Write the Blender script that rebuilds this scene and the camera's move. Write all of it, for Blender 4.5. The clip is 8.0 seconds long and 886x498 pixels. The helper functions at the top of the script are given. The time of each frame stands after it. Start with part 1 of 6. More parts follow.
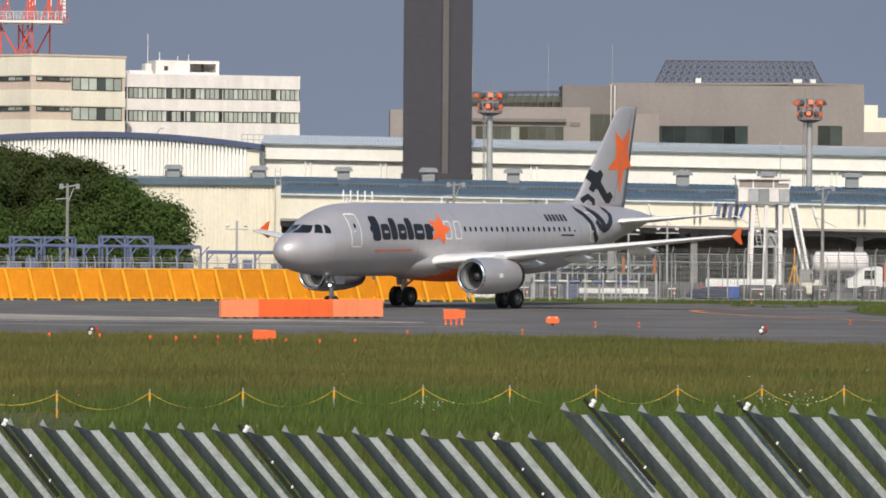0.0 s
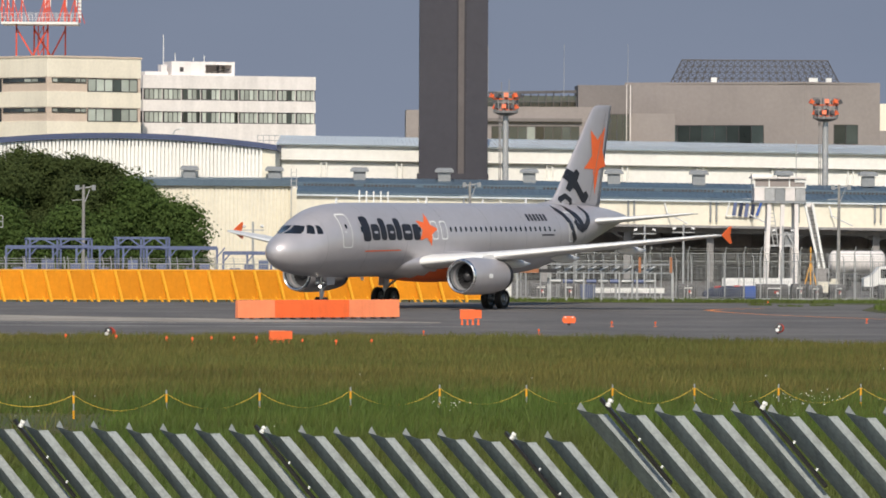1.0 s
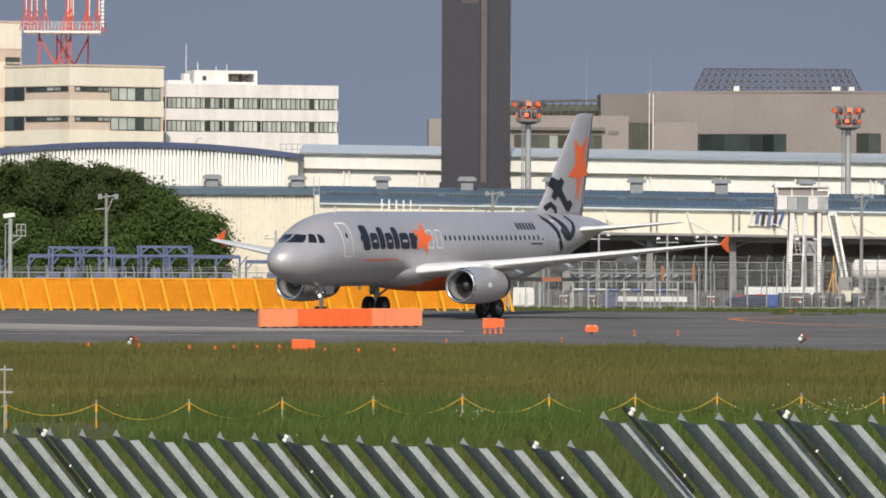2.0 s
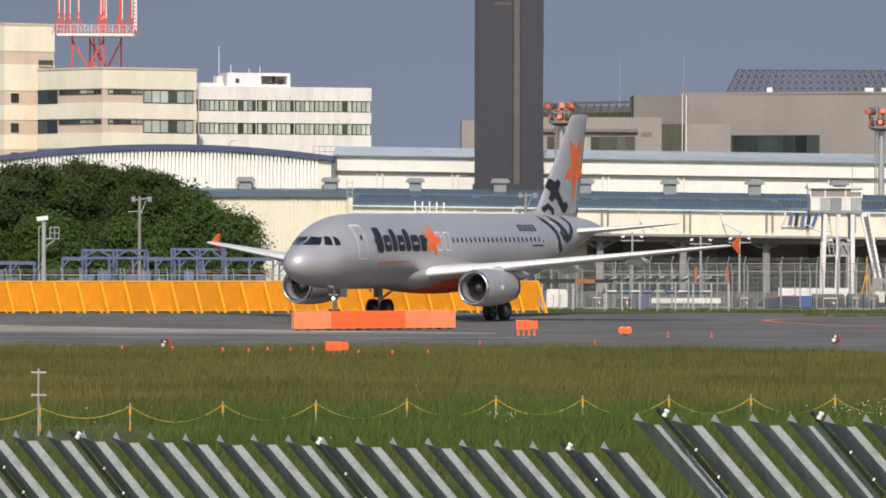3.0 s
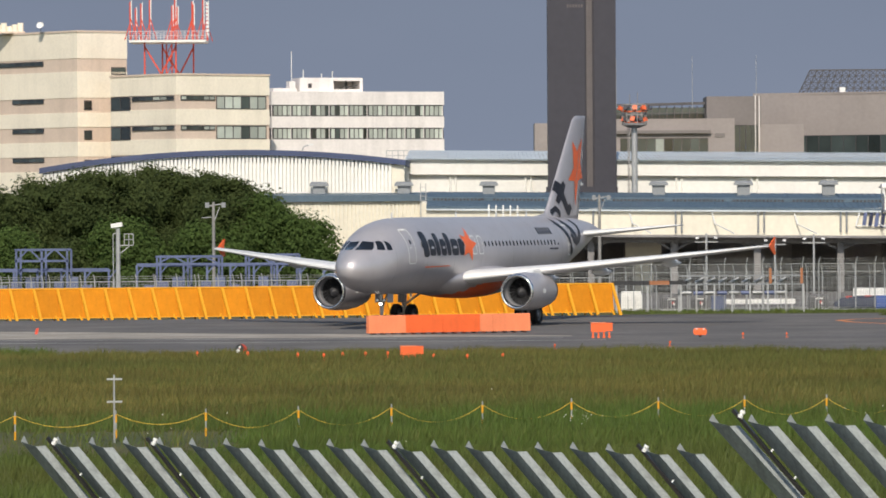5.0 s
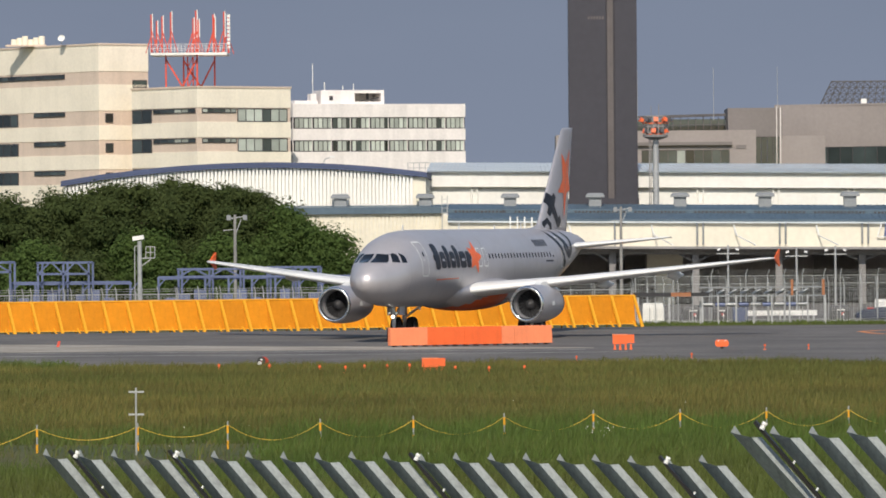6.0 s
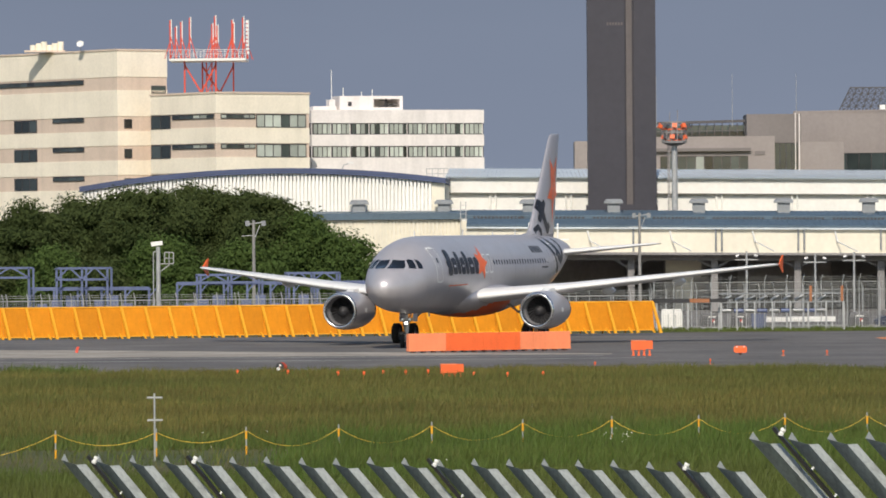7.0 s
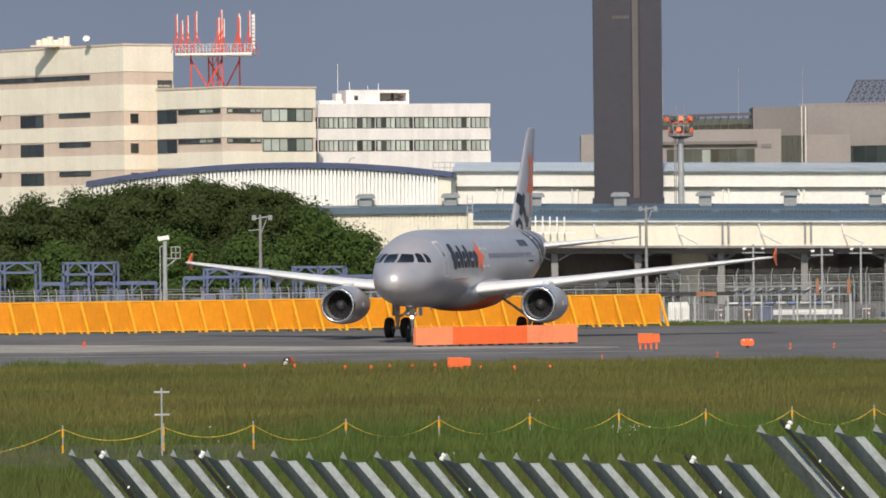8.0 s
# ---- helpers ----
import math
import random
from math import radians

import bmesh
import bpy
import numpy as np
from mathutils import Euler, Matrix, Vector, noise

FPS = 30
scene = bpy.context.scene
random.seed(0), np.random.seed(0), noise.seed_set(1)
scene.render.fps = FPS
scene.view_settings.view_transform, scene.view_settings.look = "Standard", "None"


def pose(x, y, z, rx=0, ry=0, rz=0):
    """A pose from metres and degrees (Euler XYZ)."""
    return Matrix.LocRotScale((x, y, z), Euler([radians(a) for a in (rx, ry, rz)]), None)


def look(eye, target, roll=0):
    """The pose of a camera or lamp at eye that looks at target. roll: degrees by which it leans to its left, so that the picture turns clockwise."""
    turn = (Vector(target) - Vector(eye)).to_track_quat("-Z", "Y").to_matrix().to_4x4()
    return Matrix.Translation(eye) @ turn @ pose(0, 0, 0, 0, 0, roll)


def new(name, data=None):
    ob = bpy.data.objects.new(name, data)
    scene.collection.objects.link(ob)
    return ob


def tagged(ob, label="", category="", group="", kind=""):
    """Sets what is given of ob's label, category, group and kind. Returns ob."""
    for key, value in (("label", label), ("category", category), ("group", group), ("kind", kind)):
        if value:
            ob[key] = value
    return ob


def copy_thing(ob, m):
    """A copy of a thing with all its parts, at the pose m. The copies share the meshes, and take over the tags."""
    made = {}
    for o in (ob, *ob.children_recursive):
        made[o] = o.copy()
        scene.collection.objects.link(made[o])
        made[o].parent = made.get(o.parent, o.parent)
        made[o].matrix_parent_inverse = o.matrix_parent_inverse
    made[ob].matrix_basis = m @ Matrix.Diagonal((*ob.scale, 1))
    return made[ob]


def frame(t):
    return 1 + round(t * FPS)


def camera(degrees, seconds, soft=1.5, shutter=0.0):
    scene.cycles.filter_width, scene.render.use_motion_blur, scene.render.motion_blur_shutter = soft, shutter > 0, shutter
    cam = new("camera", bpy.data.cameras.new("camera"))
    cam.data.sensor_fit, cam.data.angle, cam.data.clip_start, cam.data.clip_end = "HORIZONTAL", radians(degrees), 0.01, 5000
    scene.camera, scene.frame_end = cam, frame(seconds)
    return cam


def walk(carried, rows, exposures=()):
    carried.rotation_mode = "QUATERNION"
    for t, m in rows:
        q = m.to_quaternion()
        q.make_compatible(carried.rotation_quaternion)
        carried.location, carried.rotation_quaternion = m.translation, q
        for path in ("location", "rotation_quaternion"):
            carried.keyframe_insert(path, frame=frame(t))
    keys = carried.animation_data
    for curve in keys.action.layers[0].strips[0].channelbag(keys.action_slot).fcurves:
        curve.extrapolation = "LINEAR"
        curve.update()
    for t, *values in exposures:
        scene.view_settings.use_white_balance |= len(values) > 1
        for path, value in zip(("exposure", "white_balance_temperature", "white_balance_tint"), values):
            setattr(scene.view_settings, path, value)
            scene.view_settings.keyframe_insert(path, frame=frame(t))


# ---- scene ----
cam = camera(8.900, 8.0, soft=1.75)
EYE = Vector((0.0, 0.0, 6.313))
# seconds, pan to the right, tilt up and lean to the left, in degrees
PATH = [
    (0, 1.0882, -0.5270, 0.497),
    (0.5, 1.0340, -0.4924, 0.477),
    (1, 0.9256, -0.5266, 0.313),
    (1.5, 0.8338, -0.4815, 0.297),
    (3, 0.3619, -0.4214, 0.184),
    (3.5, 0.2672, -0.4738, -0.034),
    (4, 0.0103, -0.4190, -0.133),
    (4.5, -0.2217, -0.4168, -0.242),
    (6, -0.5990, -0.2622, -0.475),
    (6.5, -0.7004, -0.2202, -0.430),
    (7, -0.7857, -0.2016, -0.430),
    (7.5, -0.8147, -0.2236, -0.483),
    (8, -0.8534, -0.2636, -0.585),
]


def aim(pan, tilt, lean):
    p, e = radians(pan), radians(tilt)
    way = Vector((math.sin(p) * math.cos(e), math.cos(p) * math.cos(e), math.sin(e)))
    return look(EYE, EYE + way * 100, lean)


walk(cam, [(t, aim(p, e, r)) for t, p, e, r in PATH], exposures=[(0, 0.0), (8, 0.0)])

# ---- light ----
SUN_AZ, SUN_EL = -2.0, 39.0  # degrees to the right of straight behind the camera; above the horizon
sun_way = Vector((math.sin(radians(SUN_AZ)) * math.cos(radians(SUN_EL)), -math.cos(radians(SUN_AZ)) * math.cos(radians(SUN_EL)), math.sin(radians(SUN_EL))))
world = bpy.data.worlds.new("world")
scene.world = world
world.use_nodes = True
wn = world.node_tree
sky = wn.nodes.new("ShaderNodeTexSky")
sky.sky_type, sky.sun_disc = "NISHITA", False
sky.sun_elevation, sky.sun_rotation = radians(SUN_EL), radians(180 - SUN_AZ)
sky.air_density, sky.dust_density, sky.ozone_density = 1.2, 1.0, 1.5
wn.links.new(sky.outputs[0], wn.nodes["Background"].inputs[0])
wn.nodes["Background"].inputs[1].default_value = 0.105
sun = new("sun", bpy.data.lights.new("sun", "SUN"))
sun.data.energy, sun.data.angle, sun.data.color = 3.5, radians(0.6), (1.0, 0.90, 0.765)
sun.matrix_world = look(sun_way * 200, (0, 0, 0))


# ---- materials ----
def mat(name, color, rough=0.6, metal=0.0, large=0.12, small=0.1, size=1.0, bump=0.0, bump_size=20.0, streak=0.0, spec=0.5, other=None, coat=0.0, island=0.0, random_tone=0.0, vary=0.08):
    """A procedural surface: a base colour, broad stains, fine grain, rain streaks and relief."""
    m = bpy.data.materials.new(name)
    m.use_nodes = True
    t = m.node_tree
    b = t.nodes["Principled BSDF"]
    b.inputs["Roughness"].default_value, b.inputs["Metallic"].default_value = rough, metal
    b.inputs["Specular IOR Level"].default_value = spec
    b.inputs["Coat Weight"].default_value = coat
    co = t.nodes.new("ShaderNodeTexCoord")

    def noise_at(scale, detail, stretch=None):
        n = t.nodes.new("ShaderNodeTexNoise")
        n.inputs["Scale"].default_value, n.inputs["Detail"].default_value = scale, detail
        if stretch:
            mp = t.nodes.new("ShaderNodeMapping")
            mp.inputs["Scale"].default_value = stretch
            t.links.new(co.outputs["Object"], mp.inputs["Vector"])
            t.links.new(mp.outputs[0], n.inputs["Vector"])
        else:
            t.links.new(co.outputs["Object"], n.inputs["Vector"])
        return n.outputs["Fac"]

    def spread(fac, lo, hi, a=0.3, z=0.7):
        r = t.nodes.new("ShaderNodeMapRange")
        r.inputs[1].default_value, r.inputs[2].default_value, r.inputs[3].default_value, r.inputs[4].default_value = a, z, lo, hi
        t.links.new(fac, r.inputs[0])
        return r.outputs[0]

    def times(col, fac):
        x = t.nodes.new("ShaderNodeMix")
        x.data_type, x.blend_type = "RGBA", "MULTIPLY"
        x.inputs[0].default_value = 1.0
        t.links.new(col, x.inputs[6])
        t.links.new(fac, x.inputs[7])
        return x.outputs[2]

    base = t.nodes.new("ShaderNodeRGB")
    base.outputs[0].default_value = (*color, 1)
    col = base.outputs[0]
    if other:
        two = t.nodes.new("ShaderNodeMix")
        two.data_type = "RGBA"
        two.inputs[7].default_value = (*other, 1)
        t.links.new(col, two.inputs[6])
        t.links.new(spread(noise_at(0.35 / size, 5), 0, 1, 0.38, 0.62), two.inputs[0])
        col = two.outputs[2]
    if large:
        col = times(col, spread(noise_at(0.6 / size, 4), 1 - large, 1 + large))
    if small:
        col = times(col, spread(noise_at(9.0 / size, 6), 1 - small, 1 + small))
    if streak:
        col = times(col, spread(noise_at(1.0, 5, (2.2 / size, 2.2 / size, 0.12 / size)), 1, 1 - streak, 0.45, 0.75))
    if random_tone:
        info = t.nodes.new("ShaderNodeObjectInfo")
        col = times(col, spread(info.outputs["Random"], 1 - random_tone, 1 + random_tone, 0, 1))
    if island:
        info = t.nodes.new("ShaderNodeNewGeometry")
        col = times(col, spread(info.outputs["Random Per Island"], 1 - island, 1 + island, 0, 1))
    t.links.new(col, b.inputs["Base Color"])
    t.links.new(spread(noise_at(4.0 / size, 4), max(0.02, rough - vary), min(1, rough + vary)), b.inputs["Roughness"])
    if bump:
        bp = t.nodes.new("ShaderNodeBump")
        bp.inputs["Strength"].default_value, bp.inputs["Distance"].default_value = bump, 0.02
        t.links.new(noise_at(bump_size / size, 6), bp.inputs["Height"])
        t.links.new(bp.outputs[0], b.inputs["Normal"])
    return m


def glow(name, color, strength):
    m = mat(name, color, 0.3)
    b = m.node_tree.nodes["Principled BSDF"]
    b.inputs["Emission Color"].default_value, b.inputs["Emission Strength"].default_value = (*color, 1), strength
    return m


M = dict(
    # silver's slight colour mottling stands in for grime and for uneven reflections
    silver=mat("silver_paint", (0.545, 0.52, 0.54), 0.41, 0.45, 0.05, 0.025, 4.0, coat=0.15, vary=0.04),
    silver_dark=mat("grey_fairing_paint", (0.30, 0.30, 0.31), 0.42, 0.3, 0.06, 0.04),
    wing=mat("wing_light_grey", (0.79, 0.79, 0.78), 0.4, 0.0, 0.06, 0.04),
    orange=mat("aircraft_orange", (0.93, 0.16, 0.035), 0.4, 0, 0.04, 0.03),
    ink=mat("aircraft_black", (0.015, 0.015, 0.022), 0.4, 0, 0.05, 0.03),
    white=mat("white_paint", (0.82, 0.82, 0.80), 0.5, 0, 0.05, 0.03),
    lip=mat("polished_metal", (0.75, 0.75, 0.76), 0.22, 1.0, 0.05, 0.03),
    tyre=mat("tyre_rubber", (0.016, 0.016, 0.017), 0.8, 0, 0.1, 0.1, 0.3),
    dark=mat("dark_metal", (0.05, 0.05, 0.055), 0.5, 0.5, 0.1, 0.1),
    fan=mat("fan_titanium", (0.07, 0.07, 0.075), 0.5, 0.5, 0.1, 0.05),
    glass=mat("dark_glass", (0.012, 0.014, 0.018), 0.06, 0, 0, 0, spec=0.8),
    hub=mat("wheel_hub", (0.22, 0.22, 0.22), 0.4, 0.6),
    strut=mat("gear_strut", (0.55, 0.55, 0.56), 0.35, 0.5),
    taxi_light=glow("lit_lamp", (1.0, 0.93, 0.8), 5.0),
    asphalt=mat("asphalt", (0.118, 0.110, 0.106), 0.9, 0, 0.22, 0.2, 3.0, 0.3, 60, other=(0.150, 0.139, 0.128)),
    concrete=mat("concrete", (0.270, 0.265, 0.254), 0.9, 0, 0.15, 0.12, 2.0, 0.3),
    line_paint=mat("worn_white_line", (0.405, 0.392, 0.365), 0.8, 0, 0.2, 0.25, 1.0),
    line_orange=mat("worn_orange_line", (0.783, 0.270, 0.081), 0.8, 0, 0.2, 0.25, 1.0),
    soil=mat("grass_soil", (0.090, 0.079, 0.024), 0.95, 0, 0.2, 0.3, 3.0, 0.6, 40, other=(0.066, 0.079, 0.020)),
    grass_dry=mat("dry_grass", (0.136, 0.118, 0.034), 0.7, 0, 0.2, 0.1, 6.0, other=(0.102, 0.105, 0.029), island=0.32, spec=0.2),
    grass_lush=mat("lush_grass", (0.066, 0.113, 0.020), 0.65, 0, 0.15, 0.1, 5.0, other=(0.079, 0.113, 0.022), island=0.32, spec=0.2),
    grass_green=mat("green_grass", (0.071, 0.104, 0.022), 0.65, 0, 0.15, 0.1, 5.0, other=(0.079, 0.093, 0.022), island=0.32, spec=0.2),
    flower=mat("white_flower", (0.8, 0.8, 0.75), 0.7, 0, 0, 0),
    galv=mat("galvanised_steel", (0.42, 0.43, 0.44), 0.5, 0.25, 0.15, 0.12, 0.3, 0.1, streak=0.1),
    fence_steel=mat("weathered_green_grey_steel", (0.335, 0.36, 0.35), 0.65, 0.0, 0.18, 0.18, 0.15, 0.15, streak=0.25, spec=0.12),
    rod=mat("dark_plastic", (0.02, 0.018, 0.018), 0.35, 0, 0.1, 0.1),
    porcelain=mat("white_insulator", (0.85, 0.85, 0.82), 0.2, 0, 0, 0),
    yellow=mat("yellow_panel", (0.64, 0.235, 0.008), 0.65, 0, 0.10, 0.07, 0.6, 0.05, streak=0.15, random_tone=0.09, spec=0.15),
    yellow_edge=mat("yellow_steel", (0.84, 0.40, 0.02), 0.55, 0, 0.08, 0.06),
    rope=mat("yellow_rope", (0.75, 0.50, 0.06), 0.7, 0, 0.1, 0.1),
    bar_orange=mat("orange_barrier", (0.90, 0.15, 0.035), 0.55, 0, 0.06, 0.05, 0.6, streak=0.08),
    bar_pale=mat("faded_orange_barrier", (0.92, 0.27, 0.12), 0.6, 0, 0.06, 0.05, 0.6, streak=0.08),
    cream=mat("cream_tile_wall", (0.93, 0.855, 0.715), 0.7, 0, 0.05, 0.04, 3.0, streak=0.06),
    beige=mat("beige_band", (0.72, 0.585, 0.485), 0.7, 0, 0.06, 0.05, 3.0, streak=0.10),
    pale=mat("pale_wall", (0.83, 0.785, 0.765), 0.75, 0, 0.06, 0.05, 3.0, streak=0.16),
    window=mat("window_glass", (0.045, 0.06, 0.06), 0.1, 0, 0.2, 0.0, 2.0, spec=0.8, random_tone=0.6),
    blind=mat("window_blind", (0.46, 0.50, 0.45), 0.4, 0, 0.1, 0.05, random_tone=0.35),
    sash=mat("dark_sash", (0.06, 0.055, 0.06), 0.5, 0.2),
    tower=mat("brown_tower_cladding", (0.042, 0.041, 0.055), 0.6, 0, 0.06, 0.06, 4.0, streak=0.1),
    tower_rib=mat("pale_tower_rib", (0.115, 0.10, 0.10), 0.6, 0, 0.1, 0.1),
    shed_wall=mat("cream_sheet_metal", (0.79, 0.745, 0.62), 0.6, 0, 0.05, 0.04, 3.0, streak=0.08),
    shed_white=mat("white_sheet_metal", (0.85, 0.84, 0.80), 0.55, 0, 0.05, 0.04, 3.0, streak=0.06),
    roof_pale=mat("pale_blue_roof", (0.62, 0.68, 0.72), 0.5, 0.1, 0.12, 0.1, 2.0, streak=0.1),
    roof_blue=mat("blue_roof", (0.092, 0.138, 0.182), 0.5, 0.1, 0.12, 0.1, 2.0),
    trim_blue=mat("dark_blue_trim", (0.06, 0.08, 0.16), 0.5, 0.1, 0.1, 0.05, 2.0),
    inside=mat("dark_bay", (0.45, 0.43, 0.44), 0.9, 0, 0.2, 0.1, 3.0),
    canopy=mat("canopy_grey", (0.26, 0.25, 0.25), 0.8, 0, 0.15, 0.1, 2.0),
    vent=mat("vent_metal", (0.27, 0.285, 0.30), 0.5, 0.3, 0.1, 0.1),
    steel_blue=mat("blue_steel_frame", (0.115, 0.145, 0.265), 0.55, 0.1, 0.15, 0.1),
    red=mat("red_steel", (0.62, 0.07, 0.035), 0.5, 0, 0.1, 0.1),
    orange_dark=mat("orange_steel", (0.80, 0.15, 0.05), 0.5, 0, 0.1, 0.1),
    term=mat("brown_grey_terminal", (0.315, 0.28, 0.268), 0.8, 0, 0.06, 0.05, 5.0, streak=0.06),
    term_dark=mat("dark_grey_terminal", (0.20, 0.18, 0.175), 0.8, 0, 0.06, 0.05, 5.0),
    truss=mat("roof_truss_steel", (0.10, 0.095, 0.10), 0.6, 0.2),
    bark=mat("bark", (0.09, 0.065, 0.045), 0.9, 0, 0.2, 0.2),
    leaf=mat("leaves", (0.066, 0.098, 0.035), 0.85, 0, 0.25, 0.1, 6.0, other=(0.090, 0.106, 0.037), island=0.15, spec=0.05),
    leaf_light=mat("young_leaves", (0.096, 0.146, 0.041), 0.85, 0, 0.25, 0.1, 6.0, other=(0.073, 0.116, 0.035), island=0.25, spec=0.05),
    box_grey=mat("container_grey", (0.094, 0.094, 0.102), 0.5, 0.2, 0.15, 0.1, 1.0, random_tone=0.25),
    tarp=mat("navy_tarpaulin", (0.02, 0.03, 0.07), 0.5, 0, 0.15, 0.1),
    bright_blue=mat("bright_blue_box", (0.03, 0.09, 0.36), 0.45, 0, 0.1, 0.1),
    wire=mat("fence_wire", (0.36, 0.37, 0.37), 0.5, 0.3, 0.05, 0.05),
    rust=mat("rust_red_plate", (0.5, 0.06, 0.05), 0.6, 0, 0.1, 0.1),
    dull=mat("dull_brown_orange", (0.36, 0.15, 0.07), 0.7, 0, 0.15, 0.1),
    dust=mat("pale_dusty_paving", (0.338, 0.304, 0.257), 0.9, 0, 0.25, 0.2, 2.5, 0.2, 50),
    cloud=None,
)


def backdrop_material():
    """Distant grey-blue cloud bank: its own soft light, a slow change with height, faint drifts."""
    m = bpy.data.materials.new("cloud_bank")
    m.use_nodes = True
    t = m.node_tree
    t.nodes.clear()
    out, em = t.nodes.new("ShaderNodeOutputMaterial"), t.nodes.new("ShaderNodeEmission")
    co, mp, n = t.nodes.new("ShaderNodeTexCoord"), t.nodes.new("ShaderNodeMapping"), t.nodes.new("ShaderNodeTexNoise")
    sep, r = t.nodes.new("ShaderNodeSeparateXYZ"), t.nodes.new("ShaderNodeMapRange")
    ramp, add = t.nodes.new("ShaderNodeValToRGB"), t.nodes.new("ShaderNodeMath")
    mp.inputs["Scale"].default_value = (0.004, 0.004, 0.012)
    n.inputs["Scale"].default_value, n.inputs["Detail"].default_value = 1.0, 6
    t.links.new(co.outputs["Object"], mp.inputs[0])
    t.links.new(mp.outputs[0], n.inputs["Vector"])
    t.links.new(co.outputs["Object"], sep.inputs[0])
    r.inputs[1].default_value, r.inputs[2].default_value = 0, 320
    t.links.new(sep.outputs[2], r.inputs[0])
    add.operation = "MULTIPLY_ADD"
    add.inputs[1].default_value = 0.35
    t.links.new(n.outputs["Fac"], add.inputs[0])
    t.links.new(r.outputs[0], add.inputs[2])
    ramp.color_ramp.elements[0].color, ramp.color_ramp.elements[0].position = (0.238, 0.277, 0.366, 1), 0.15
    ramp.color_ramp.elements[1].color, ramp.color_ramp.elements[1].position = (0.170, 0.207, 0.289, 1), 0.75
    t.links.new(add.outputs[0], ramp.inputs[0])
    t.links.new(ramp.outputs[0], em.inputs[0])
    em.inputs[1].default_value = 1.0
    t.links.new(em.outputs[0], out.inputs[0])
    return m


M["cloud"] = backdrop_material()


def let_light_through(m, share):
    """Leaves pass on part of the light that falls on them."""
    t = m.node_tree
    b, out = t.nodes["Principled BSDF"], t.nodes["Material Output"]
    tl, mix = t.nodes.new("ShaderNodeBsdfTranslucent"), t.nodes.new("ShaderNodeMixShader")
    t.links.new(b.inputs["Base Color"].links[0].from_socket, tl.inputs["Color"])
    mix.inputs[0].default_value = share
    t.links.new(b.outputs[0], mix.inputs[1])
    t.links.new(tl.outputs[0], mix.inputs[2])
    t.links.new(mix.outputs[0], out.inputs["Surface"])


for name in ("leaf", "leaf_light"):
    let_light_through(M[name], 0.36)


# ---- building blocks ----
# the ground behind the taxiway lies lower: things there keep their line of sight and stand farther back
BACK = Matrix.Translation(EYE) @ Matrix.Scale(1.047, 4) @ Matrix.Translation(-EYE)
LOW = -0.297


def part(name, bm, material, parent=None, label="", smooth=False):
    """Links a bmesh as one mesh object under a thing or a part."""
    me = bpy.data.meshes.new(name)
    bm.normal_update()
    bm.to_mesh(me)
    bm.free()
    for x in material if isinstance(material, (list, tuple)) else [material]:
        me.materials.append(x)
    if smooth:
        me.polygons.foreach_set("use_smooth", [True] * len(me.polygons))
    ob = new(name, me)
    if parent:
        ob.parent = parent
    if label:
        ob["label"] = label
    return ob


def again(ob, place, parent=None):
    """One more object on the mesh of ob, at a place in its parent's space."""
    o = new(ob.name.split(".")[0], ob.data)
    o.parent = parent if parent else ob.parent
    o.matrix_basis = place if isinstance(place, Matrix) else Matrix.Translation(place)
    if "label" in ob:
        o["label"] = ob["label"]
    return o


def thing(name, label, category, m=None, group="", kind=""):
    e = new(name)
    e.empty_display_size = 0.3
    if m is not None:
        e.matrix_world = m
    return tagged(e, label, category, group, kind)


def box(bm, lo, hi, m=None, mi=0):
    x0, y0, z0 = lo
    x1, y1, z1 = hi
    v = [bm.verts.new((m @ Vector(p)) if m is not None else p) for p in ((x0, y0, z0), (x1, y0, z0), (x1, y1, z0), (x0, y1, z0), (x0, y0, z1), (x1, y0, z1), (x1, y1, z1), (x0, y1, z1))]
    for q in ((3, 2, 1, 0), (4, 5, 6, 7), (0, 1, 5, 4), (1, 2, 6, 5), (2, 3, 7, 6), (3, 0, 4, 7)):
        bm.faces.new([v[i] for i in q]).material_index = mi
    return bm


def boxes(*pairs):
    bm = bmesh.new()
    for lo, hi in pairs:
        box(bm, lo, hi)
    return bm


def tube(bm, a, b, r0, r1=None, seg=8, caps=True):
    a, b = Vector(a), Vector(b)
    r1 = r0 if r1 is None else r1
    w = (b - a).normalized()
    u = w.orthogonal().normalized()
    v = w.cross(u)
    ring = [[bm.verts.new(c + (u * math.cos(2 * math.pi * i / seg) + v * math.sin(2 * math.pi * i / seg)) * r) for i in range(seg)] for c, r in ((a, r0), (b, r1))]
    for i in range(seg):
        bm.faces.new((ring[0][i], ring[0][(i + 1) % seg], ring[1][(i + 1) % seg], ring[1][i]))
    if caps:
        bm.faces.new(list(reversed(ring[0])))
        bm.faces.new(ring[1])
    return bm


def tubes(*rows, seg=6):
    bm = bmesh.new()
    for row in rows:
        tube(bm, row[0], row[1], row[2], row[3] if len(row) > 3 else None, seg)
    return bm


def bar(bm, a, b, w, d=None):
    """A square-section bar from a to b."""
    a, b = Vector(a), Vector(b)
    way = b - a
    q = way.to_track_quat("Z", "X").to_matrix().to_4x4()
    d = d or w
    return box(bm, (-w / 2, -d / 2, 0), (w / 2, d / 2, way.length), Matrix.Translation(a) @ q)


def each(name, rows, material, parent, label=""):
    """One square bar a part."""
    return [part(name, bars(row), material, parent, label) for row in rows]


def bars(*rows):
    bm = bmesh.new()
    for row in rows:
        bar(bm, *row)
    return bm


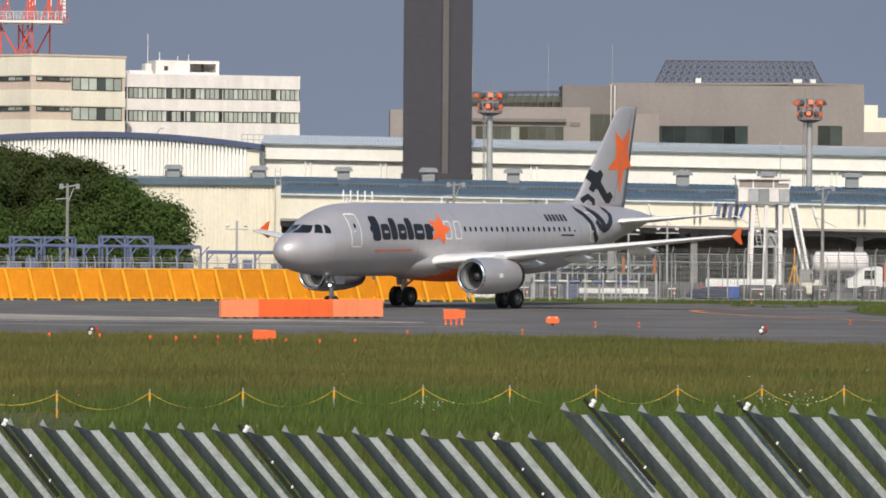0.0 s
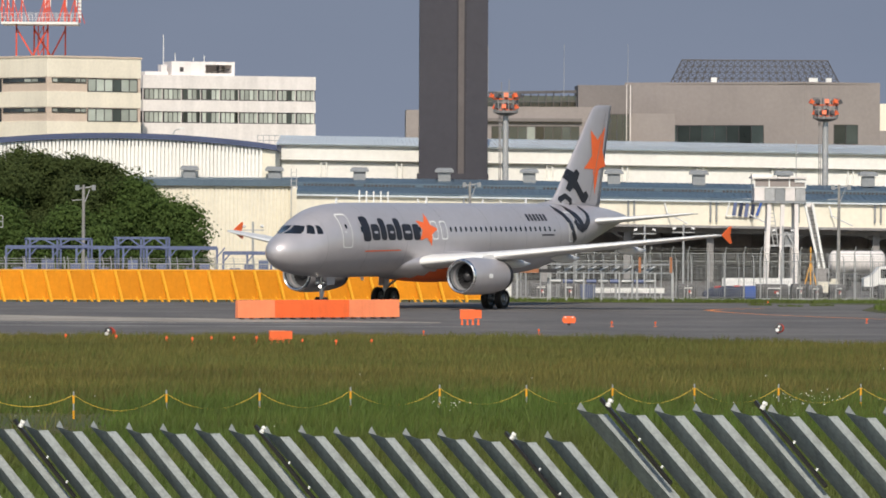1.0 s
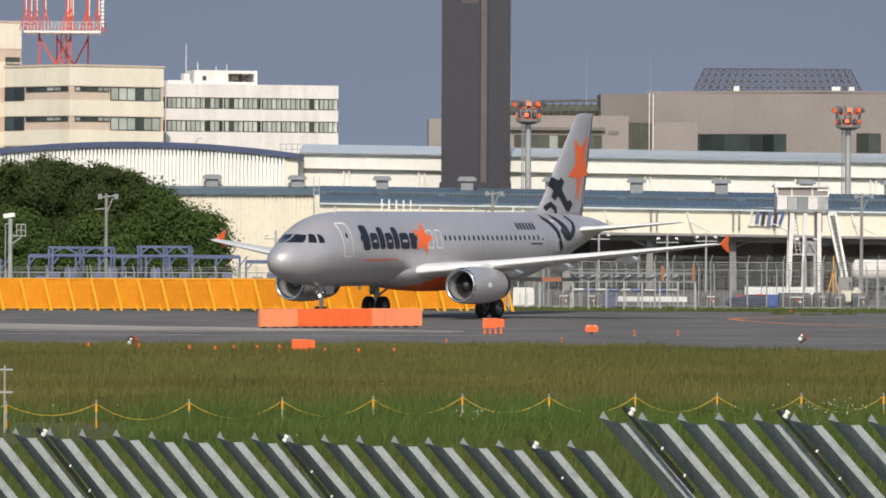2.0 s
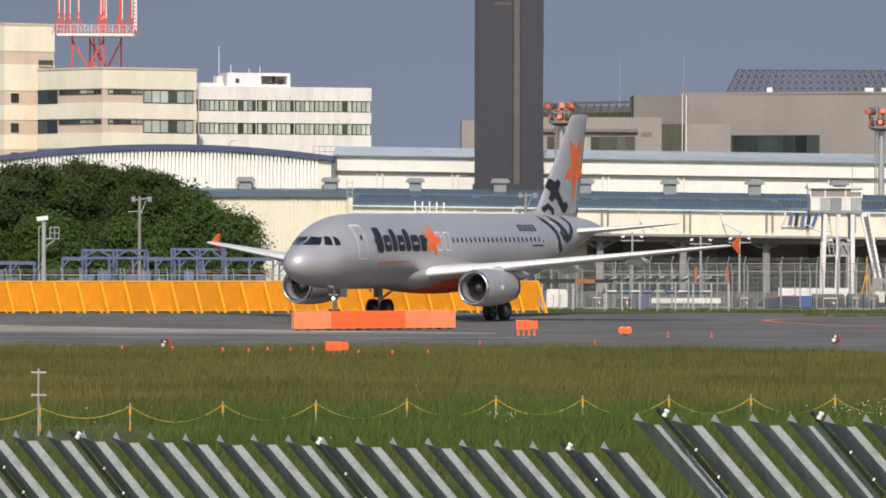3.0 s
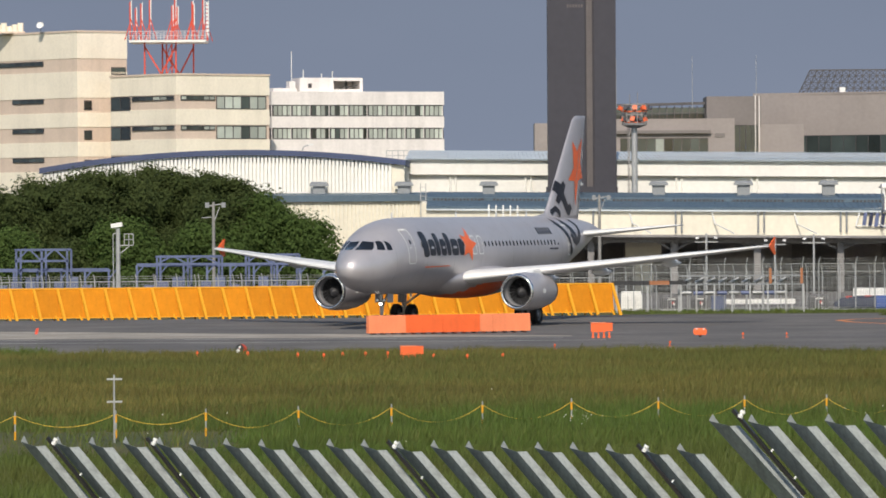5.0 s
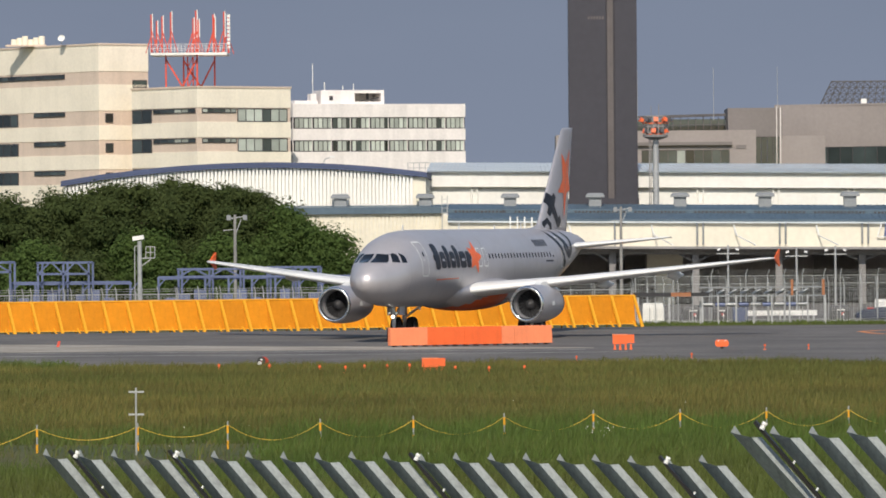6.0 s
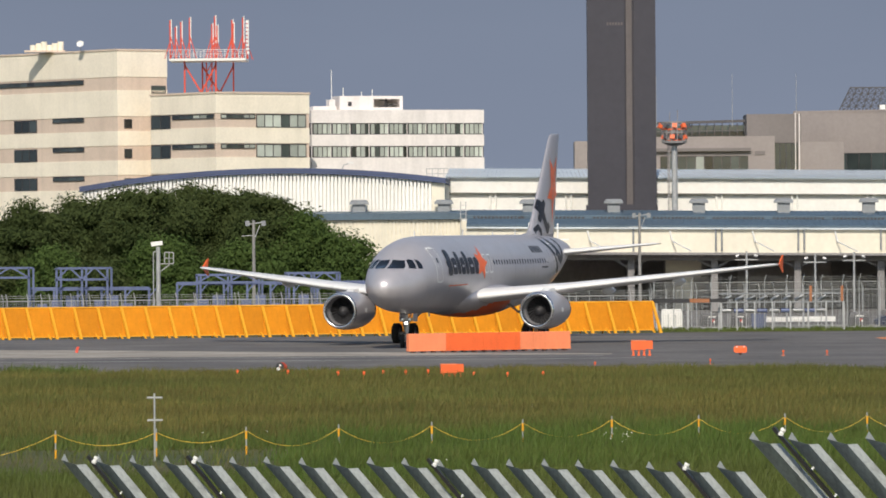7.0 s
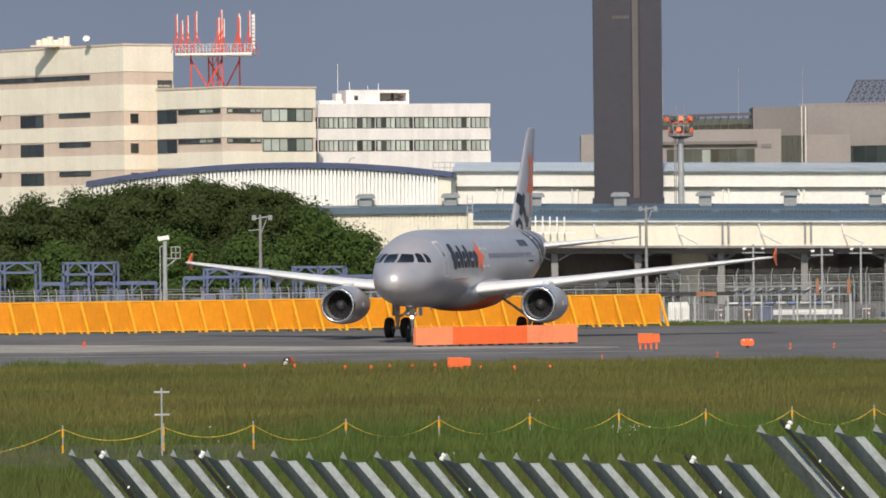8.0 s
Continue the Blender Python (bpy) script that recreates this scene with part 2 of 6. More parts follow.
def loft(rings, close=True, cap=True, bm=None, mi=0):
    bm = bm or bmesh.new()
    vs = [[bm.verts.new(p) for p in r] for r in rings]
    n = len(vs[0])
    for a, b in zip(vs, vs[1:]):
        for i in range(n if close else n - 1):
            bm.faces.new((a[i], a[(i + 1) % n], b[(i + 1) % n], b[i])).material_index = mi
    if cap and close:
        bm.faces.new(list(reversed(vs[0]))).material_index = mi
        bm.faces.new(vs[-1]).material_index = mi
    return bm


def lathe(profile, seg=36, axis="x"):
    """Turns (along, radius) rows about the x axis."""
    return loft([[(x, r * math.cos(2 * math.pi * i / seg), r * math.sin(2 * math.pi * i / seg)) for i in range(seg)] for x, r in profile], cap=False)


def from_arrays(name, verts, faces_n, material, parent=None):
    """A joined mesh out of arrays: every face has faces_n corners, in order."""
    me = bpy.data.meshes.new(name)
    n = len(verts)
    k = n // faces_n
    me.vertices.add(n)
    me.vertices.foreach_set("co", np.asarray(verts, dtype=np.float32).ravel())
    me.loops.add(n)
    me.loops.foreach_set("vertex_index", np.arange(n, dtype=np.int32))
    me.polygons.add(k)
    me.polygons.foreach_set("loop_start", np.arange(0, n, faces_n, dtype=np.int32))
    me.update(calc_edges=True)
    me.validate()
    me.materials.append(material)
    ob = new(name, me)
    if parent:
        ob.parent = parent
    return ob


# ---- the airliner: x forward from between the main wheels, y to port, z up ----
from mathutils.geometry import tessellate_polygon

AFT = 17.71  # nose to main wheels
SIZE, RIDE = 0.981, 0.124
# metres behind the nose: top, bottom, half width
HULL = [(0.0, 3.24, 3.10, 0.04), (0.08, 3.50, 2.84, 0.34), (0.3, 3.75, 2.60, 0.60), (0.7, 4.02, 2.36, 0.88), (1.2, 4.27, 2.18, 1.12), (1.7, 4.42, 2.06, 1.32),
        (2.3, 4.76, 1.96, 1.52), (2.9, 5.11, 1.89, 1.68), (3.6, 5.44, 1.84, 1.80), (4.6, 5.72, 1.79, 1.90), (6.0, 5.89, 1.76, 1.965), (7.5, 5.95, 1.75, 1.975), (23.5, 5.95, 1.75, 1.975),
        (26.0, 5.95, 1.90, 1.95), (28.0, 5.94, 2.25, 1.87), (30.0, 5.92, 2.75, 1.70), (32.0, 5.88, 3.32, 1.43), (34.0, 5.78, 3.92, 1.08), (36.0, 5.56, 4.50, 0.66), (37.2, 5.34, 4.82, 0.36), (37.55, 5.26, 4.90, 0.26)]


# the nose is a little blunter than the plain stations: the first six metres close up
HULL = [(0.25 + s * 0.958 if s < 6.0 else s, a, b, w) for s, a, b, w in HULL]


def hull(s):
    """Top, bottom and half width of the fuselage, smooth between the stations."""
    s = min(max(s, HULL[0][0]), HULL[-1][0])
    i = max(k for k in range(len(HULL) - 1) if HULL[k][0] <= s)
    a, b = HULL[i], HULL[i + 1]
    u = (s - a[0]) / (b[0] - a[0])
    out = []
    for k in (1, 2, 3):
        def slope(j):
            if j in (0, len(HULL) - 1):
                return (HULL[min(j + 1, len(HULL) - 1)][k] - HULL[max(j - 1, 0)][k]) / (HULL[min(j + 1, len(HULL) - 1)][0] - HULL[max(j - 1, 0)][0])
            d0 = (HULL[j][k] - HULL[j - 1][k]) / (HULL[j][0] - HULL[j - 1][0])
            d1 = (HULL[j + 1][k] - HULL[j][k]) / (HULL[j + 1][0] - HULL[j][0])
            return 0 if d0 * d1 <= 0 else 2 * d0 * d1 / (d0 + d1)
        h = b[0] - a[0]
        m0, m1 = slope(i) * h, slope(i + 1) * h
        out.append((2 * u**3 - 3 * u**2 + 1) * a[k] + (u**3 - 2 * u**2 + u) * m0 + (3 * u**2 - 2 * u**3) * b[k] + (u**3 - u**2) * m1)
    return out


def side_point(s, z, proud=0.012, side=1):
    top, low, half = hull(s)
    c, h = (top + low) / 2, (top - low) / 2
    k = min(1, max(-1, (z - c) / h))
    return (AFT - s, side * (half * math.sqrt(1 - k * k) + proud), z)


def front_point(y, z, proud=0.015):
    lo, hi = 0.0, 6.0
    for _ in range(30):
        mid = (lo + hi) / 2
        top, low, half = hull(mid)
        inside = (y / half) ** 2 + ((z - (top + low) / 2) / ((top - low) / 2)) ** 2 < 1
        lo, hi = (lo, mid) if inside else (mid, hi)
    return (AFT - hi + proud, y * 1.004, z + proud * 0.6)


def fill(poly, size):
    """Small triangles that fill a flat outline."""
    tris = [tuple(poly[i] for i in t) for t in tessellate_polygon([[Vector((*p, 0)) for p in poly]])]
    done = []
    while tris:
        t = tris.pop()
        if max(math.dist(t[i], t[(i + 1) % 3]) for i in range(3)) < size:
            done.append(t)
        else:
            m = [((t[i][0] + t[(i + 1) % 3][0]) / 2, (t[i][1] + t[(i + 1) % 3][1]) / 2) for i in range(3)]
            tris += [(t[0], m[0], m[2]), (m[0], t[1], m[1]), (m[2], m[1], t[2]), (m[0], m[1], m[2])]
    return done


def decal(poly, where, size=0.25, bm=None):
    """An outline laid on a curved surface by the mapping where(u, v)."""
    bm = bm or bmesh.new()
    for t in fill(poly, size):
        bm.faces.new([bm.verts.new(where(*p)) for p in t])
    bmesh.ops.remove_doubles(bm, verts=bm.verts, dist=0.0008)
    return bm


def rounded(u0, v0, u1, v1, r, n=4, lean=0.0):
    pts = []
    for cx, cy, a in ((u1 - r, v1 - r, 0), (u0 + r, v1 - r, 90), (u0 + r, v0 + r, 180), (u1 - r, v0 + r, 270)):
        pts += [(cx + r * math.cos(radians(a + 90 * i / n)), cy + r * math.sin(radians(a + 90 * i / n))) for i in range(n + 1)]
    out = []
    for i, p in enumerate(pts):
        q = pts[(i + 1) % len(pts)]
        k = max(1, int(math.dist(p, q) / 0.15))
        out += [(p[0] + (q[0] - p[0]) * j / k + lean * (p[1] + (q[1] - p[1]) * j / k - v0), p[1] + (q[1] - p[1]) * j / k) for j in range(k)]
    return out


def outline(u0, v0, u1, v1, r, w, where):
    """A painted ring round a door."""
    a, bm = rounded(u0, v0, u1, v1, r), bmesh.new()
    cu, cv = (u0 + u1) / 2, (v0 + v1) / 2
    ku, kv = 1 - 2 * w / (u1 - u0), 1 - 2 * w / (v1 - v0)
    va = [bm.verts.new(where(*p)) for p in a]
    vb = [bm.verts.new(where(cu + (p[0] - cu) * ku, cv + (p[1] - cv) * kv)) for p in a]
    for i in range(len(a)):
        j = (i + 1) % len(a)
        bm.faces.new((va[i], va[j], vb[j], vb[i]))
    return bm


def thick(c, t):
    return 5 * t * (0.2969 * math.sqrt(c) - 0.126 * c - 0.3516 * c**2 + 0.2843 * c**3 - 0.1036 * c**4)


CH = [0.0, 0.006, 0.02, 0.05, 0.1, 0.2, 0.32, 0.46, 0.62, 0.78, 0.9, 1.0]


def foil(stations, upright=False):
    """Loft of aerofoil sections: rows of span, leading and trailing edge behind the nose, height, thickness ratio."""
    rings = []
    for y, le, te, z, tc in stations:
        ch = te - le
        up = [(le + ch * c, thick(c, tc) * ch * (1.0 if upright else 1.15)) for c in CH]
        dn = [(le + ch * c, -thick(c, tc) * ch * (1.0 if upright else 0.85)) for c in reversed(CH[1:-1])]
        rings.append([(AFT - s, h, z) if upright else (AFT - s, y, z + h) for s, h in up + dn])
    return loft(rings)


def star(cx, cy, r0, r1, turn, sx=1.0):
    return [(cx + sx * (r0 if i % 2 == 0 else r1) * math.sin(radians(turn + 36 * i)), cy + (r0 if i % 2 == 0 else r1) * math.cos(radians(turn + 36 * i))) for i in range(10)]


def band(points, w):
    """The outline of a thick line along points."""
    left, right = [], []
    for i, p in enumerate(points):
        a, b = points[max(0, i - 1)], points[min(len(points) - 1, i + 1)]
        d = math.dist(a, b)
        nx, ny = -(b[1] - a[1]) / d * w / 2, (b[0] - a[0]) / d * w / 2
        left.append((p[0] + nx, p[1] + ny))
        right.append((p[0] - nx, p[1] - ny))
    return left + right[::-1]


def wheel_mesh(r, w):
    """A tyre with a hub, its axle along y."""
    h = w / 2
    prof = [(-h * 0.55, 0.02), (-h * 0.55, r * 0.3), (-h * 0.4, r * 0.34), (-h * 0.45, r * 0.56), (-h * 0.8, r * 0.6), (-h, r * 0.72), (-h * 0.96, r * 0.88), (-h * 0.7, r * 0.985), (-h * 0.3, r),
            (h * 0.3, r), (h * 0.7, r * 0.985), (h * 0.96, r * 0.88), (h, r * 0.72), (h * 0.8, r * 0.6), (h * 0.45, r * 0.56), (h * 0.4, r * 0.34), (h * 0.55, r * 0.3), (h * 0.55, 0.02)]
    bm = lathe(prof, 28)
    for f in bm.faces:
        c = f.calc_center_median()
        f.material_index = 1 if math.hypot(c.y, c.z) < r * 0.585 else 0
    for i in range(9):  # dark lightening holes in the hub
        a = 2 * math.pi * i / 9
        for s in (-1, 1):
            x, y, z = s * h * 0.47, r * 0.46 * math.cos(a), r * 0.46 * math.sin(a)
            k = r * 0.055
            f = bm.faces.new([bm.verts.new((x, y + k * p, z + k * q)) for p, q in ((-1, -1), (1, -1), (1, 1), (-1, 1))])
    for v in bm.verts:
        v.co = (-v.co.y, v.co.x, v.co.z)
    bmesh.ops.recalc_face_normals(bm, faces=bm.faces)
    return bm


def airliner():
    plane = thing("airliner", "silver-grey twin-engine jet airliner with orange stars taxiing on the asphalt", "airliner")
    # fuselage
    st = [0.0, 0.03, 0.08, 0.16, 0.3, 0.45, 0.6, 0.8, 1.0, 1.25, 1.5, 1.75, 2.0, 2.3, 2.6, 2.9, 3.3, 3.7, 4.2, 4.8, 5.4, 6.0, 7.0, 8.0] + [8 + 15.5 * i / 10 for i in range(1, 11)] + [23.5 + 13.7 * i / 16 for i in range(1, 17)] + [37.4, 37.55]
    st = [0.25 + s * 0.958 if s < 6.0 else s for s in st]
    rings = []
    for s in st:
        top, low, half = hull(s)
        rings.append([(AFT - s, half * math.sin(2 * math.pi * i / 48), (top + low) / 2 + (top - low) / 2 * math.cos(2 * math.pi * i / 48)) for i in range(48)])
    body = part("fuselage", loft(rings), M["silver"], plane, "silver-grey metallic painted fuselage", True)
    part("exhaust", tubes(((AFT - 37.5, 0, 5.08), (AFT - 37.62, 0, 5.09), 0.2, 0.19), seg=16), M["dark"], body)
    # faint panel joints round the hull
    for s in (3.3, 7.0, 10.9, 14.8, 19.6, 23.5, 27.4, 30.6):
        top, low, half = hull(s)
        bm = bmesh.new()
        r = [[bm.verts.new((AFT - s + d, (half + 0.004) * math.sin(2 * math.pi * i / 48), (top + low) / 2 + ((top - low) / 2 + 0.004) * math.cos(2 * math.pi * i / 48))) for i in range(48)] for d in (-0.012, 0.012)]
        for i in range(48):
            bm.faces.new((r[0][i], r[0][(i + 1) % 48], r[1][(i + 1) % 48], r[1][i]))
        part("panel_joint", bm, M["silver_dark"], body, "", True)
    # belly fairing, orange underneath
    rings = []
    for i in range(25):
        s = 10.2 + 12.4 * i / 24
        k = math.sin(math.pi * i / 24) ** 0.45 if 0 < i < 24 else 0.05
        rings.append([(AFT - s, (0.5 + 1.86 * k) * math.sin(2 * math.pi * j / 40), 2.50 + (0.28 + 0.84 * k) * math.cos(2 * math.pi * j / 40)) for j in range(40)])
    bm = loft(rings)
    for f in bm.faces:
        c = f.calc_center_median()
        f.material_index = 1 if c.z < min(2.75, 1.55 + 0.36 * (AFT - c.x - 12.2)) and AFT - c.x < 17.5 else 0
    part("belly_fairing", bm, [M["silver"], M["orange"]], plane, "bulging fairing, orange below", True)
    sp = lambda s, z: side_point(s, z)
    # cockpit windows: a pair in front, two at each side
    for sd in (1, -1):
        part("cockpit_window", decal([(sd * 0.07, 4.23), (sd * 0.81, 4.21), (sd * 0.83, 4.34), (sd * 0.69, 4.64), (sd * 0.07, 4.68)], lambda y, z: front_point(y, z), 0.12), M["glass"], body)
        for poly in ([(2.19, 4.23), (2.60, 4.20), (2.80, 4.64), (2.71, 4.71), (2.56, 4.67)], [(2.72, 4.20), (3.08, 4.20), (3.14, 4.46), (3.10, 4.64), (2.93, 4.71)]):
            part("cockpit_window", decal(poly, lambda s, z: side_point(s, z, 0.015, sd), 0.12), M["glass"], body)
    # doors and exits as painted rings with a fine joint
    for u0, v0, u1, v1, r, w in ((4.52, 3.42, 5.42, 5.32, 0.16, 0.075), (13.45, 3.86, 14.10, 4.92, 0.14, 0.08), (14.42, 3.86, 15.07, 4.92, 0.14, 0.08), (28.42, 3.68, 29.3, 5.46, 0.16, 0.07)):
        d = part("door", outline(u0, v0, u1, v1, r, w, sp), M["white"], body, "white-edged door in the side")
        part("joint", outline(u0 + w, v0 + w, u1 - w, v1 - w, r * 0.7, 0.018, lambda s, z: side_point(s, z, 0.016)), M["silver_dark"], d)
        if v1 - v0 > 1.5:
            part("handle", decal(rounded(u0 + 0.24, 4.28, u0 + 0.42, 4.34, 0.025), lambda s, z: side_point(s, z, 0.02), 0.2), M["white"], d)
            part("window", decal(rounded((u0 + u1) / 2 - 0.08, 4.5, (u0 + u1) / 2 + 0.08, 4.75, 0.06), lambda s, z: side_point(s, z, 0.02), 0.2), M["glass"], d)
    # cabin windows
    pane = decal(rounded(-0.10, 4.30, 0.10, 4.60, 0.09), lambda s, z: (-s, *side_point(15, z, 0.014)[1:]), 0.2)
    first = part("cabin_window", pane, M["glass"], plane)
    first.location.x = AFT - 6.35
    for i in range(39):
        s = 6.9 + 0.535 * i
        if s < 7.0 or 13.0 < s < 15.1:
            continue
        again(first, (AFT - s, (hull(s)[2] - 1.975) * 0.9, 0))
    # dark blocks of the side lettering, drawn as plain shapes
    widths = [(6.05, 6.75, 3.78, 5.18), (6.85, 7.60, 3.84, 4.75), (7.68, 8.22, 3.84, 5.08), (8.32, 9.02, 3.84, 4.75), (9.10, 9.64, 3.84, 5.08), (9.74, 10.62, 3.84, 4.75), (10.72, 11.35, 3.84, 4.75)]
    for k, (u0, u1, v0, v1) in enumerate(widths):
        u0, u1 = 6.45 + (u0 - 6.05) * 1.09, 6.45 + (u1 - 6.05) * 1.09
        part("side_block", decal(rounded(u0, v0, u1, v1, 0.2, 4, -0.06), lambda s, z: side_point(s, z, 0.018), 0.3), M["ink"], body, "plain black painted block")
        if k in (1, 3, 5):
            part("side_block", decal(rounded(u0 + 0.22, v0 + 0.38, u1 - 0.2, v0 + 0.52, 0.06, 3), lambda s, z: side_point(s, z, 0.022), 0.3), M["silver"], body)
    part("side_star", decal(star(13.0, 4.42, 0.98, 0.46, 15, 1.12), lambda s, z: side_point(s, z, 0.024), 0.3), M["orange"], body, "orange painted star")
    part("side_stripe", decal([(6.7, 3.20), (10.3, 3.24), (10.3, 3.30), (6.7, 3.26)], sp, 0.5), M["orange"], body, "thin orange line of plain bars")
    for k in range(6):
        part("side_mark", decal(rounded(24.05 + 0.38 * k, 4.92, 24.30 + 0.38 * k, 5.32, 0.05, 2), sp, 0.3), M["ink"], body, "small dark bar")
    part("side_mark", decal([(25.2, 4.05), (26.6, 4.05), (26.6, 4.14), (25.2, 4.14)], sp, 0.4), M["ink"], body)
    # dark curls on the rear fuselage
    for pts, w in (([(27.9, 5.68), (28.3, 5.35), (28.72, 4.8), (28.95, 4.2), (29.3, 3.69)], 0.42), ([(29.25, 5.72), (29.5, 5.45), (29.85, 5.15), (30.1, 4.8), (30.2, 4.5)], 0.5), ([(31.1, 5.75), (31.3, 5.35), (31.1, 4.95), (30.65, 4.6), (30.1, 4.42), (29.6, 4.6), (29.35, 4.95)], 0.42)):
        part("rear_curl", decal(band(pts, w), lambda s, z: side_point(s, z, 0.02), 0.25), M["ink"], body, "dark curved paint")
    # small aerials on the roof and below
    for s, h in ((6.4, 0.32), (15.6, 0.34), (21.6, 0.22), (26.3, 0.30)):
        top = hull(s)[0]
        part("aerial", loft([[(AFT - s - c - lean, y, z) for c, y in ((0, 0), (0.12, 0.02), (0.3 - 0.12 * e, 0), (0.12, -0.02))] for e, lean, z in ((0, 0, top - 0.05), (1, 0.12, top + h))]), M["white"], body)
    part("aerial", loft([[(AFT - 9 - c - lean, y, z) for c, y in ((0, 0), (0.12, 0.02), (0.3, 0), (0.12, -0.02))] for lean, z in ((0, 1.8), (0.1, 1.55))]), M["white"], body)
    # wings
    for sd, nm in ((1, "port"), (-1, "starboard")):
        rows = [(1.0, 11.9, 18.5, 2.48, 0.135), (1.97, 12.35, 18.45, 2.56, 0.135), (4.2, 13.2, 18.55, 2.78, 0.125), (6.4, 14.15, 18.7, 3.00, 0.12), (9.5, 15.65, 19.6, 3.34, 0.115), (13.0, 17.55, 20.35, 3.74, 0.11), (16.3, 19.3, 21.05, 4.12, 0.10), (16.75, 19.62, 21.15, 4.17, 0.10), (16.95, 20.0, 21.2, 4.19, 0.07)]
        wing = part("wing", foil([(sd * y, a, b, z, t) for y, a, b, z, t in rows]), M["wing"], plane, "light grey swept wing", True)
        if sd < 0:
            bmx = bmesh.new()
            bmx.from_mesh(wing.data)
            bmesh.ops.reverse_faces(bmx, faces=bmx.faces)
            bmx.to_mesh(wing.data)
            bmx.free()
        fence = loft([[(AFT - s, sd * (16.93 + d), z) for s, z in ((20.45, 4.2), (20.98, 4.5), (21.35, 4.70), (21.55, 4.72), (21.38, 4.2), (21.58, 3.76), (21.38, 3.72), (20.98, 3.92))] for d in (0, 0.05)])
        part("wingtip_fence", fence, M["orange"], wing, "orange wingtip fence")
        for y, s0, z in ((4.6, 16.6, 2.52), (7.6, 17.2, 2.86), (11.4, 18.2, 3.34)):
            fair = [[(AFT - s0 - 3.2 * u, sd * y + 0.17 * w * math.cos(a), z - 0.05 + 0.26 * w * math.sin(a)) for a in [2 * math.pi * k / 12 for k in range(12)]] for u, w in ((0, 0.1), (0.15, 0.6), (0.4, 1), (0.7, 0.8), (1, 0.1))]
            part("flap_fairing", loft(fair), M["wing"], wing, "", True)
        # flap and slat joints on the wing's top
        for y0, y1, f in ((2.4, 16.2, 0.13), (2.2, 12.8, 0.74)):
            bm, prev = bmesh.new(), None
            for k in range(13):
                y = y0 + (y1 - y0) * k / 12
                j = max(q for q in range(len(rows) - 1) if rows[q][0] <= y)
                u = (y - rows[j][0]) / (rows[j + 1][0] - rows[j][0])
                le, te, z, t = [rows[j][q] + (rows[j + 1][q] - rows[j][q]) * u for q in (1, 2, 3, 4)]
                pair = [bm.verts.new((AFT - le - (te - le) * f + d, sd * y, z + thick(f, t) * (te - le) * 1.15 + 0.012)) for d in (-0.03, 0.03)]
                if prev:
                    bm.faces.new((prev[0], prev[1], pair[1], pair[0]))
                prev = pair
            part("panel_joint", bm, M["silver_dark"], wing)
        # engine under the wing
        ex, ey, ez = AFT - 10.75, sd * 5.64, 1.83
        nac = lathe([(x * (1.05 if x > -1 else 1.15), r * 0.88) for x, r in [(-0.95, 0.86), (-0.5, 0.87), (-0.2, 0.90), (-0.06, 0.94), (0.0, 1.02), (-0.05, 1.08), (-0.16, 1.12), (-0.5, 1.175), (-1.1, 1.205), (-1.9, 1.195), (-2.7, 1.12), (-3.4, 0.99), (-3.75, 0.90), (-3.74, 0.86), (-3.0, 0.8)]], 48)
        for f in nac.faces:
            c = f.calc_center_median()
            f.material_index = 1 if c.x > -0.17 else (2 if math.hypot(c.y, c.z) < 0.84 and c.x < -0.9 else 0)
        bmesh.ops.recalc_face_normals(nac, faces=nac.faces)
        eng = part("engine", nac, [M["silver"], M["lip"], M["dark"]], plane, "silver engine nacelle with a bright inlet lip", True)
        eng.location = (ex, ey, ez)
        part("inlet_lining", lathe([(-0.2, 0.785), (-0.6, 0.765), (-0.95, 0.752)], 48), M["vent"], eng, "grey inlet lining", True)
        core = lathe([(-3.3, 0.70), (-3.9, 0.60), (-4.4, 0.50), (-4.7, 0.42), (-4.68, 0.38), (-4.4, 0.34), (-4.9, 0.22), (-5.4, 0.02)], 32)
        part("core_nozzle", core, M["dark"], eng, "dark exhaust nozzle", True)
        part("fan_case", lathe([(-0.98, 0.02), (-0.98, 0.76)], 32), M["dark"], eng)
        rows = [(0.36, 0.01, 0), (0.33, 0.09, 0), (0.24, 0.19, 0), (0.10, 0.27, 0), (0.03, 0.30, 0), (0.0, 0.33, 0.05), (0.0, 0.56, 0.14), (0.0, 0.745, 0.24)]
        fan = loft([[(x + (0.06 * (1 if i % 2 else -1) if r > 0.31 else 0), r * math.cos(2 * math.pi * i / 48 + tw), r * math.sin(2 * math.pi * i / 48 + tw)) for i in range(48)] for x, r, tw in rows], cap=False)
        rotor = part("fan", fan, M["fan"], eng, "bladed metal fan")
        rotor.location = (-0.88, 0, 0)
        SPINNERS.append((rotor, "x", (-0.88, 0, 0)))
        py = [[(AFT - s, ey + w * k, z) for s, k in ((s0, 0), (s0 + 0.5, 1), (s1 - 0.6, 1), (s1, 0), (s1 - 0.6, -1), (s0 + 0.5, -1))] for s0, s1, z, w in ((11.7, 16.3, 2.78, 0.22), (12.6, 17.0, 3.02, 0.2))]
        py = loft(py)
        part("pylon", py, M["wing"], plane, "grey engine pylon")
        part("nacelle_mark", decal([(-1.75, -0.1), (-1.35, -0.1), (-1.35, 0.12), (-1.6, 0.16), (-1.75, 0.1)], lambda x, z: (x, math.sqrt(max(0, 1.075**2 - z * z)), z), 0.3), M["white"], eng, "small pale bars")
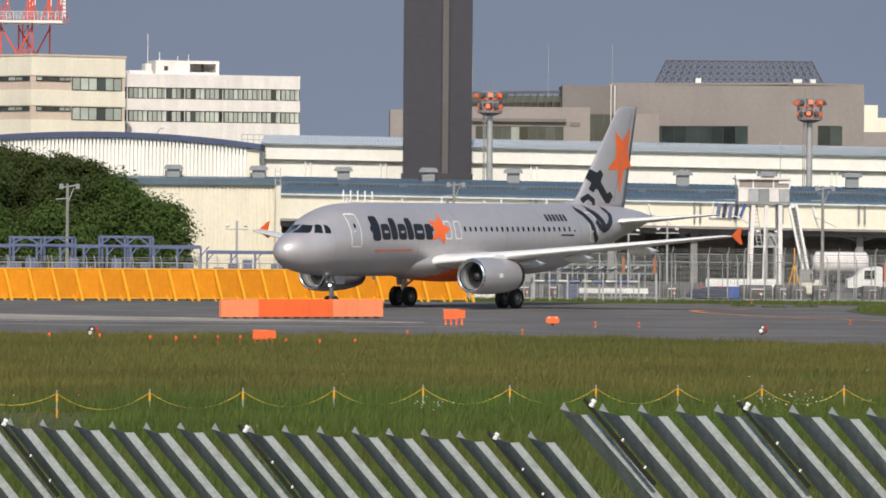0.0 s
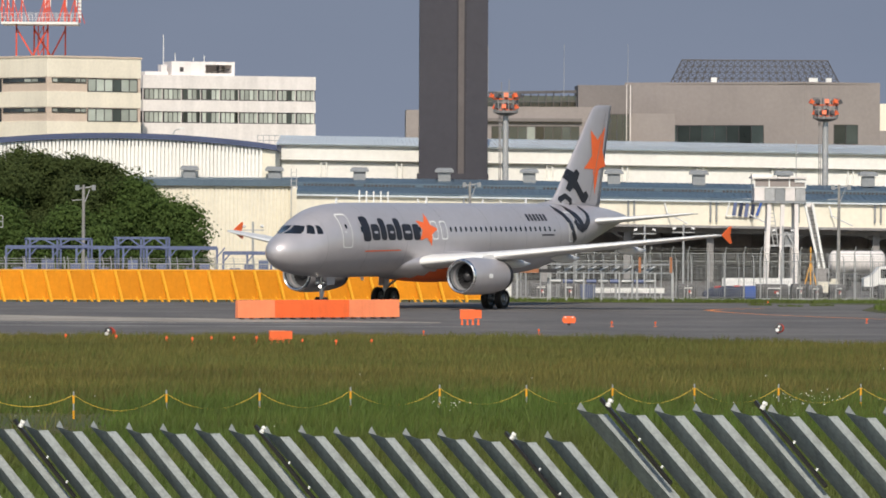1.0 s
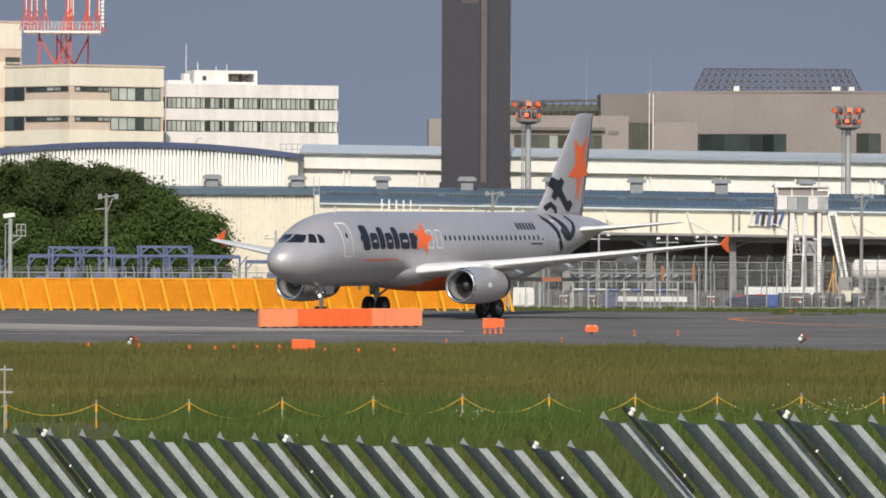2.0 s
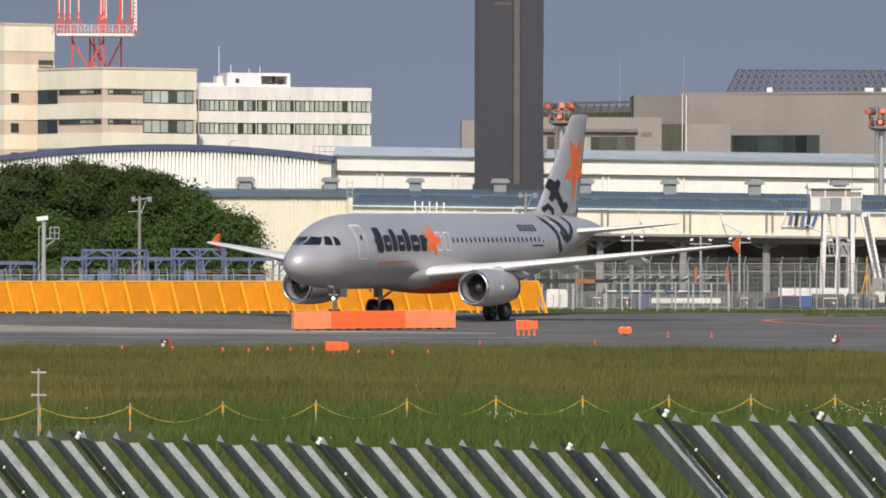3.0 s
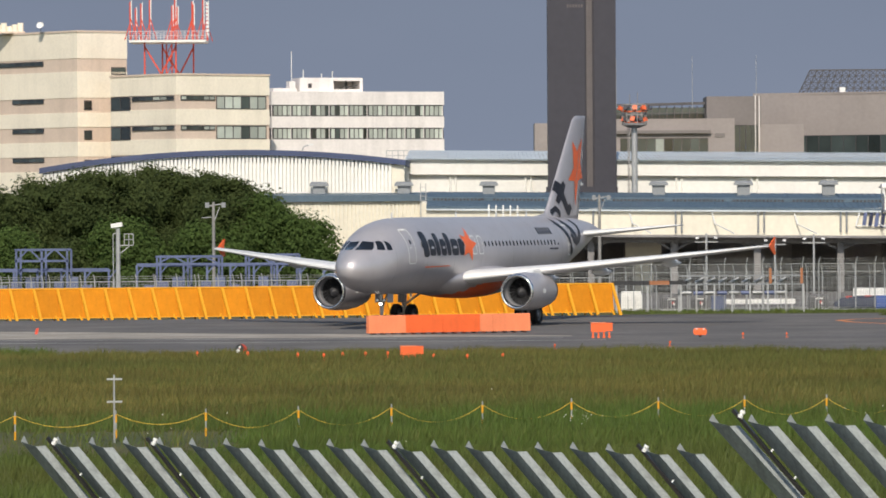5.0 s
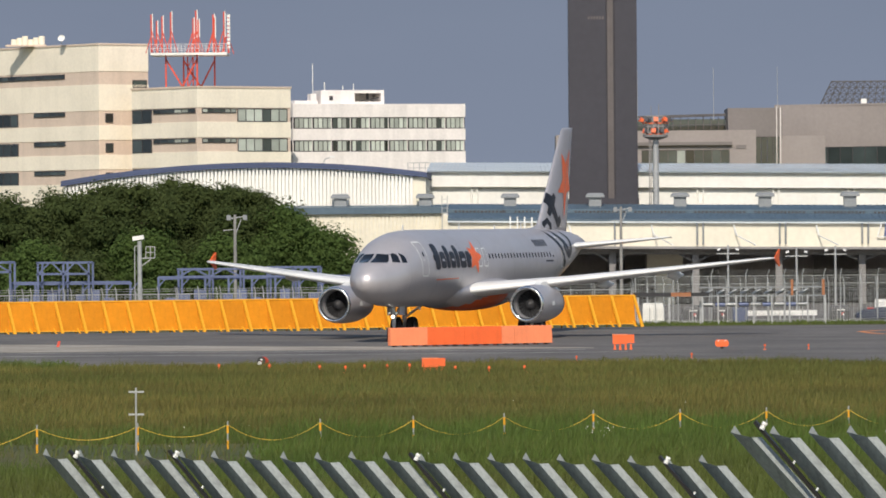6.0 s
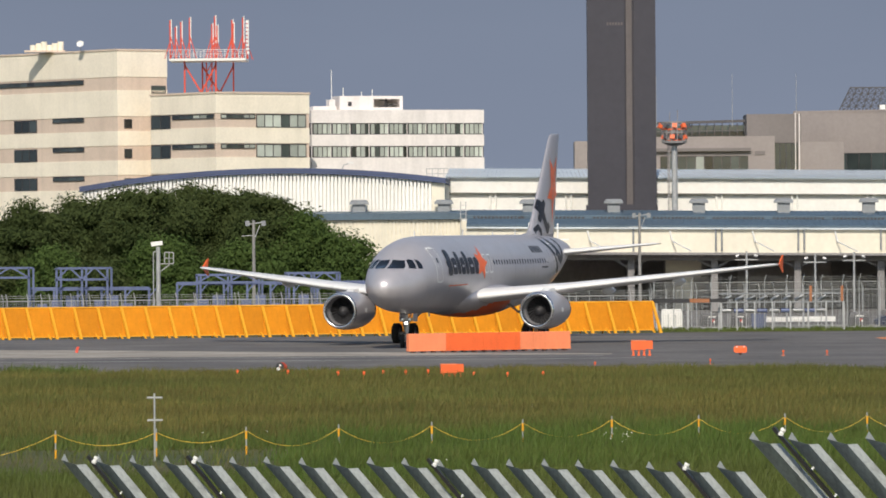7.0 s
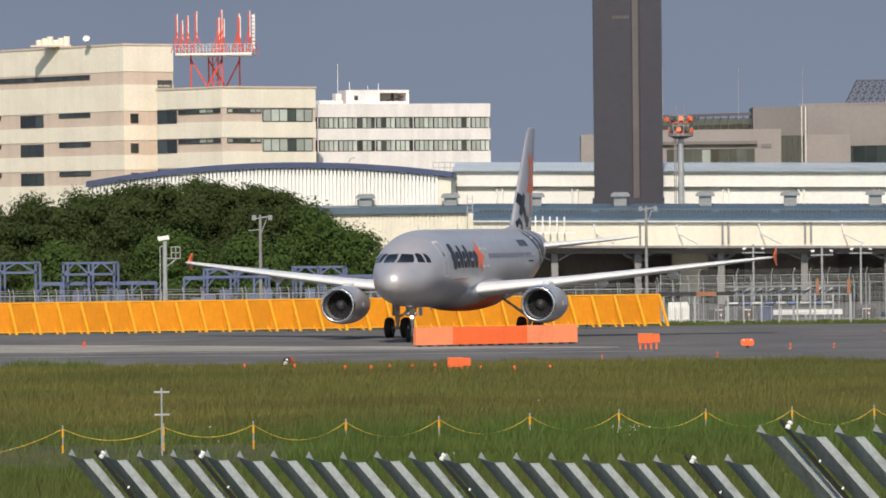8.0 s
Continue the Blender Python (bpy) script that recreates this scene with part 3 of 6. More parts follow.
    # fin and tailplane
    fin_rows = [(0, 28.6, 34.75, 5.72, 0.10), (0, 29.3, 34.85, 6.05, 0.105), (0, 29.85, 34.95, 6.6, 0.105), (0, 33.85, 36.0, 11.62, 0.10), (0, 34.2, 36.05, 11.82, 0.08), (0, 34.6, 36.05, 11.88, 0.05)]
    fin = part("fin", foil(fin_rows, True), M["silver"], plane, "swept silver tail fin", True)
    dorsal = loft([[(AFT - s, w, z) for w, z in ((-h * 0.5 - 0.02, 5.7), (0, 5.9 + 0.62 * h), (h * 0.5 + 0.02, 5.7))] for s, h in ((26.9, 0.02), (28.0, 0.12), (29.0, 0.3), (30.2, 0.9))])
    part("dorsal_fin", dorsal, M["silver"], fin)

    def on_fin(s, z):
        k = (z - 6.05) / (11.62 - 6.05)
        le, te = 29.3 + (33.85 - 29.3) * k + 0.12 * (1 - k), 34.85 + (36.0 - 34.85) * k
        return (AFT - s, thick(min(1, max(0.001, (s - le) / (te - le))), 0.105) * (te - le) + 0.022, z)
    part("rudder_joint", decal([(33.3, 6.1), (33.36, 6.1), (35.36, 11.4), (35.3, 11.4)], on_fin, 0.5), M["silver_dark"], fin)
    pts = [(33.47, 10.36), (34.28, 9.77), (35.25, 10.57), (34.95, 9.14), (35.43, 8.22), (34.5, 8.01), (34.0, 6.51), (33.76, 8.01), (32.61, 8.05), (33.59, 8.80)]
    part("fin_star", decal(pts, on_fin, 0.4), M["orange"], fin, "orange painted star")
    cross = [(30.93, 8.05), (31.46, 7.83), (31.76, 8.02), (32.1, 7.76), (31.79, 7.3), (32.53, 6.57), (32.89, 6.71), (33.22, 6.4), (32.78, 5.98), (32.34, 6.02), (31.51, 6.79), (31.31, 6.88), (30.95, 6.63), (30.57, 6.84), (30.86, 7.22), (30.45, 7.52)]
    part("fin_mark", decal(cross, on_fin, 0.3), M["ink"], fin, "dark painted shape")
    part("fin_curl", decal(band([(30.95, 5.75), (31.0, 6.12), (30.45, 6.4), (29.95, 6.2), (29.85, 5.85)], 0.36), on_fin, 0.3), M["ink"], fin, "dark painted shape")
    for sd in (1, -1):
        rows = [(0.3, 31.3, 35.4, 4.78, 0.11), (0.9, 31.75, 35.5, 4.84, 0.11), (5.9, 34.75, 36.05, 5.33, 0.10), (6.22, 35.1, 36.1, 5.36, 0.07)]
        tp = foil([(sd * y, a, b, z, t) for y, a, b, z, t in rows])
        bmesh.ops.recalc_face_normals(tp, faces=tp.faces)
        part("tailplane", tp, M["wing"], plane, "light grey tailplane", True)
    # landing gear
    for sd in (1, -1):
        y, gx = sd * 3.8 - 0.08, 0.33
        g = tubes(((gx - 0.2, y, 2.7), (gx, y, 0.95), 0.14), ((gx, y, 0.95), (gx, y, 0.5), 0.09), ((gx, y - 0.62, 0.585), (gx, y + 0.62, 0.585), 0.08), ((gx, y * 0.55, 2.3), (gx, y, 1.1), 0.07), ((gx - 0.28, y, 1.3), (gx - 0.3, y, 0.75), 0.04), ((gx - 0.3, y, 0.75), (gx, y, 0.6), 0.04), seg=10)
        leg = part("main_gear", g, M["strut"], plane, "main landing gear leg")
        part("gear_door", boxes(((-0.35, y + sd * 0.2 - 0.02, 1.25), (0.7, y + sd * 0.2 + 0.02, 2.6))), M["wing"], leg)
        for k in (-0.465, 0.465):
            w = part("wheel", wheel_mesh(0.585, 0.42), [M["tyre"], M["hub"]], leg, "black tyre on a pale hub", True)
            w.location = (gx, y + k, 0.585)
            SPINNERS.append((w, "y", (gx, y + k, 0.585), 0.585))
    nx, ny = AFT - 5.25, -0.06
    leg = part("nose_gear", tubes(((nx, ny, 2.1), (nx, ny, 0.9), 0.1), ((nx, ny, 0.9), (nx, ny, 0.36), 0.065), ((nx, ny - 0.34, 0.39), (nx, ny + 0.34, 0.39), 0.05), ((nx - 0.9, ny, 2.0), (nx, ny, 1.05), 0.05), ((nx + 0.55, ny, 2.0), (nx, ny, 1.25), 0.04), ((nx - 0.22, ny, 1.1), (nx - 0.05, ny, 0.55), 0.035), ((nx + 0.16, ny, 1.15), (nx + 0.1, ny, 0.6), 0.035), ((nx, ny - 0.24, 1.5), (nx, ny + 0.24, 1.5), 0.04), seg=10), M["strut"], plane, "nose landing gear leg")
    for sd in (-1, 1):
        part("gear_door", boxes(((nx - 0.75, ny + sd * 0.36 - 0.012, 1.45), (nx + 0.05, ny + sd * 0.36 + 0.012, 1.97))), M["silver"], leg)
        w = part("wheel", wheel_mesh(0.39, 0.23), [M["tyre"], M["hub"]], leg, "black tyre on a pale hub", True)
        w.location = (nx, ny + sd * 0.25, 0.39)
        SPINNERS.append((w, "n", (nx, ny + sd * 0.25, 0.39), 0.39))
    for dy, z in ((0, 1.38), (-0.2, 1.56), (0.2, 1.56)):
        part("housing", lathe([(-0.12, 0.02), (-0.1, 0.09), (0.0, 0.105), (0.01, 0.095)], 14), M["dark"], leg).location = (nx + 0.14, ny + dy, z)
        lens = M["taxi_light"] if dy == 0 else M["lip"]
        part("taxi_lamp", lathe([(0.0, 0.098), (0.012, 0.07), (0.016, 0.005)], 14), lens, leg, "lit white taxi lamp" if dy == 0 else "unlit clear lamp").location = (nx + 0.14, ny + dy, z)
    # the body rides a little higher on its legs
    for ob in plane.children:
        if ob.name.split(".")[0] not in ("main_gear", "nose_gear"):
            ob.location.z += RIDE
    plane.scale = (SIZE, SIZE, SIZE)
    return plane


SPINNERS = []
AIRLINER = airliner()


# ---- ground ----
def shoulder(x):
    """Where the taxiway's far shoulder begins to fall."""
    return min(340.0, max(327.5, 340.0 + (x - 12) * 0.2))


def ground_height(x, y):
    """Flat field; a bank rises towards the place where the camera stands."""
    if shoulder(x) + 2.9 <= y <= 414:
        return LOW
    if y >= 58:
        return 0.0
    if y <= 8:
        return 4.6
    if y <= 18:
        return 4.6 - 2.0 * (y - 8) / 10
    if y <= 26:
        return 2.6
    k = (y - 26) / 32
    return 2.6 * (1 - k * k * (3 - 2 * k))


def ground():
    xs = [-3000, -800, -200, -80, -40, -20, 0, 20, 40, 80, 200, 800, 3000]
    ys = [-3000, -600, -100, -20, 0, 8, 13, 18, 22, 26, 30, 34, 38, 42, 46, 50, 54, 58, 80, 120, 160, 200, 245, 300, "edge", "foot", 380, 414, 420, 460, 700, 1200, 3000]
    bm = bmesh.new()
    rows = [[{"edge": shoulder(x), "foot": shoulder(x) + 3}.get(y, y) for x in xs] for y in ys]
    g = [[bm.verts.new((x, y, ground_height(x, y))) for x, y in zip(xs, row)] for row in rows]
    for j in range(len(ys) - 1):
        for i in range(len(xs) - 1):
            bm.faces.new((g[j][i], g[j][i + 1], g[j + 1][i + 1], g[j + 1][i]))
    return tagged(part("ground", bm, M["soil"]), "wide grassy airfield ground with a bank", "ground", kind="structure")


def slab(name, pts, z, material, label, cat):
    """A paved sheet with a thin edge."""
    return tagged(part(name, loft([[(x, y, h) for x, y in pts] for h in (z - 0.03, z)]), material), label, cat, kind="structure")


ground()
near_edge = [(-120, 249), (-60, 249.5), (-25, 250), (-5, 253), (5, 254.5), (12, 252.5), (18, 247.5), (25, 240.5), (40, 225), (70, 195), (120, 145)]
slab("road", near_edge + [(140, 145), (140, 340), (34, 340), (30, 338), (25, 339.8), (12, 339.8), (-40, 329.4), (-120, 327.3)], 0.03, M["asphalt"], "worn grey asphalt taxiway", "taxiway")
apron = loft([[(-140, y, z), (140, y, z), (140, y, z - 0.03), (-140, y, z - 0.03)] for y, z in ((372, LOW + 0.03), (414, LOW + 0.03), (420, 0.03), (455, 0.03))])
tagged(part("pavement", apron, M["asphalt"]), "grey asphalt apron behind the fence", "apron", kind="structure")


def painted(name, line, w, material, label):
    """A painted line along points on the asphalt."""
    bm = bmesh.new()
    o = band(line, w)
    n = len(line)
    for i in range(n - 1):
        bm.faces.new([bm.verts.new((*o[k], 0.036)) for k in (i, i + 1, 2 * n - 2 - i, 2 * n - 1 - i)])
    return tagged(part(name, bm, material), label, "line", kind="structure")


slab("paving", [(-60, 283.6), (-17, 283.4), (-4, 283.2), (4.5, 283.2), (4.5, 284.8), (-5, 289.5), (-13, 293.5), (-22, 300), (-34, 306), (-60, 314)], 0.036, M["dust"], "pale dusty strip along the taxiway", "paving")
painted("line", [(-45, 281.5), (-17, 280.6), (-5, 280.0), (4, 279.8)], 0.5, M["line_paint"], "worn pale painted line on the asphalt")
painted("line_2", [(-45, 276), (-25, 274.5), (-5, 273.5), (6, 274.5)], 0.5, M["line_paint"], "thin worn pale line on the asphalt")
painted("line_3", [(20.0, 319), (20.4, 314), (22.5, 307), (26, 300), (32, 292), (45, 278)], 0.4, M["line_orange"], "curved worn orange guide line")
painted("line_4", [(20.0, 319), (21.2, 322), (23.5, 324)], 0.5, M["line_orange"], "curved worn orange guide line")


def backdrop():
    bm = bmesh.new()
    pts = [(2600 * math.sin(radians(a)), 2600 * math.cos(radians(a))) for a in range(-60, 61, 4)]
    for a, b in zip(pts, pts[1:]):
        bm.faces.new([bm.verts.new(p) for p in ((*a, -5), (*b, -5), (*b, 520), (*a, 520))])
    return tagged(part("backdrop", bm, M["cloud"]), "distant blue-grey cloud bank", "sky", kind="structure")


backdrop()


# ---- far buildings ----
def window_unit(w, h, parent, at, panes=1, blind=0.0, depth=0.12, seed=0):
    """A recessed strip of panes in a frame, in its wall's space: x along, z up, y into the wall."""
    x, z = at
    fr = boxes(((x, -0.03, z), (x + w, depth, z + 0.10)), ((x, -0.03, z + h - 0.10), (x + w, depth, z + h)), ((x, -0.03, z + 0.1), (x + 0.08, depth, z + h - 0.1)), ((x + w - 0.08, -0.03, z + 0.1), (x + w, depth, z + h - 0.1)))
    rng, mullions = random.Random(seed + int(x * 7) + int(z * 13)), []
    for k in range(1, panes):
        u = x + w * k / panes
        mullions.append(boxes(((u - 0.05, -0.02, z + 0.1), (u + 0.05, depth, z + h - 0.1))))
    f = part("window", fr, M["sash"], parent)
    for bm in mullions:
        part("mullion", bm, M["sash"], f)
    for k in range(panes):
        u0, u1 = x + w * k / panes + 0.06, x + w * (k + 1) / panes - 0.06
        lit = rng.random() < blind
        part("pane", boxes(((u0, 0.02, z + 0.1), (u1, 0.05, z + h - 0.1))), M["blind"] if lit else M["window"], f)
    return f


def office():
    """Three joined cream office blocks with bands of windows."""
    o = thing("office_building", "cream stepped office building with beige window bands", "building", pose(0, 0, 0))
    TURN, KL, KR = 52, 1.362, 0.691  # the corner's turn, and the lengths of the two faces to suit
    # the tall block, corner towards the camera
    def block(cx, cy, left, right, top, bands, z_low):
        ca, sa = math.cos(radians(TURN)), math.sin(radians(TURN))
        l = Vector((-ca, sa, 0)) * left * KL
        r = Vector((sa, ca, 0)) * right * KR
        c = Vector((cx, cy, 0))
        zs = [0.0]
        for lo, hi in sorted(bands):
            zs += [lo, hi]
        zs.append(top)
        for i, (a, b) in enumerate(zip(zs, zs[1:])):
            k = 0.0 if i % 2 == 0 else 0.06
            f = [c + l * 0 + Vector((0, k * 1.4, 0)), c + r + Vector((-k, k, 0)), c + r + l + Vector((0, -k, 0)), c + l + Vector((k, k, 0))]
            part("wall" if i % 2 == 0 else "wall_band", loft([[(*p.xy, z) for p in f] for z in (a, b)]), M["cream"] if i % 2 == 0 else M["beige"], o, "cream tiled wall" if i % 2 == 0 else "beige wall band")
        q = [c + Vector((0, -0.15, 0)), c + r + Vector((0.15, 0, 0)), c + r + l, c + l + Vector((-0.15, 0, 0))]
        part("parapet", loft([[(*p.xy, z) for p in q] for z in (top - 0.02, top + 0.22)]), M["beige"], o)
        return c, l, r

    def strip(start, turn, x, z, w, h, panes, blind, seed):
        k = KL if turn < 0 else KR
        f = window_unit(w * k, h, o, (0, 0), panes, blind, 0.1, seed)
        f.matrix_basis = Matrix.Translation(start) @ pose(0, 0, 0, 0, 0, turn) @ Matrix.Translation((x * k, -0.02, z))
        return f

    bands = [(11.7, 13.6), (15.5, 17.4), (19.3, 21.2), (24.6, 26.3)]
    c, l, r = block(-52.0, 735, 30, 11.3, 29.7, bands, 0)
    start = c + l
    for z in (11.75, 15.55, 19.4):
        strip(start, -TURN, 30 - 18.0, z, 4.0, 1.65, 3, 0.1, 3)
        strip(start, -TURN, 30 - 11.2, z + 1.15, 5.4, 0.62, 4, 0.0, 5)
        strip(start, -TURN, 30 - 27.0, z + 1.15, 5.4, 0.62, 4, 0.0, 6)
        strip(c, 90 - TURN, 1.5, z + 0.25, 1.7, 1.2, 1, 0.2, 7)
    strip(start, -TURN, 30 - 23.0, 25.45, 17.2, 0.62, 14, 0.0, 8)
    strip(c, 90 - TURN, 7.7, 24.2, 3.2, 1.0, 1, 0.0, 9)
    # roof clutter on the tall block
    rc = thing("roof_tank", "cream water tank cluster on the office roof", "tank", pose(-61.9, 747, 29.92))
    for k in range(6):
        part("tank", tubes(((k * 0.72 - 2.0, (k % 2) * 0.4, 0.0), (k * 0.72 - 2.0, (k % 2) * 0.4, 0.95 + 0.22 * (k % 3)), 0.4), seg=12), M["cream"], rc)
    part("base", boxes(((-3.1, -0.6, 0), (2.2, 1.0, 0.25))), M["beige"], rc)
    dish = thing("satellite_dish", "small white satellite dish on the office roof", "dish", pose(-57.1, 740, 29.92))
    part("reflector", lathe([(0.0, 0.02), (0.1, 0.25), (0.28, 0.48)], 16), M["white"], dish).matrix_basis = pose(0, 0, 0.7, 0, -30, -100)
    part("mount", tubes(((0, 0, 0), (0, 0, 0.6), 0.06)), M["galv"], dish)
    # the middle block
    bands = [(11.9, 13.7), (15.65, 17.45), (19.45, 21.25)]
    c, l, r = block(-38.6, 722, 10.8, 21.2, 23.75, bands, 0)
    start = c + l
    for z in (11.8, 15.6, 19.4):
        strip(start, -TURN, 0.1, z, 3.2, 1.75, 2, 0.0, 11)
        strip(start, -TURN, 3.6, z + 1.15, 6.9, 0.6, 6, 0.25, 12)
        strip(c, 90 - TURN, 1.1, z + 1.15, 7.7, 0.6, 6, 0.35, 13)
        strip(c, 90 - TURN, 9.1, z + 0.05, 11.3, 1.7, 6, 0.85, 14)
    # the white block
    w0 = Vector((-27.2, 742, 0))
    way = Vector((math.cos(radians(22)), math.sin(radians(22)), 0)) * 24.2
    dep = Vector((-math.sin(radians(22)), math.cos(radians(22)), 0)) * 16
    for z0, z1, k in ((0, 9.7, 0), (9.7, 11.5, 0.25), (11.5, 13.3, 0), (13.3, 14.2, 0), (14.2, 15.75, 0), (15.75, 17.25, 0.25), (17.25, 18.75, 0), (18.75, 20.25, 0.25), (20.25, 22.0, 0)):
        inn = dep.normalized() * k
        f = [w0 + inn, w0 + way + inn, w0 + way + dep, w0 + dep]
        part("wall", loft([[(*p.xy, z) for p in f] for z in (z0, z1)]), M["pale"] if k == 0 else M["sash"], o, "pale stained wall" if k == 0 else "dark window recess")
    for z in (15.75, 18.75):
        for k in range(9):
            f = window_unit(2.6, 1.46, o, (0, 0), 4, 0.93, 0.1, 20 + k)
            f.matrix_basis = Matrix.Translation(w0) @ pose(0, 0, 0, 0, 0, 22) @ Matrix.Translation((0.25 + k * 2.66, 0.12, z + 0.02))
    for k in range(10):
        bm = boxes(((0.05 + k * 2.66 - 0.04, 0.06, 14.2), (0.05 + k * 2.66 + 0.04, 0.3, 20.2)))
        p = part("pilaster", bm, M["pale"], o)
        p.matrix_basis = Matrix.Translation(w0) @ pose(0, 0, 0, 0, 0, 22)
    cab = thing("roof_cabin", "white plant room with open bays on the office roof", "plant room", Matrix.Translation((-23.6, 746, 22.0)) @ pose(0, 0, 0, 0, 0, 18))
    part("wall", boxes(((0, 0, 0), (4.6, 4, 1.85)), ((4.6, 0, 1.45), (8.6, 4, 1.85)), ((8.2, 0, 0), (8.6, 4, 1.45)), ((4.6, 3.6, 0), (8.2, 4, 1.45)), ((4.6, 0.0, 0), (8.2, 0.2, 0.35))), M["pale"], cab)
    part("hatch", boxes(((1.1, -0.05, 0.5), (1.6, 0.0, 1.1))), M["sash"], cab)
    part("frame", bars(((6.6, 1, 0.3), (6.6, 1, 1.5), 0.3), ((5.3, 0.4, 0.35), (8, 0.4, 0.9), 0.14)), M["sash"], cab)
    part("shelf", boxes(((-3.5, 0.5, 0), (-0.3, 3, 0.5)), ((-1.3, 0.5, 0.5), (-0.5, 2, 1.4))), M["pale"], cab)
    for rod in (((0.6, 0.5, 1.85), (0.6, 0.5, 2.9), 0.06), ((4.5, 0.5, 0.4), (4.5, 0.2, 2.7), 0.06), ((3.1, 0.5, 1.85), (3.1, 0.5, 2.4), 0.05), ((-1.0, 0.5, 1.3), (-1.0, 0.5, 5.3), 0.05)):
        part("aerial", tubes(rod), M["white"], cab)
    return o


office()


def antenna_mast():
    """Red and white lattice platform with upright aerials on the office roof."""
    a = thing("antenna_platform", "red and white lattice antenna platform on the office roof", "antenna", pose(-39.9, 731, 23.95))
    legs = []
    for k, (x, y) in enumerate(((-3.0, -2.5), (-1.0, 2.5), (1.0, -2.5), (3.0, 2.5))):
        legs.append(part("leg", bars(((x, y, 0), (x, y, 4.1), 0.2)), M["red"], a))
    each("brace", (((-3, -2.5, 3.6), (-0.9, -2.5, 0.1), 0.2), ((1, -2.5, 3.6), (-0.9, -2.5, 0.1), 0.2), ((3, 2.5, 3.6), (1.2, 2.5, 0.1), 0.2), ((-1, 2.5, 3.6), (1.2, 2.5, 0.1), 0.2), ((-0.35, 0, 0), (-0.35, 0, 4.0), 0.16), ((0.35, 0, 0), (0.35, 0, 4.0), 0.16), ((-0.35, 0, 0), (0.35, 0, 1.3), 0.1), ((0.35, 0, 1.3), (-0.35, 0, 2.6), 0.1), ((-0.35, 0, 2.6), (0.35, 0, 4.0), 0.1)), M["red"], a)
    part("deck", boxes(((-4.9, -4, 4.1), (4.9, 4, 4.4))), M["white"], a, "white deck edge")
    for y in (-4, 4):
        rail = bmesh.new()
        for z in (4.95, 5.5):
            bar(rail, (-4.9, y, z), (4.9, y, z), 0.05)
        for k in range(12):
            x = -4.9 + 9.8 * k / 11
            bar(rail, (x, y, 4.4), (x, y, 5.5), 0.05)
        part("railing", rail, M["white"], a)
    for k, x in enumerate((-4.8, -4.5, -3.6, -2.3, 0.2, 0.75, 1.2, 2.8, 3.1, 4.5, 4.75)):
        y = (-3.2, 3.2, 0)[k % 3]
        h = (9.3, 8.7, 9.2, 9.6, 9.0, 9.9, 8.6, 9.5, 9.0, 9.6, 9.4)[k]
        arr = part("aerial", bars(((x, y, 4.4), (x, y, h), 0.17), ((x + (0.9 if x < 0 else -0.9), y, 4.4), (x, y, 7.4), 0.12), ((x - (0.7 if x < 0 else -0.7), y, 4.4), (x, y, 6.6), 0.10)), M["red"], a, "red upright aerial pole")
        part("element", bars(((x + 0.17, y, 6.4), (x + 0.17, y, h + 0.15), 0.11)), M["white"], arr)
    part("panel_aerial", boxes(*[((4.75, -0.4, 5.0 + 0.5 * k), (5.15, 0.4, 5.35 + 0.5 * k)) for k in range(9)]), M["white"], a)
    return a


antenna_mast()


def control_tower():
    t = thing("control_tower", "tall dark brown tower shaft with a pale vertical rib", "tower", pose(8.27, 464, 0))
    part("shaft", boxes(((-2.76, 0, 0), (0.28, 4, 34))), M["tower"], t, "dark brown clad shaft")
    part("shaft", boxes(((1.04, 0, 0), (2.81, 4, 34))), M["tower"], t, "dark brown clad shaft")
    part("core", boxes(((0.28, 0.25, 0), (1.04, 4, 34))), M["tower"], t)
    part("rib", boxes(((0.40, 0.05, 0), (0.88, 0.25, 34))), M["tower_rib"], t, "pale vertical rib")
    for k in range(26):
        part("joint", boxes(((-2.77, -0.004, 1 + 1.25 * k), (0.28, 0.0, 1.03 + 1.25 * k))), M["tower"], t)
        part("joint", boxes(((1.04, -0.004, 1 + 1.25 * k), (2.82, 0.0, 1.03 + 1.25 * k))), M["tower"], t)
    part("collar", boxes(((-2.9, -0.1, 0), (2.9, 4.1, 8.2))), M["tower"], t)
    for k in range(6):
        part("mark", boxes(((-1.17 + 0.23 * k, -0.02, 22.8), (-1.02 + 0.23 * k, 0, 23.05))), M["tower_rib"], t)
    return t


control_tower()


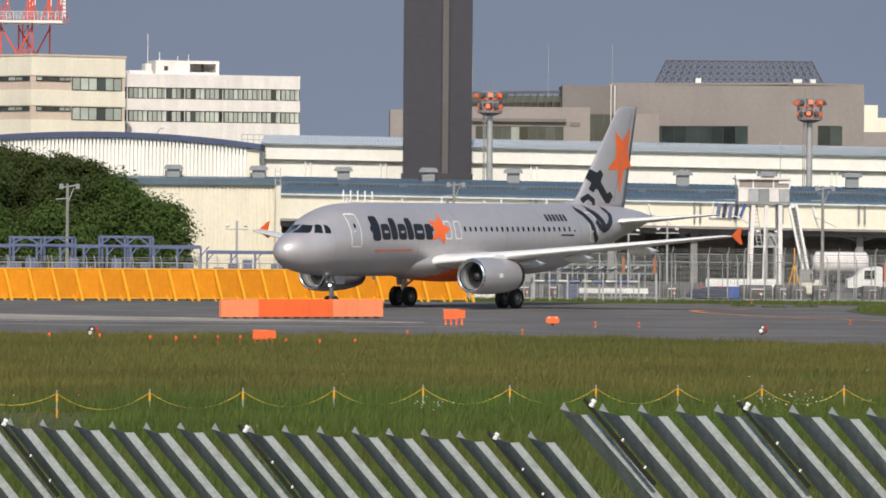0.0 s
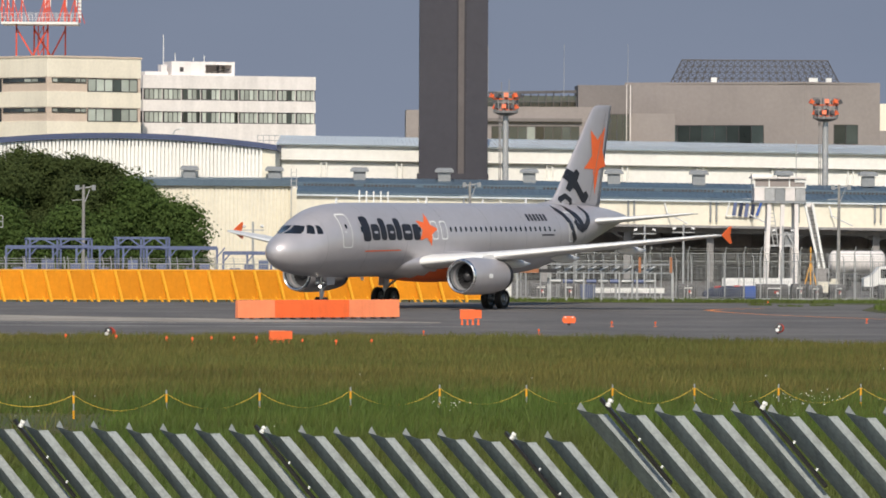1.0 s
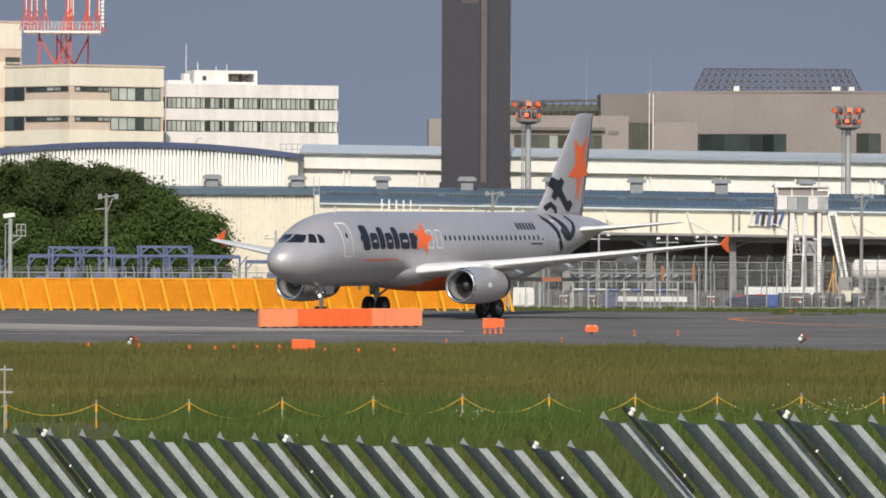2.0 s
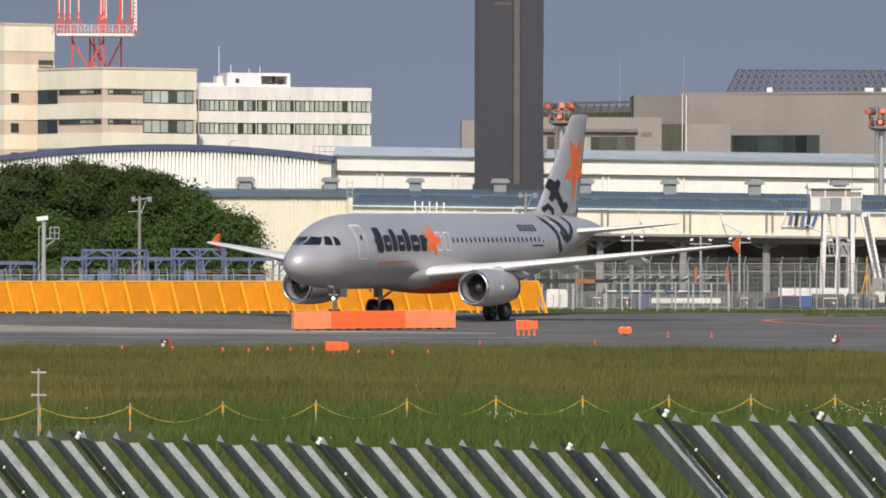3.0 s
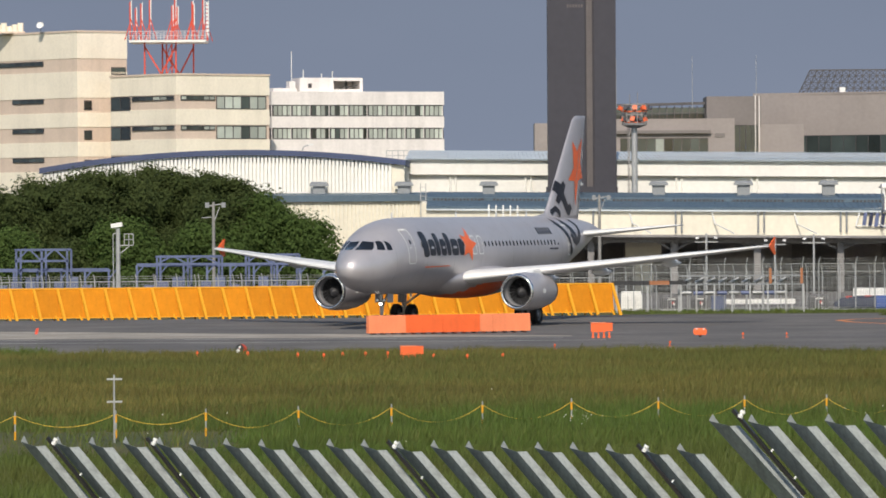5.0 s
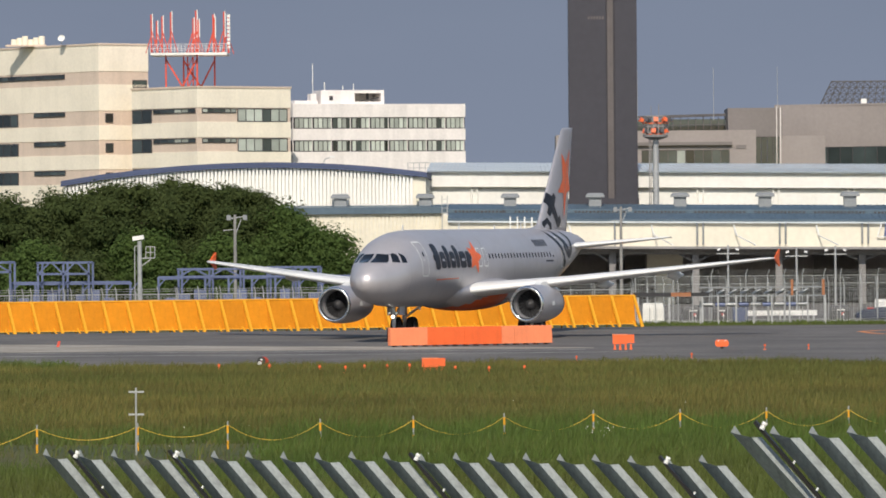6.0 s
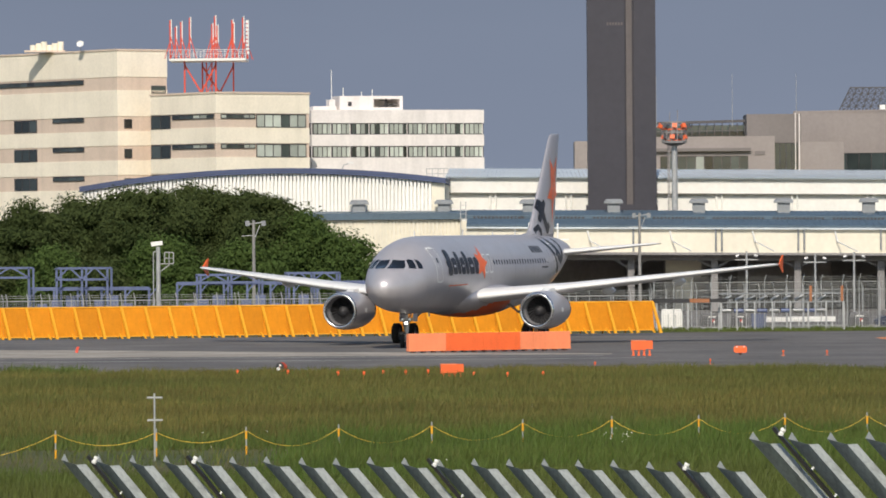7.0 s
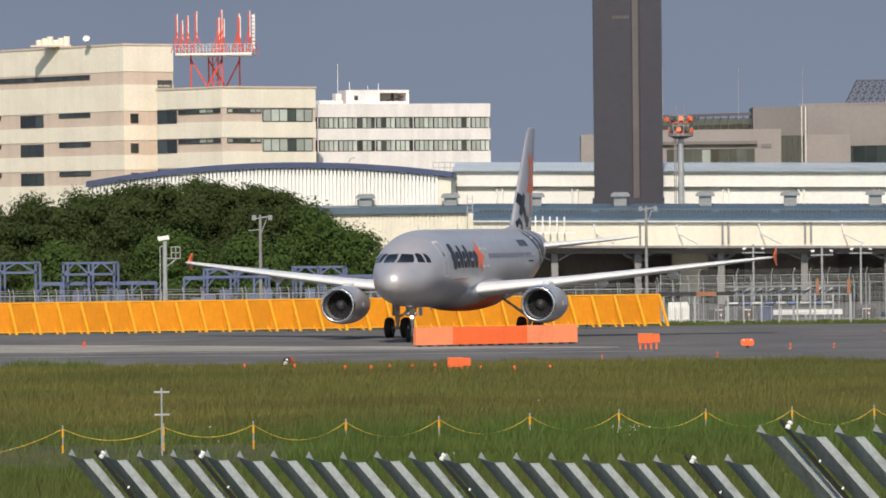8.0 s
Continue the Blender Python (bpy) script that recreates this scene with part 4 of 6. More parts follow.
def terminal():
    t = thing("terminal_building", "brown-grey terminal building with a steel roof truss", "building", pose(0, 0, 0))
    # large block with its corner towards the camera
    c = Vector((71.7, 900, 0))
    l = Vector((-27.9, 14, 0))
    r = Vector((12.4, 5.5, 0))
    part("wall", loft([[(*p.xy, z) for p in (c, c + r, c + r + l, c + l)] for z in (0, 24.5)]), M["term"], t, "brown-grey wall")
    part("parapet", loft([[(*p.xy, z) for p in (c + Vector((0, -0.2, 0)), c + r, c + r + l, c + l)] for z in (24.5, 24.8)]), M["term"], t)
    la, ra = math.degrees(math.atan2(-l.y, -l.x)), math.degrees(math.atan2(r.y, r.x))
    for start, turn, x, z, w, h, n in ((c + l, la, 5.0, 15.0, 19.2, 2.95, 9), (c, ra, 5.2, 15.0, 4.4, 3.1, 2)):
        f = window_unit(w, h, t, (0, 0), n, 0.0, 0.15, 3)
        f.matrix_basis = Matrix.Translation(start) @ pose(0, 0, 0, 0, 0, turn) @ Matrix.Translation((x, -0.03, z))
    # space-frame roof
    tr = bmesh.new()
    P = lambda u, v: Vector(((50.6 + 27.2 * u + (2.1 - 3.9 * u) * v) * 1.0177, 922 + 3 * v, 24.7 + 4.05 * v))
    n = 22
    for k in range(n + 1):
        bar(tr, P(k / n, 0), P(k / n, 1), 0.14)
        if k < n:
            for j in range(4):
                bar(tr, P(k / n, j / 4), P((k + 1) / n, (j + 1) / 4), 0.1)
                bar(tr, P((k + 1) / n, j / 4), P(k / n, (j + 1) / 4), 0.1)
    for j in range(5):
        bar(tr, P(0, j / 4), P(1, j / 4), 0.2 if j in (0, 4) else 0.12)
    part("roof_truss", tr, M["truss"], t, "dark open steel roof truss")
    for x, w in ((57.2, 0.9), (72.8, 1.4), (75.5, 0.9)):
        part("roof_unit", boxes(((x * 1.014, 918.5, 24.5), (x * 1.014 + w, 919.2, 25.8))), M["white"], t)
    # lower wing
    w = boxes(((8.4, 882, 0), (21.0, 900, 19.75)), ((21.0, 880, 0), (39.3, 900, 18.6)), ((21.0, 880, 18.6), (39.3, 900, 20.3)))
    part("lower_wing", w, M["term"], t, "lower brown-grey wing")
    for x, ww, n in ((21.6, 13.6, 10),):
        f = window_unit(ww, 2.3, t, (0, 0), n, 0.02, 0.15, 9)
        f.matrix_basis = Matrix.Translation((x, 879.95, 15.0))
    part("eave", boxes(((21.0, 879.3, 18.0), (35.6, 880, 18.5))), M["term_dark"], t)
    part("louvre", boxes(((36.2, 879.9, 17.4), (37.8, 880, 18.0))), M["term_dark"], t)
    part("dark_block", boxes(((35.4, 890.5, 19), (43.9, 905, 23.9))), M["term_dark"], t, "dark grey block")
    f = window_unit(3.8, 4.4, t, (0, 0), 4, 0.0, 0.15, 4)
    f.matrix_basis = Matrix.Translation((39.6, 890.4, 15.0))
    part("pipe", bars(((43.0, 890.2, 14), (43.0, 890.2, 24.0), 0.12), ((43.6, 890.2, 14), (43.6, 890.2, 23.9), 0.16)), M["pale"], t)
    part("link", boxes(((39.3, 890.6, 0), (50.6, 905, 15.1)), ((42.9, 890.6, 15), (50.6, 905, 19.5))), M["term"], t)
    # open roof lattice behind
    la = bmesh.new()
    for k in range(13):
        x = 21.0 + 14.2 * k / 12
        bar(la, (x, 893, 20), (x, 893, 22.5 if k % 3 else 22.9), 0.14)
    bar(la, (20.5, 893, 22.6), (35.2, 893, 22.9), 0.4, 1.6)
    bar(la, (20.5, 893, 21.3), (35.2, 893, 21.4), 0.15)
    part("roof_lattice", la, M["truss"], t, "dark rooftop lattice")
    part("roof_housing", boxes(((20.3, 896, 20.2), (35.3, 903, 22.3))), M["window"], t)
    for x, z0, z1 in ((21.3, 22, 30), (33.2, 22, 30.3), (43.2, 24, 30.3)):
        part("flagpole", tubes(((x, 891, z0), (x, 891, z1), 0.045, 0.03)), M["galv"], t)
    return t


terminal()


def far_house():
    h = thing("distant_building", "pale cream building far behind the terminal", "building", pose(88.2, 955, 0))
    part("wall", boxes(((0, 0, 0), (14, 10, 20.2)), ((0, 0, 20.2), (2.8, 8, 22.3))), M["cream"], h)
    part("storey", boxes(((-0.1, -0.2, 0), (14.1, 0, 17.8))), M["term"], h)
    return h


far_house()


# ---- cargo sheds ----
def corrugated(x0, x1, y, z0, top, pitch, depth, material, parent, name="wall", label=""):
    """Ribbed sheet wall facing the camera; top is a height or a function of x."""
    bm = bmesh.new()
    n = int((x1 - x0) / pitch)
    pts = []
    for k in range(n):
        u = x0 + (x1 - x0) * k / n
        d = (x1 - x0) / n
        pts += [(u, 0), (u + d * 0.2, 0), (u + d * 0.26, -depth), (u + d * 0.94, -depth)]
    pts.append((x1, 0))
    tp = top if callable(top) else (lambda x: top)
    a = [bm.verts.new((x, y + d, z0)) for x, d in pts]
    b = [bm.verts.new((x, y + d, tp(x))) for x, d in pts]
    for i in range(len(pts) - 1):
        bm.faces.new((a[i], a[i + 1], b[i + 1], b[i]))
    return part(name, bm, material, parent, label)


def arch(x):
    """The low curved gable of the left-hand hall."""
    u = (x + 18.5) / 14.0
    return 11.12 - 1.05 * u * u


def gable_hall():
    h = thing("arched_hall", "white ribbed hall with a curved blue roof edge", "hall", pose(0, 0, 0))
    corrugated(-34, -6.9, 441.5, 0, lambda x: arch(x) - 0.3, 0.29, 0.45, M["shed_white"], h, "wall", "white ribbed sheet wall")
    n = 40
    xs = [-34.2 + 28.4 * k / n for k in range(n + 1)]
    rings = [[(x, 440.8, arch(x) - 0.42), (x, 440.8, arch(x)), (x, 470, arch(x) + 0.15), (x, 470, arch(x) - 0.42)] for x in xs]
    part("roof", loft(rings), M["trim_blue"], h, "curved roof with a dark blue edge")
    part("side_wall", boxes(((-6.9, 441.2, 0), (-5.9, 470, 9.9))), M["shed_wall"], h)
    part("back_wall", boxes(((-34, 469, 0), (-6.9, 469.8, 9.8))), M["shed_wall"], h)
    r = bmesh.new()
    for k in range(4):
        bar(r, (-7.3 + 0.45 * k, 442, 10.2), (-7.3 + 0.45 * k, 442, 11.0), 0.05)
    for z in (10.6, 11.0):
        bar(r, (-7.3, 442, z), (-5.6, 442, z), 0.05)
    part("roof_rail", r, M["galv"], h)
    lamp = thing("roof_lamp", "small arm lamp on the hall roof", "lamp", pose(-14.0, 443, 10.8))
    part("arm", tubes(((0, 0, 0), (0.25, 0, 0.55), 0.04), ((0.25, 0, 0.55), (0.75, 0, 0.72), 0.04)), M["galv"], lamp)
    part("head", boxes(((0.6, -0.1, 0.66), (1.0, 0.1, 0.78))), M["white"], lamp)
    return h


gable_hall()


def upper_shed():
    h = thing("upper_cargo_shed", "long white cargo shed with a pale blue roof", "shed", pose(0, 0, 0))
    x0, x1 = -6.2, 75.0
    drop = lambda x: -0.0115 * (x - x0)
    # ribbed pale roof
    bm = bmesh.new()
    n = 240
    for k in range(n):
        u, v = x0 + (x1 - x0) * k / n, x0 + (x1 - x0) * (k + 1) / n
        w = (v - u) * 0.22
        for p, q, up in ((u, u + w, 0.045), (u + w, v, 0)):
            bm.faces.new([bm.verts.new(c) for c in ((p, 469.4, 10.62 + up + drop(p)), (q, 469.4, 10.62 + up + drop(q)), (q, 498, 11.60 + up + drop(q)), (p, 498, 11.60 + up + drop(p)))])
        bm.faces.new([bm.verts.new(c) for c in ((u, 469.4, 10.55 + drop(u)), (u + w, 469.4, 10.55 + drop(u)), (u + w, 469.4, 10.67 + drop(u)), (u, 469.4, 10.67 + drop(u)))])
    part("roof", bm, M["roof_pale"], h, "pale blue ribbed metal roof")
    for name, y0, y1, za, zb, m, label in (("fascia", 469.85, 470.4, 9.33, 10.55, "shed_white", "broad white fascia"), ("soffit", 469.8, 470.6, 9.28, 9.33, "canopy", ""), ("wall", 470.25, 470.9, 0, 9.28, "shed_white", "cream shed wall"), ("gutter", 469.5, 469.75, 10.52, 10.62, "roof_pale", "")):
        part(name, loft([[(x, y, z + drop(x)) for y, z in ((y0, za), (y1, za), (y1, zb), (y0, zb))] for x in (x0, x1)]), M[m], h, label)
    part("back_wall", boxes(((x0, 497, 0), (x1, 497.8, 10.8))), M["shed_wall"], h)
    for k in range(13):
        for d in (-0.2, 0.25):
            part("downpipe", tubes(((-2.3 + 6.22 * k + d, 470.1, 2), (-2.3 + 6.22 * k + d, 470.1, 9.6 - 0.07 * k), 0.09)), M["shed_white"], h)
    return h


upper_shed()


def lower_shed():
    h = thing("lower_cargo_shed", "cream cargo shed with a blue roof and a deep loading canopy", "shed", pose(0, 0, 0))
    xl, x0, x1 = -30.0, -4.1, 75.0
    drop = lambda x: -0.0105 * (x - x0)
    along = lambda rows, a, b: loft([[(x, y, z + drop(x)) for y, z in rows] for x in (a, b)])
    # left end: plain ribbed wall under a blue edge
    corrugated(xl, -4.5, 436, 0, 7.12, 0.30, 0.09, M["shed_wall"], h, "end_wall", "cream ribbed end wall")
    part("end_edge", loft([[(x, y, z) for y, z in ((435.6, 7.05), (442, 7.05), (442, 7.75), (435.6, 7.55))] for x in (xl, x0)]), M["roof_blue"], h, "blue roof edge")
    part("end_corner", boxes(((-4.5, 431.5, 0), (-4.05, 442, 6.9))), M["shed_wall"], h)
    # blue roof in front with its row of slots
    part("roof", along([(428.15, 6.63), (441.3, 7.78), (441.3, 7.62), (428.15, 6.47)], x0, x1), M["roof_blue"], h, "blue sloping metal roof")
    ribs = bmesh.new()
    for k in range(160):
        x = x0 + 0.3 + k * 0.49
        bar(ribs, (x, 428.2, 6.66 + drop(x)), (x, 441.2, 7.80 + drop(x)), 0.05, 0.06)
    part("roof_ribs", ribs, M["roof_blue"], h)
    part("gutter", along([(428.12, 6.34), (428.44, 6.34), (428.44, 6.46), (428.12, 6.46)], x0, x1), M["roof_pale"], h, "pale gutter")
    part("roof_step", along([(433.6, 7.02), (434.4, 7.02), (434.4, 7.44), (433.6, 7.36)], x0, x1), M["roof_blue"], h)
    slot = part("roof_slot", boxes(((0, 433.5, 7.06), (0.16, 433.62, 7.26))), M["sash"], h)
    for k in range(260):
        x = x0 + 0.2 + 0.285 * (k + 1)
        if k % 16 > 13:
            continue
        again(slot, (x, 0, drop(x)))
    # cream wall, canopy and dark bays
    part("wall", along([(428.45, 4.55), (429.1, 4.55), (429.1, 6.46), (428.45, 6.46)], x0, x1), M["shed_wall"], h, "cream upper wall")
    part("canopy", along([(423.0, 4.42), (430.0, 4.40), (430.0, 4.54), (423.0, 4.60)], x0, x1), M["canopy"], h, "grey loading canopy")
    part("canopy_beam", along([(424.5, 4.0), (424.9, 4.0), (424.9, 4.42), (424.5, 4.42)], x0, x1), M["canopy"], h)
    part("back_wall", boxes(((x0, 440, 0), (x1, 440.6, 7.0))), M["inside"], h, "dark wall of the bays")
    part("bay_ceiling", along([(430.0, 4.42), (440, 4.42), (440, 4.6), (430.0, 4.6)], x0, x1), M["inside"], h)
    part("end_panel", boxes(((x0 - 0.2, 432, 0), (x0, 446, 6.5))), M["shed_wall"], h)
    part("dock", boxes(((x0, 433, 0), (x1, 440, 1.1))), M["asphalt"], h)
    for k in range(13):
        x = 2.0 + 6.2 * k
        part("column", boxes(((x - 0.25, 424.4, 0), (x + 0.25, 424.9, 4.0 + drop(x)))), M["canopy"], h)
        part("knee_brace", bars(((x, 424.7, 3.2), (x + 1.2, 424.7, 4.05 + drop(x)), 0.14), ((x, 424.7, 3.2), (x - 1.2, 424.7, 4.05 + drop(x)), 0.14)), M["canopy"], h)
        for d in (-0.25, 0.2):
            part("downpipe", tubes(((x + 6.7 + d, 428.3, 4.5), (x + 6.7 + d, 428.3, 6.4 + drop(x + 6.7)), 0.08)), M["vent"], h)
        part("stay", bars(((x + 3.0, 428.3, 6.2 + drop(x)), (x + 3.2, 428.2, 5.4 + drop(x)), 0.10), ((x + 3.2, 428.2, 5.4 + drop(x)), (x + 4.5, 424.5, 4.65 + drop(x)), 0.07)), M["white"], h)
    for x, w, z in ((8.0, 3.0, 3.2), (14.5, 2.2, 3.4), (24.0, 4.0, 3.2), (31.0, 3.0, 3.2), (40.0, 4.0, 3.2)):
        part("shutter", boxes(((x, 439.7, 1.1), (x + w, 440, 1.1 + z * 0.8))), M["canopy"], h)
    part("bay_panel", boxes(((10.9, 430, 2.55), (13.6, 430.5, 4.35)), ((11.6, 430, 0), (13.0, 430.5, 2.55))), M["shed_wall"], h, "pale panel under the canopy")
    for k in range(5):
        part("wall_pipe", bars(((0.6 + 0.54 * k, 427.5, 5.55), (0.6 + 0.54 * k, 427.5, 6.75 - 0.02 * k), 0.11)), M["white"], h, "white upright pipe")
    part("pipe_rail", bars(((0.4, 427.5, 5.5), (3.6, 427.5, 5.45), 0.1)), M["white"], h)
    lad = bmesh.new()
    for d in (0, 0.4):
        bar(lad, (-4.6 + d, 435.2, 0), (-4.6 + d, 435.2, 8.4), 0.06)
    for k in range(24):
        bar(lad, (-4.6, 435.2, 0.3 + 0.34 * k), (-4.2, 435.2, 0.3 + 0.34 * k), 0.04)
    part("cat_ladder", lad, M["galv"], h)
    return h


lower_shed()


def logo_sign():
    """A frame of plain blue slanted bars on the shed wall."""
    g = thing("logo_sign", "wall sign of plain blue slanted bars in a pale frame", "sign", pose(28.2, 428.2, 5.0))
    each("frame", (((0, 0, 0), (0.35, 0, 1.25), 0.1), ((0.0, 0, 0), (2.3, 0, 0), 0.08), ((0.35, 0, 1.25), (2.75, 0, 1.25), 0.08)), M["white"], g)
    for k in range(4):
        part("bar", boxes(((0.45 + 0.45 * k, -0.06, 0.1), (0.72 + 0.45 * k, 0.0, 1.15))), M["tarp"] if k % 2 else M["steel_blue"], g).matrix_basis = pose(0, 0, 0, 0, 8, 0)
    each("brace", (((2.3, 0, 0), (2.75, 0, 1.25), 0.16),), M["bright_blue"], g)
    return g


logo_sign()


def vent(x, z):
    v = thing("roof_vent", "grey box ventilator with an overhanging cap on the blue roof", "vent", pose(x, 440, z), "roof vents")
    part("body", boxes(((-0.48, -0.5, -0.3), (0.48, 0.5, 0.55)), ((-0.36, -0.52, 0.1), (0.36, -0.5, 0.4))), M["vent"], v)
    part("cap", loft([[(-a, -a, h), (a, -a, h), (a, a, h), (-a, a, h)] for a, h in ((0.72, 0.5), (0.72, 0.66), (0.55, 0.85))]), M["vent"], v)
    return v


first = vent(-12.5, 7.75)
for k in range(1, 10):
    copy_thing(first, pose(-12.5 + 6.56 * k, 440, 7.75 - 0.022 * k))


def light_mast(x, y, z):
    """A floodlight column with an orange double ring of lamps."""
    m = thing("floodlight_mast", "grey floodlight column with orange lamp platforms", "floodlight", pose(x, y, 0) @ Matrix.Scale(0.863, 4), "floodlight masts")
    part("column", tubes(((0, 0, 0), (0, 0, z), 0.34, 0.26), seg=14), M["galv"], m)
    part("ladder", bars(((-0.58, 0, 0), (-0.58, 0, z), 0.08), ((-0.44, -0.2, 0), (-0.44, -0.2, z), 0.08), *[((-0.62, -0.1, 1 + 0.5 * k), (-0.4, -0.1, 1 + 0.5 * k), 0.05) for k in range(int(2 * z) - 2)]), M["canopy"], m)
    part("platform", lathe([(z - 0.25, 0.5), (z, 1.12), (z + 0.2, 1.15), (z + 0.2, 0.1)], 18), M["canopy"], m).matrix_basis = pose(0, 0, 0, 0, -90, 0)
    rail = bmesh.new()
    for k in range(14):
        a, b = 2 * math.pi * k / 14, 2 * math.pi * (k + 1) / 14
        bar(rail, (1.1 * math.cos(a), 1.1 * math.sin(a), z), (1.1 * math.cos(a), 1.1 * math.sin(a), z + 1.9), 0.07)
        for h in (0.95, 1.9):
            bar(rail, (1.1 * math.cos(a), 1.1 * math.sin(a), z + h), (1.1 * math.cos(b), 1.1 * math.sin(b), z + h), 0.07)
    part("railing", rail, M["canopy"], m)
    for h, rad, n in ((0.5, 0.95, 9), (1.5, 1.28, 10)):
        for k in range(n):
            a = 2 * math.pi * (k + 0.5) / n
            lp = boxes(((-0.16, -0.2, -0.17), (0.16, 0.1, 0.17)), ((-0.2, -0.23, -0.21), (0.2, -0.2, 0.21)))
            o = part("lamp", lp, M["orange_dark"] if (k + n) % 5 in (0, 2, 3) else M["truss"], m, "orange floodlight housing" if (k + n) % 5 in (0, 2, 3) else "dark floodlight housing")
            o.matrix_basis = pose(rad * math.cos(a), rad * math.sin(a), z + h, -25, 0, math.degrees(a) + 90)
        hoop = [[(rad * 0.85 * k * math.cos(2 * math.pi * j / 24), rad * 0.85 * k * math.sin(2 * math.pi * j / 24), z + h - 0.3 + d) for j in range(24)] for k, d in ((1, 0), (1.06, 0), (1.06, 0.09), (1, 0.09), (1, 0))]
        part("ring", loft(hoop, cap=False), M["orange_dark"], m)
    part("core", tubes(((0, 0, z), (0, 0, z + 1.9), 0.3), ((0.3, 0, z + 1.9), (0.3, 0, z + 3.0), 0.03), ((-0.4, 0, z + 1.9), (-0.4, 0, z + 2.8), 0.03)), M["canopy"], m)
    return m


first = light_mast(12.06, 446, 14.96)
copy_thing(first, pose(37.15, 446, -0.33))


# ---- trees ----
def tree(x, y, h, r, leaf, n, seed, low=1.0):
    """Tapered trunk, limbs to every clump, and a crown of single leaves in uneven clumps."""
    rng = np.random.default_rng(seed)
    t = thing("tree", "dense dark green broadleaf tree behind the perimeter fence" if leaf == "leaf" else "lighter green broadleaf tree with loose outer twigs", "tree", BACK @ pose(x, y, 0), "trees behind the fence")
    clumps = []
    while len(clumps) < 90:
        u = rng.uniform(-1, 1, 3)
        if not 0.25 < np.dot(u, u) < 1:
            continue
        z = low + (h - low) * (0.5 + 0.5 * u[2])
        w = r * (0.55 + 0.45 * math.sin(math.pi * min(1, max(0, (z - low) / (h - low))) ** 0.8))
        clumps.append((u[0] * w, u[1] * w, z - 0.35, rng.uniform(0.6, 1.2)))
    bm = bmesh.new()
    tube(bm, (0, 0, 0), (0.1, 0, h * 0.35), 0.28, 0.2, 8)
    tube(bm, (0.1, 0, h * 0.35), (-0.1, 0.1, h * 0.75), 0.2, 0.08, 8)
    for cx, cy, cz, cr in clumps[::2]:
        z0 = max(0.6, min(cz - 0.8, h * 0.7))
        tube(bm, (0.05, 0, z0), (cx, cy, cz), 0.08, 0.02, 5)
    part("trunk", bm, M["bark"], t, "brown trunk with limbs")
    c = np.array(clumps)
    k = rng.integers(0, len(clumps), n)
    d = rng.normal(size=(n, 3))
    d /= np.linalg.norm(d, axis=1)[:, None]
    rad = c[k, 3] * rng.uniform(0.2, 1.3, n) ** 0.7
    p = c[k, :3] + d * (rad * rng.uniform(0.85, 1.2, n))[:, None] * np.array([1.1, 1.1, 0.8])
    s = rng.uniform(0.055, 0.11, n)[:, None]
    nrm = d + rng.normal(size=(n, 3)) * 0.42 + np.array([0, -0.15, 0.35])
    nrm /= np.linalg.norm(nrm, axis=1)[:, None]
    a = np.cross(nrm, rng.normal(size=(n, 3)))
    a /= np.linalg.norm(a, axis=1)[:, None]
    b = np.cross(nrm, a)
    v = np.stack([p - a * s * 1.5, p - b * s * 0.8 + nrm * s * 0.2, p + a * s * 1.5, p + b * s * 0.8 + nrm * s * 0.2], 1).reshape(-1, 3)
    crown = from_arrays("crown", v, 4, M[leaf], t)
    tagged(crown, "crown of many small leaves", kind="stuff")
    return t


for i, (x, y, h, r, leaf, n, low) in enumerate([(-42, 392, 8.6, 3.6, "leaf", 9000, 0.8), (-37.5, 390, 8.3, 3.4, "leaf", 11000, 0.8), (-33.4, 388, 8.5, 3.2, "leaf", 12000, 0.8), (-29.2, 391, 8.9, 3.3, "leaf", 12000, 0.8), (-25.2, 388, 9.7, 3.3, "leaf", 13000, 0.8),
                                                (-21.3, 391, 9.6, 3.3, "leaf", 13000, 0.8), (-17.6, 388, 9.3, 3.2, "leaf", 13000, 0.8), (-14.6, 386, 7.9, 2.6, "leaf_light", 9000, 0.6), (-11.9, 384, 6.5, 2.1, "leaf_light", 6500, 0.5),
                                                (-31.5, 381, 5.6, 2.4, "leaf_light", 6500, 0.4), (-24.0, 380, 6.2, 2.6, "leaf_light", 8000, 0.4), (-18.2, 380, 6.0, 2.4, "leaf_light", 7500, 0.4), (-36.5, 381, 5.4, 2.6, "leaf", 6500, 0.4), (-27.8, 379, 4.6, 2.0, "leaf", 5000, 0.3),
                                                (-31.2, 393, 8.9, 3.0, "leaf", 8000, 3.0), (-27.2, 394, 9.5, 3.0, "leaf", 8000, 3.0), (-23.2, 394, 9.9, 3.0, "leaf", 8000, 3.0), (-19.4, 393, 9.7, 3.0, "leaf", 8000, 3.0), (-15.9, 390, 8.6, 2.4, "leaf", 6000, 2.5)]):
    tree(x, y, h - 0.25, r * 1.15, leaf, int(n * 3.6), 40 + i, low)


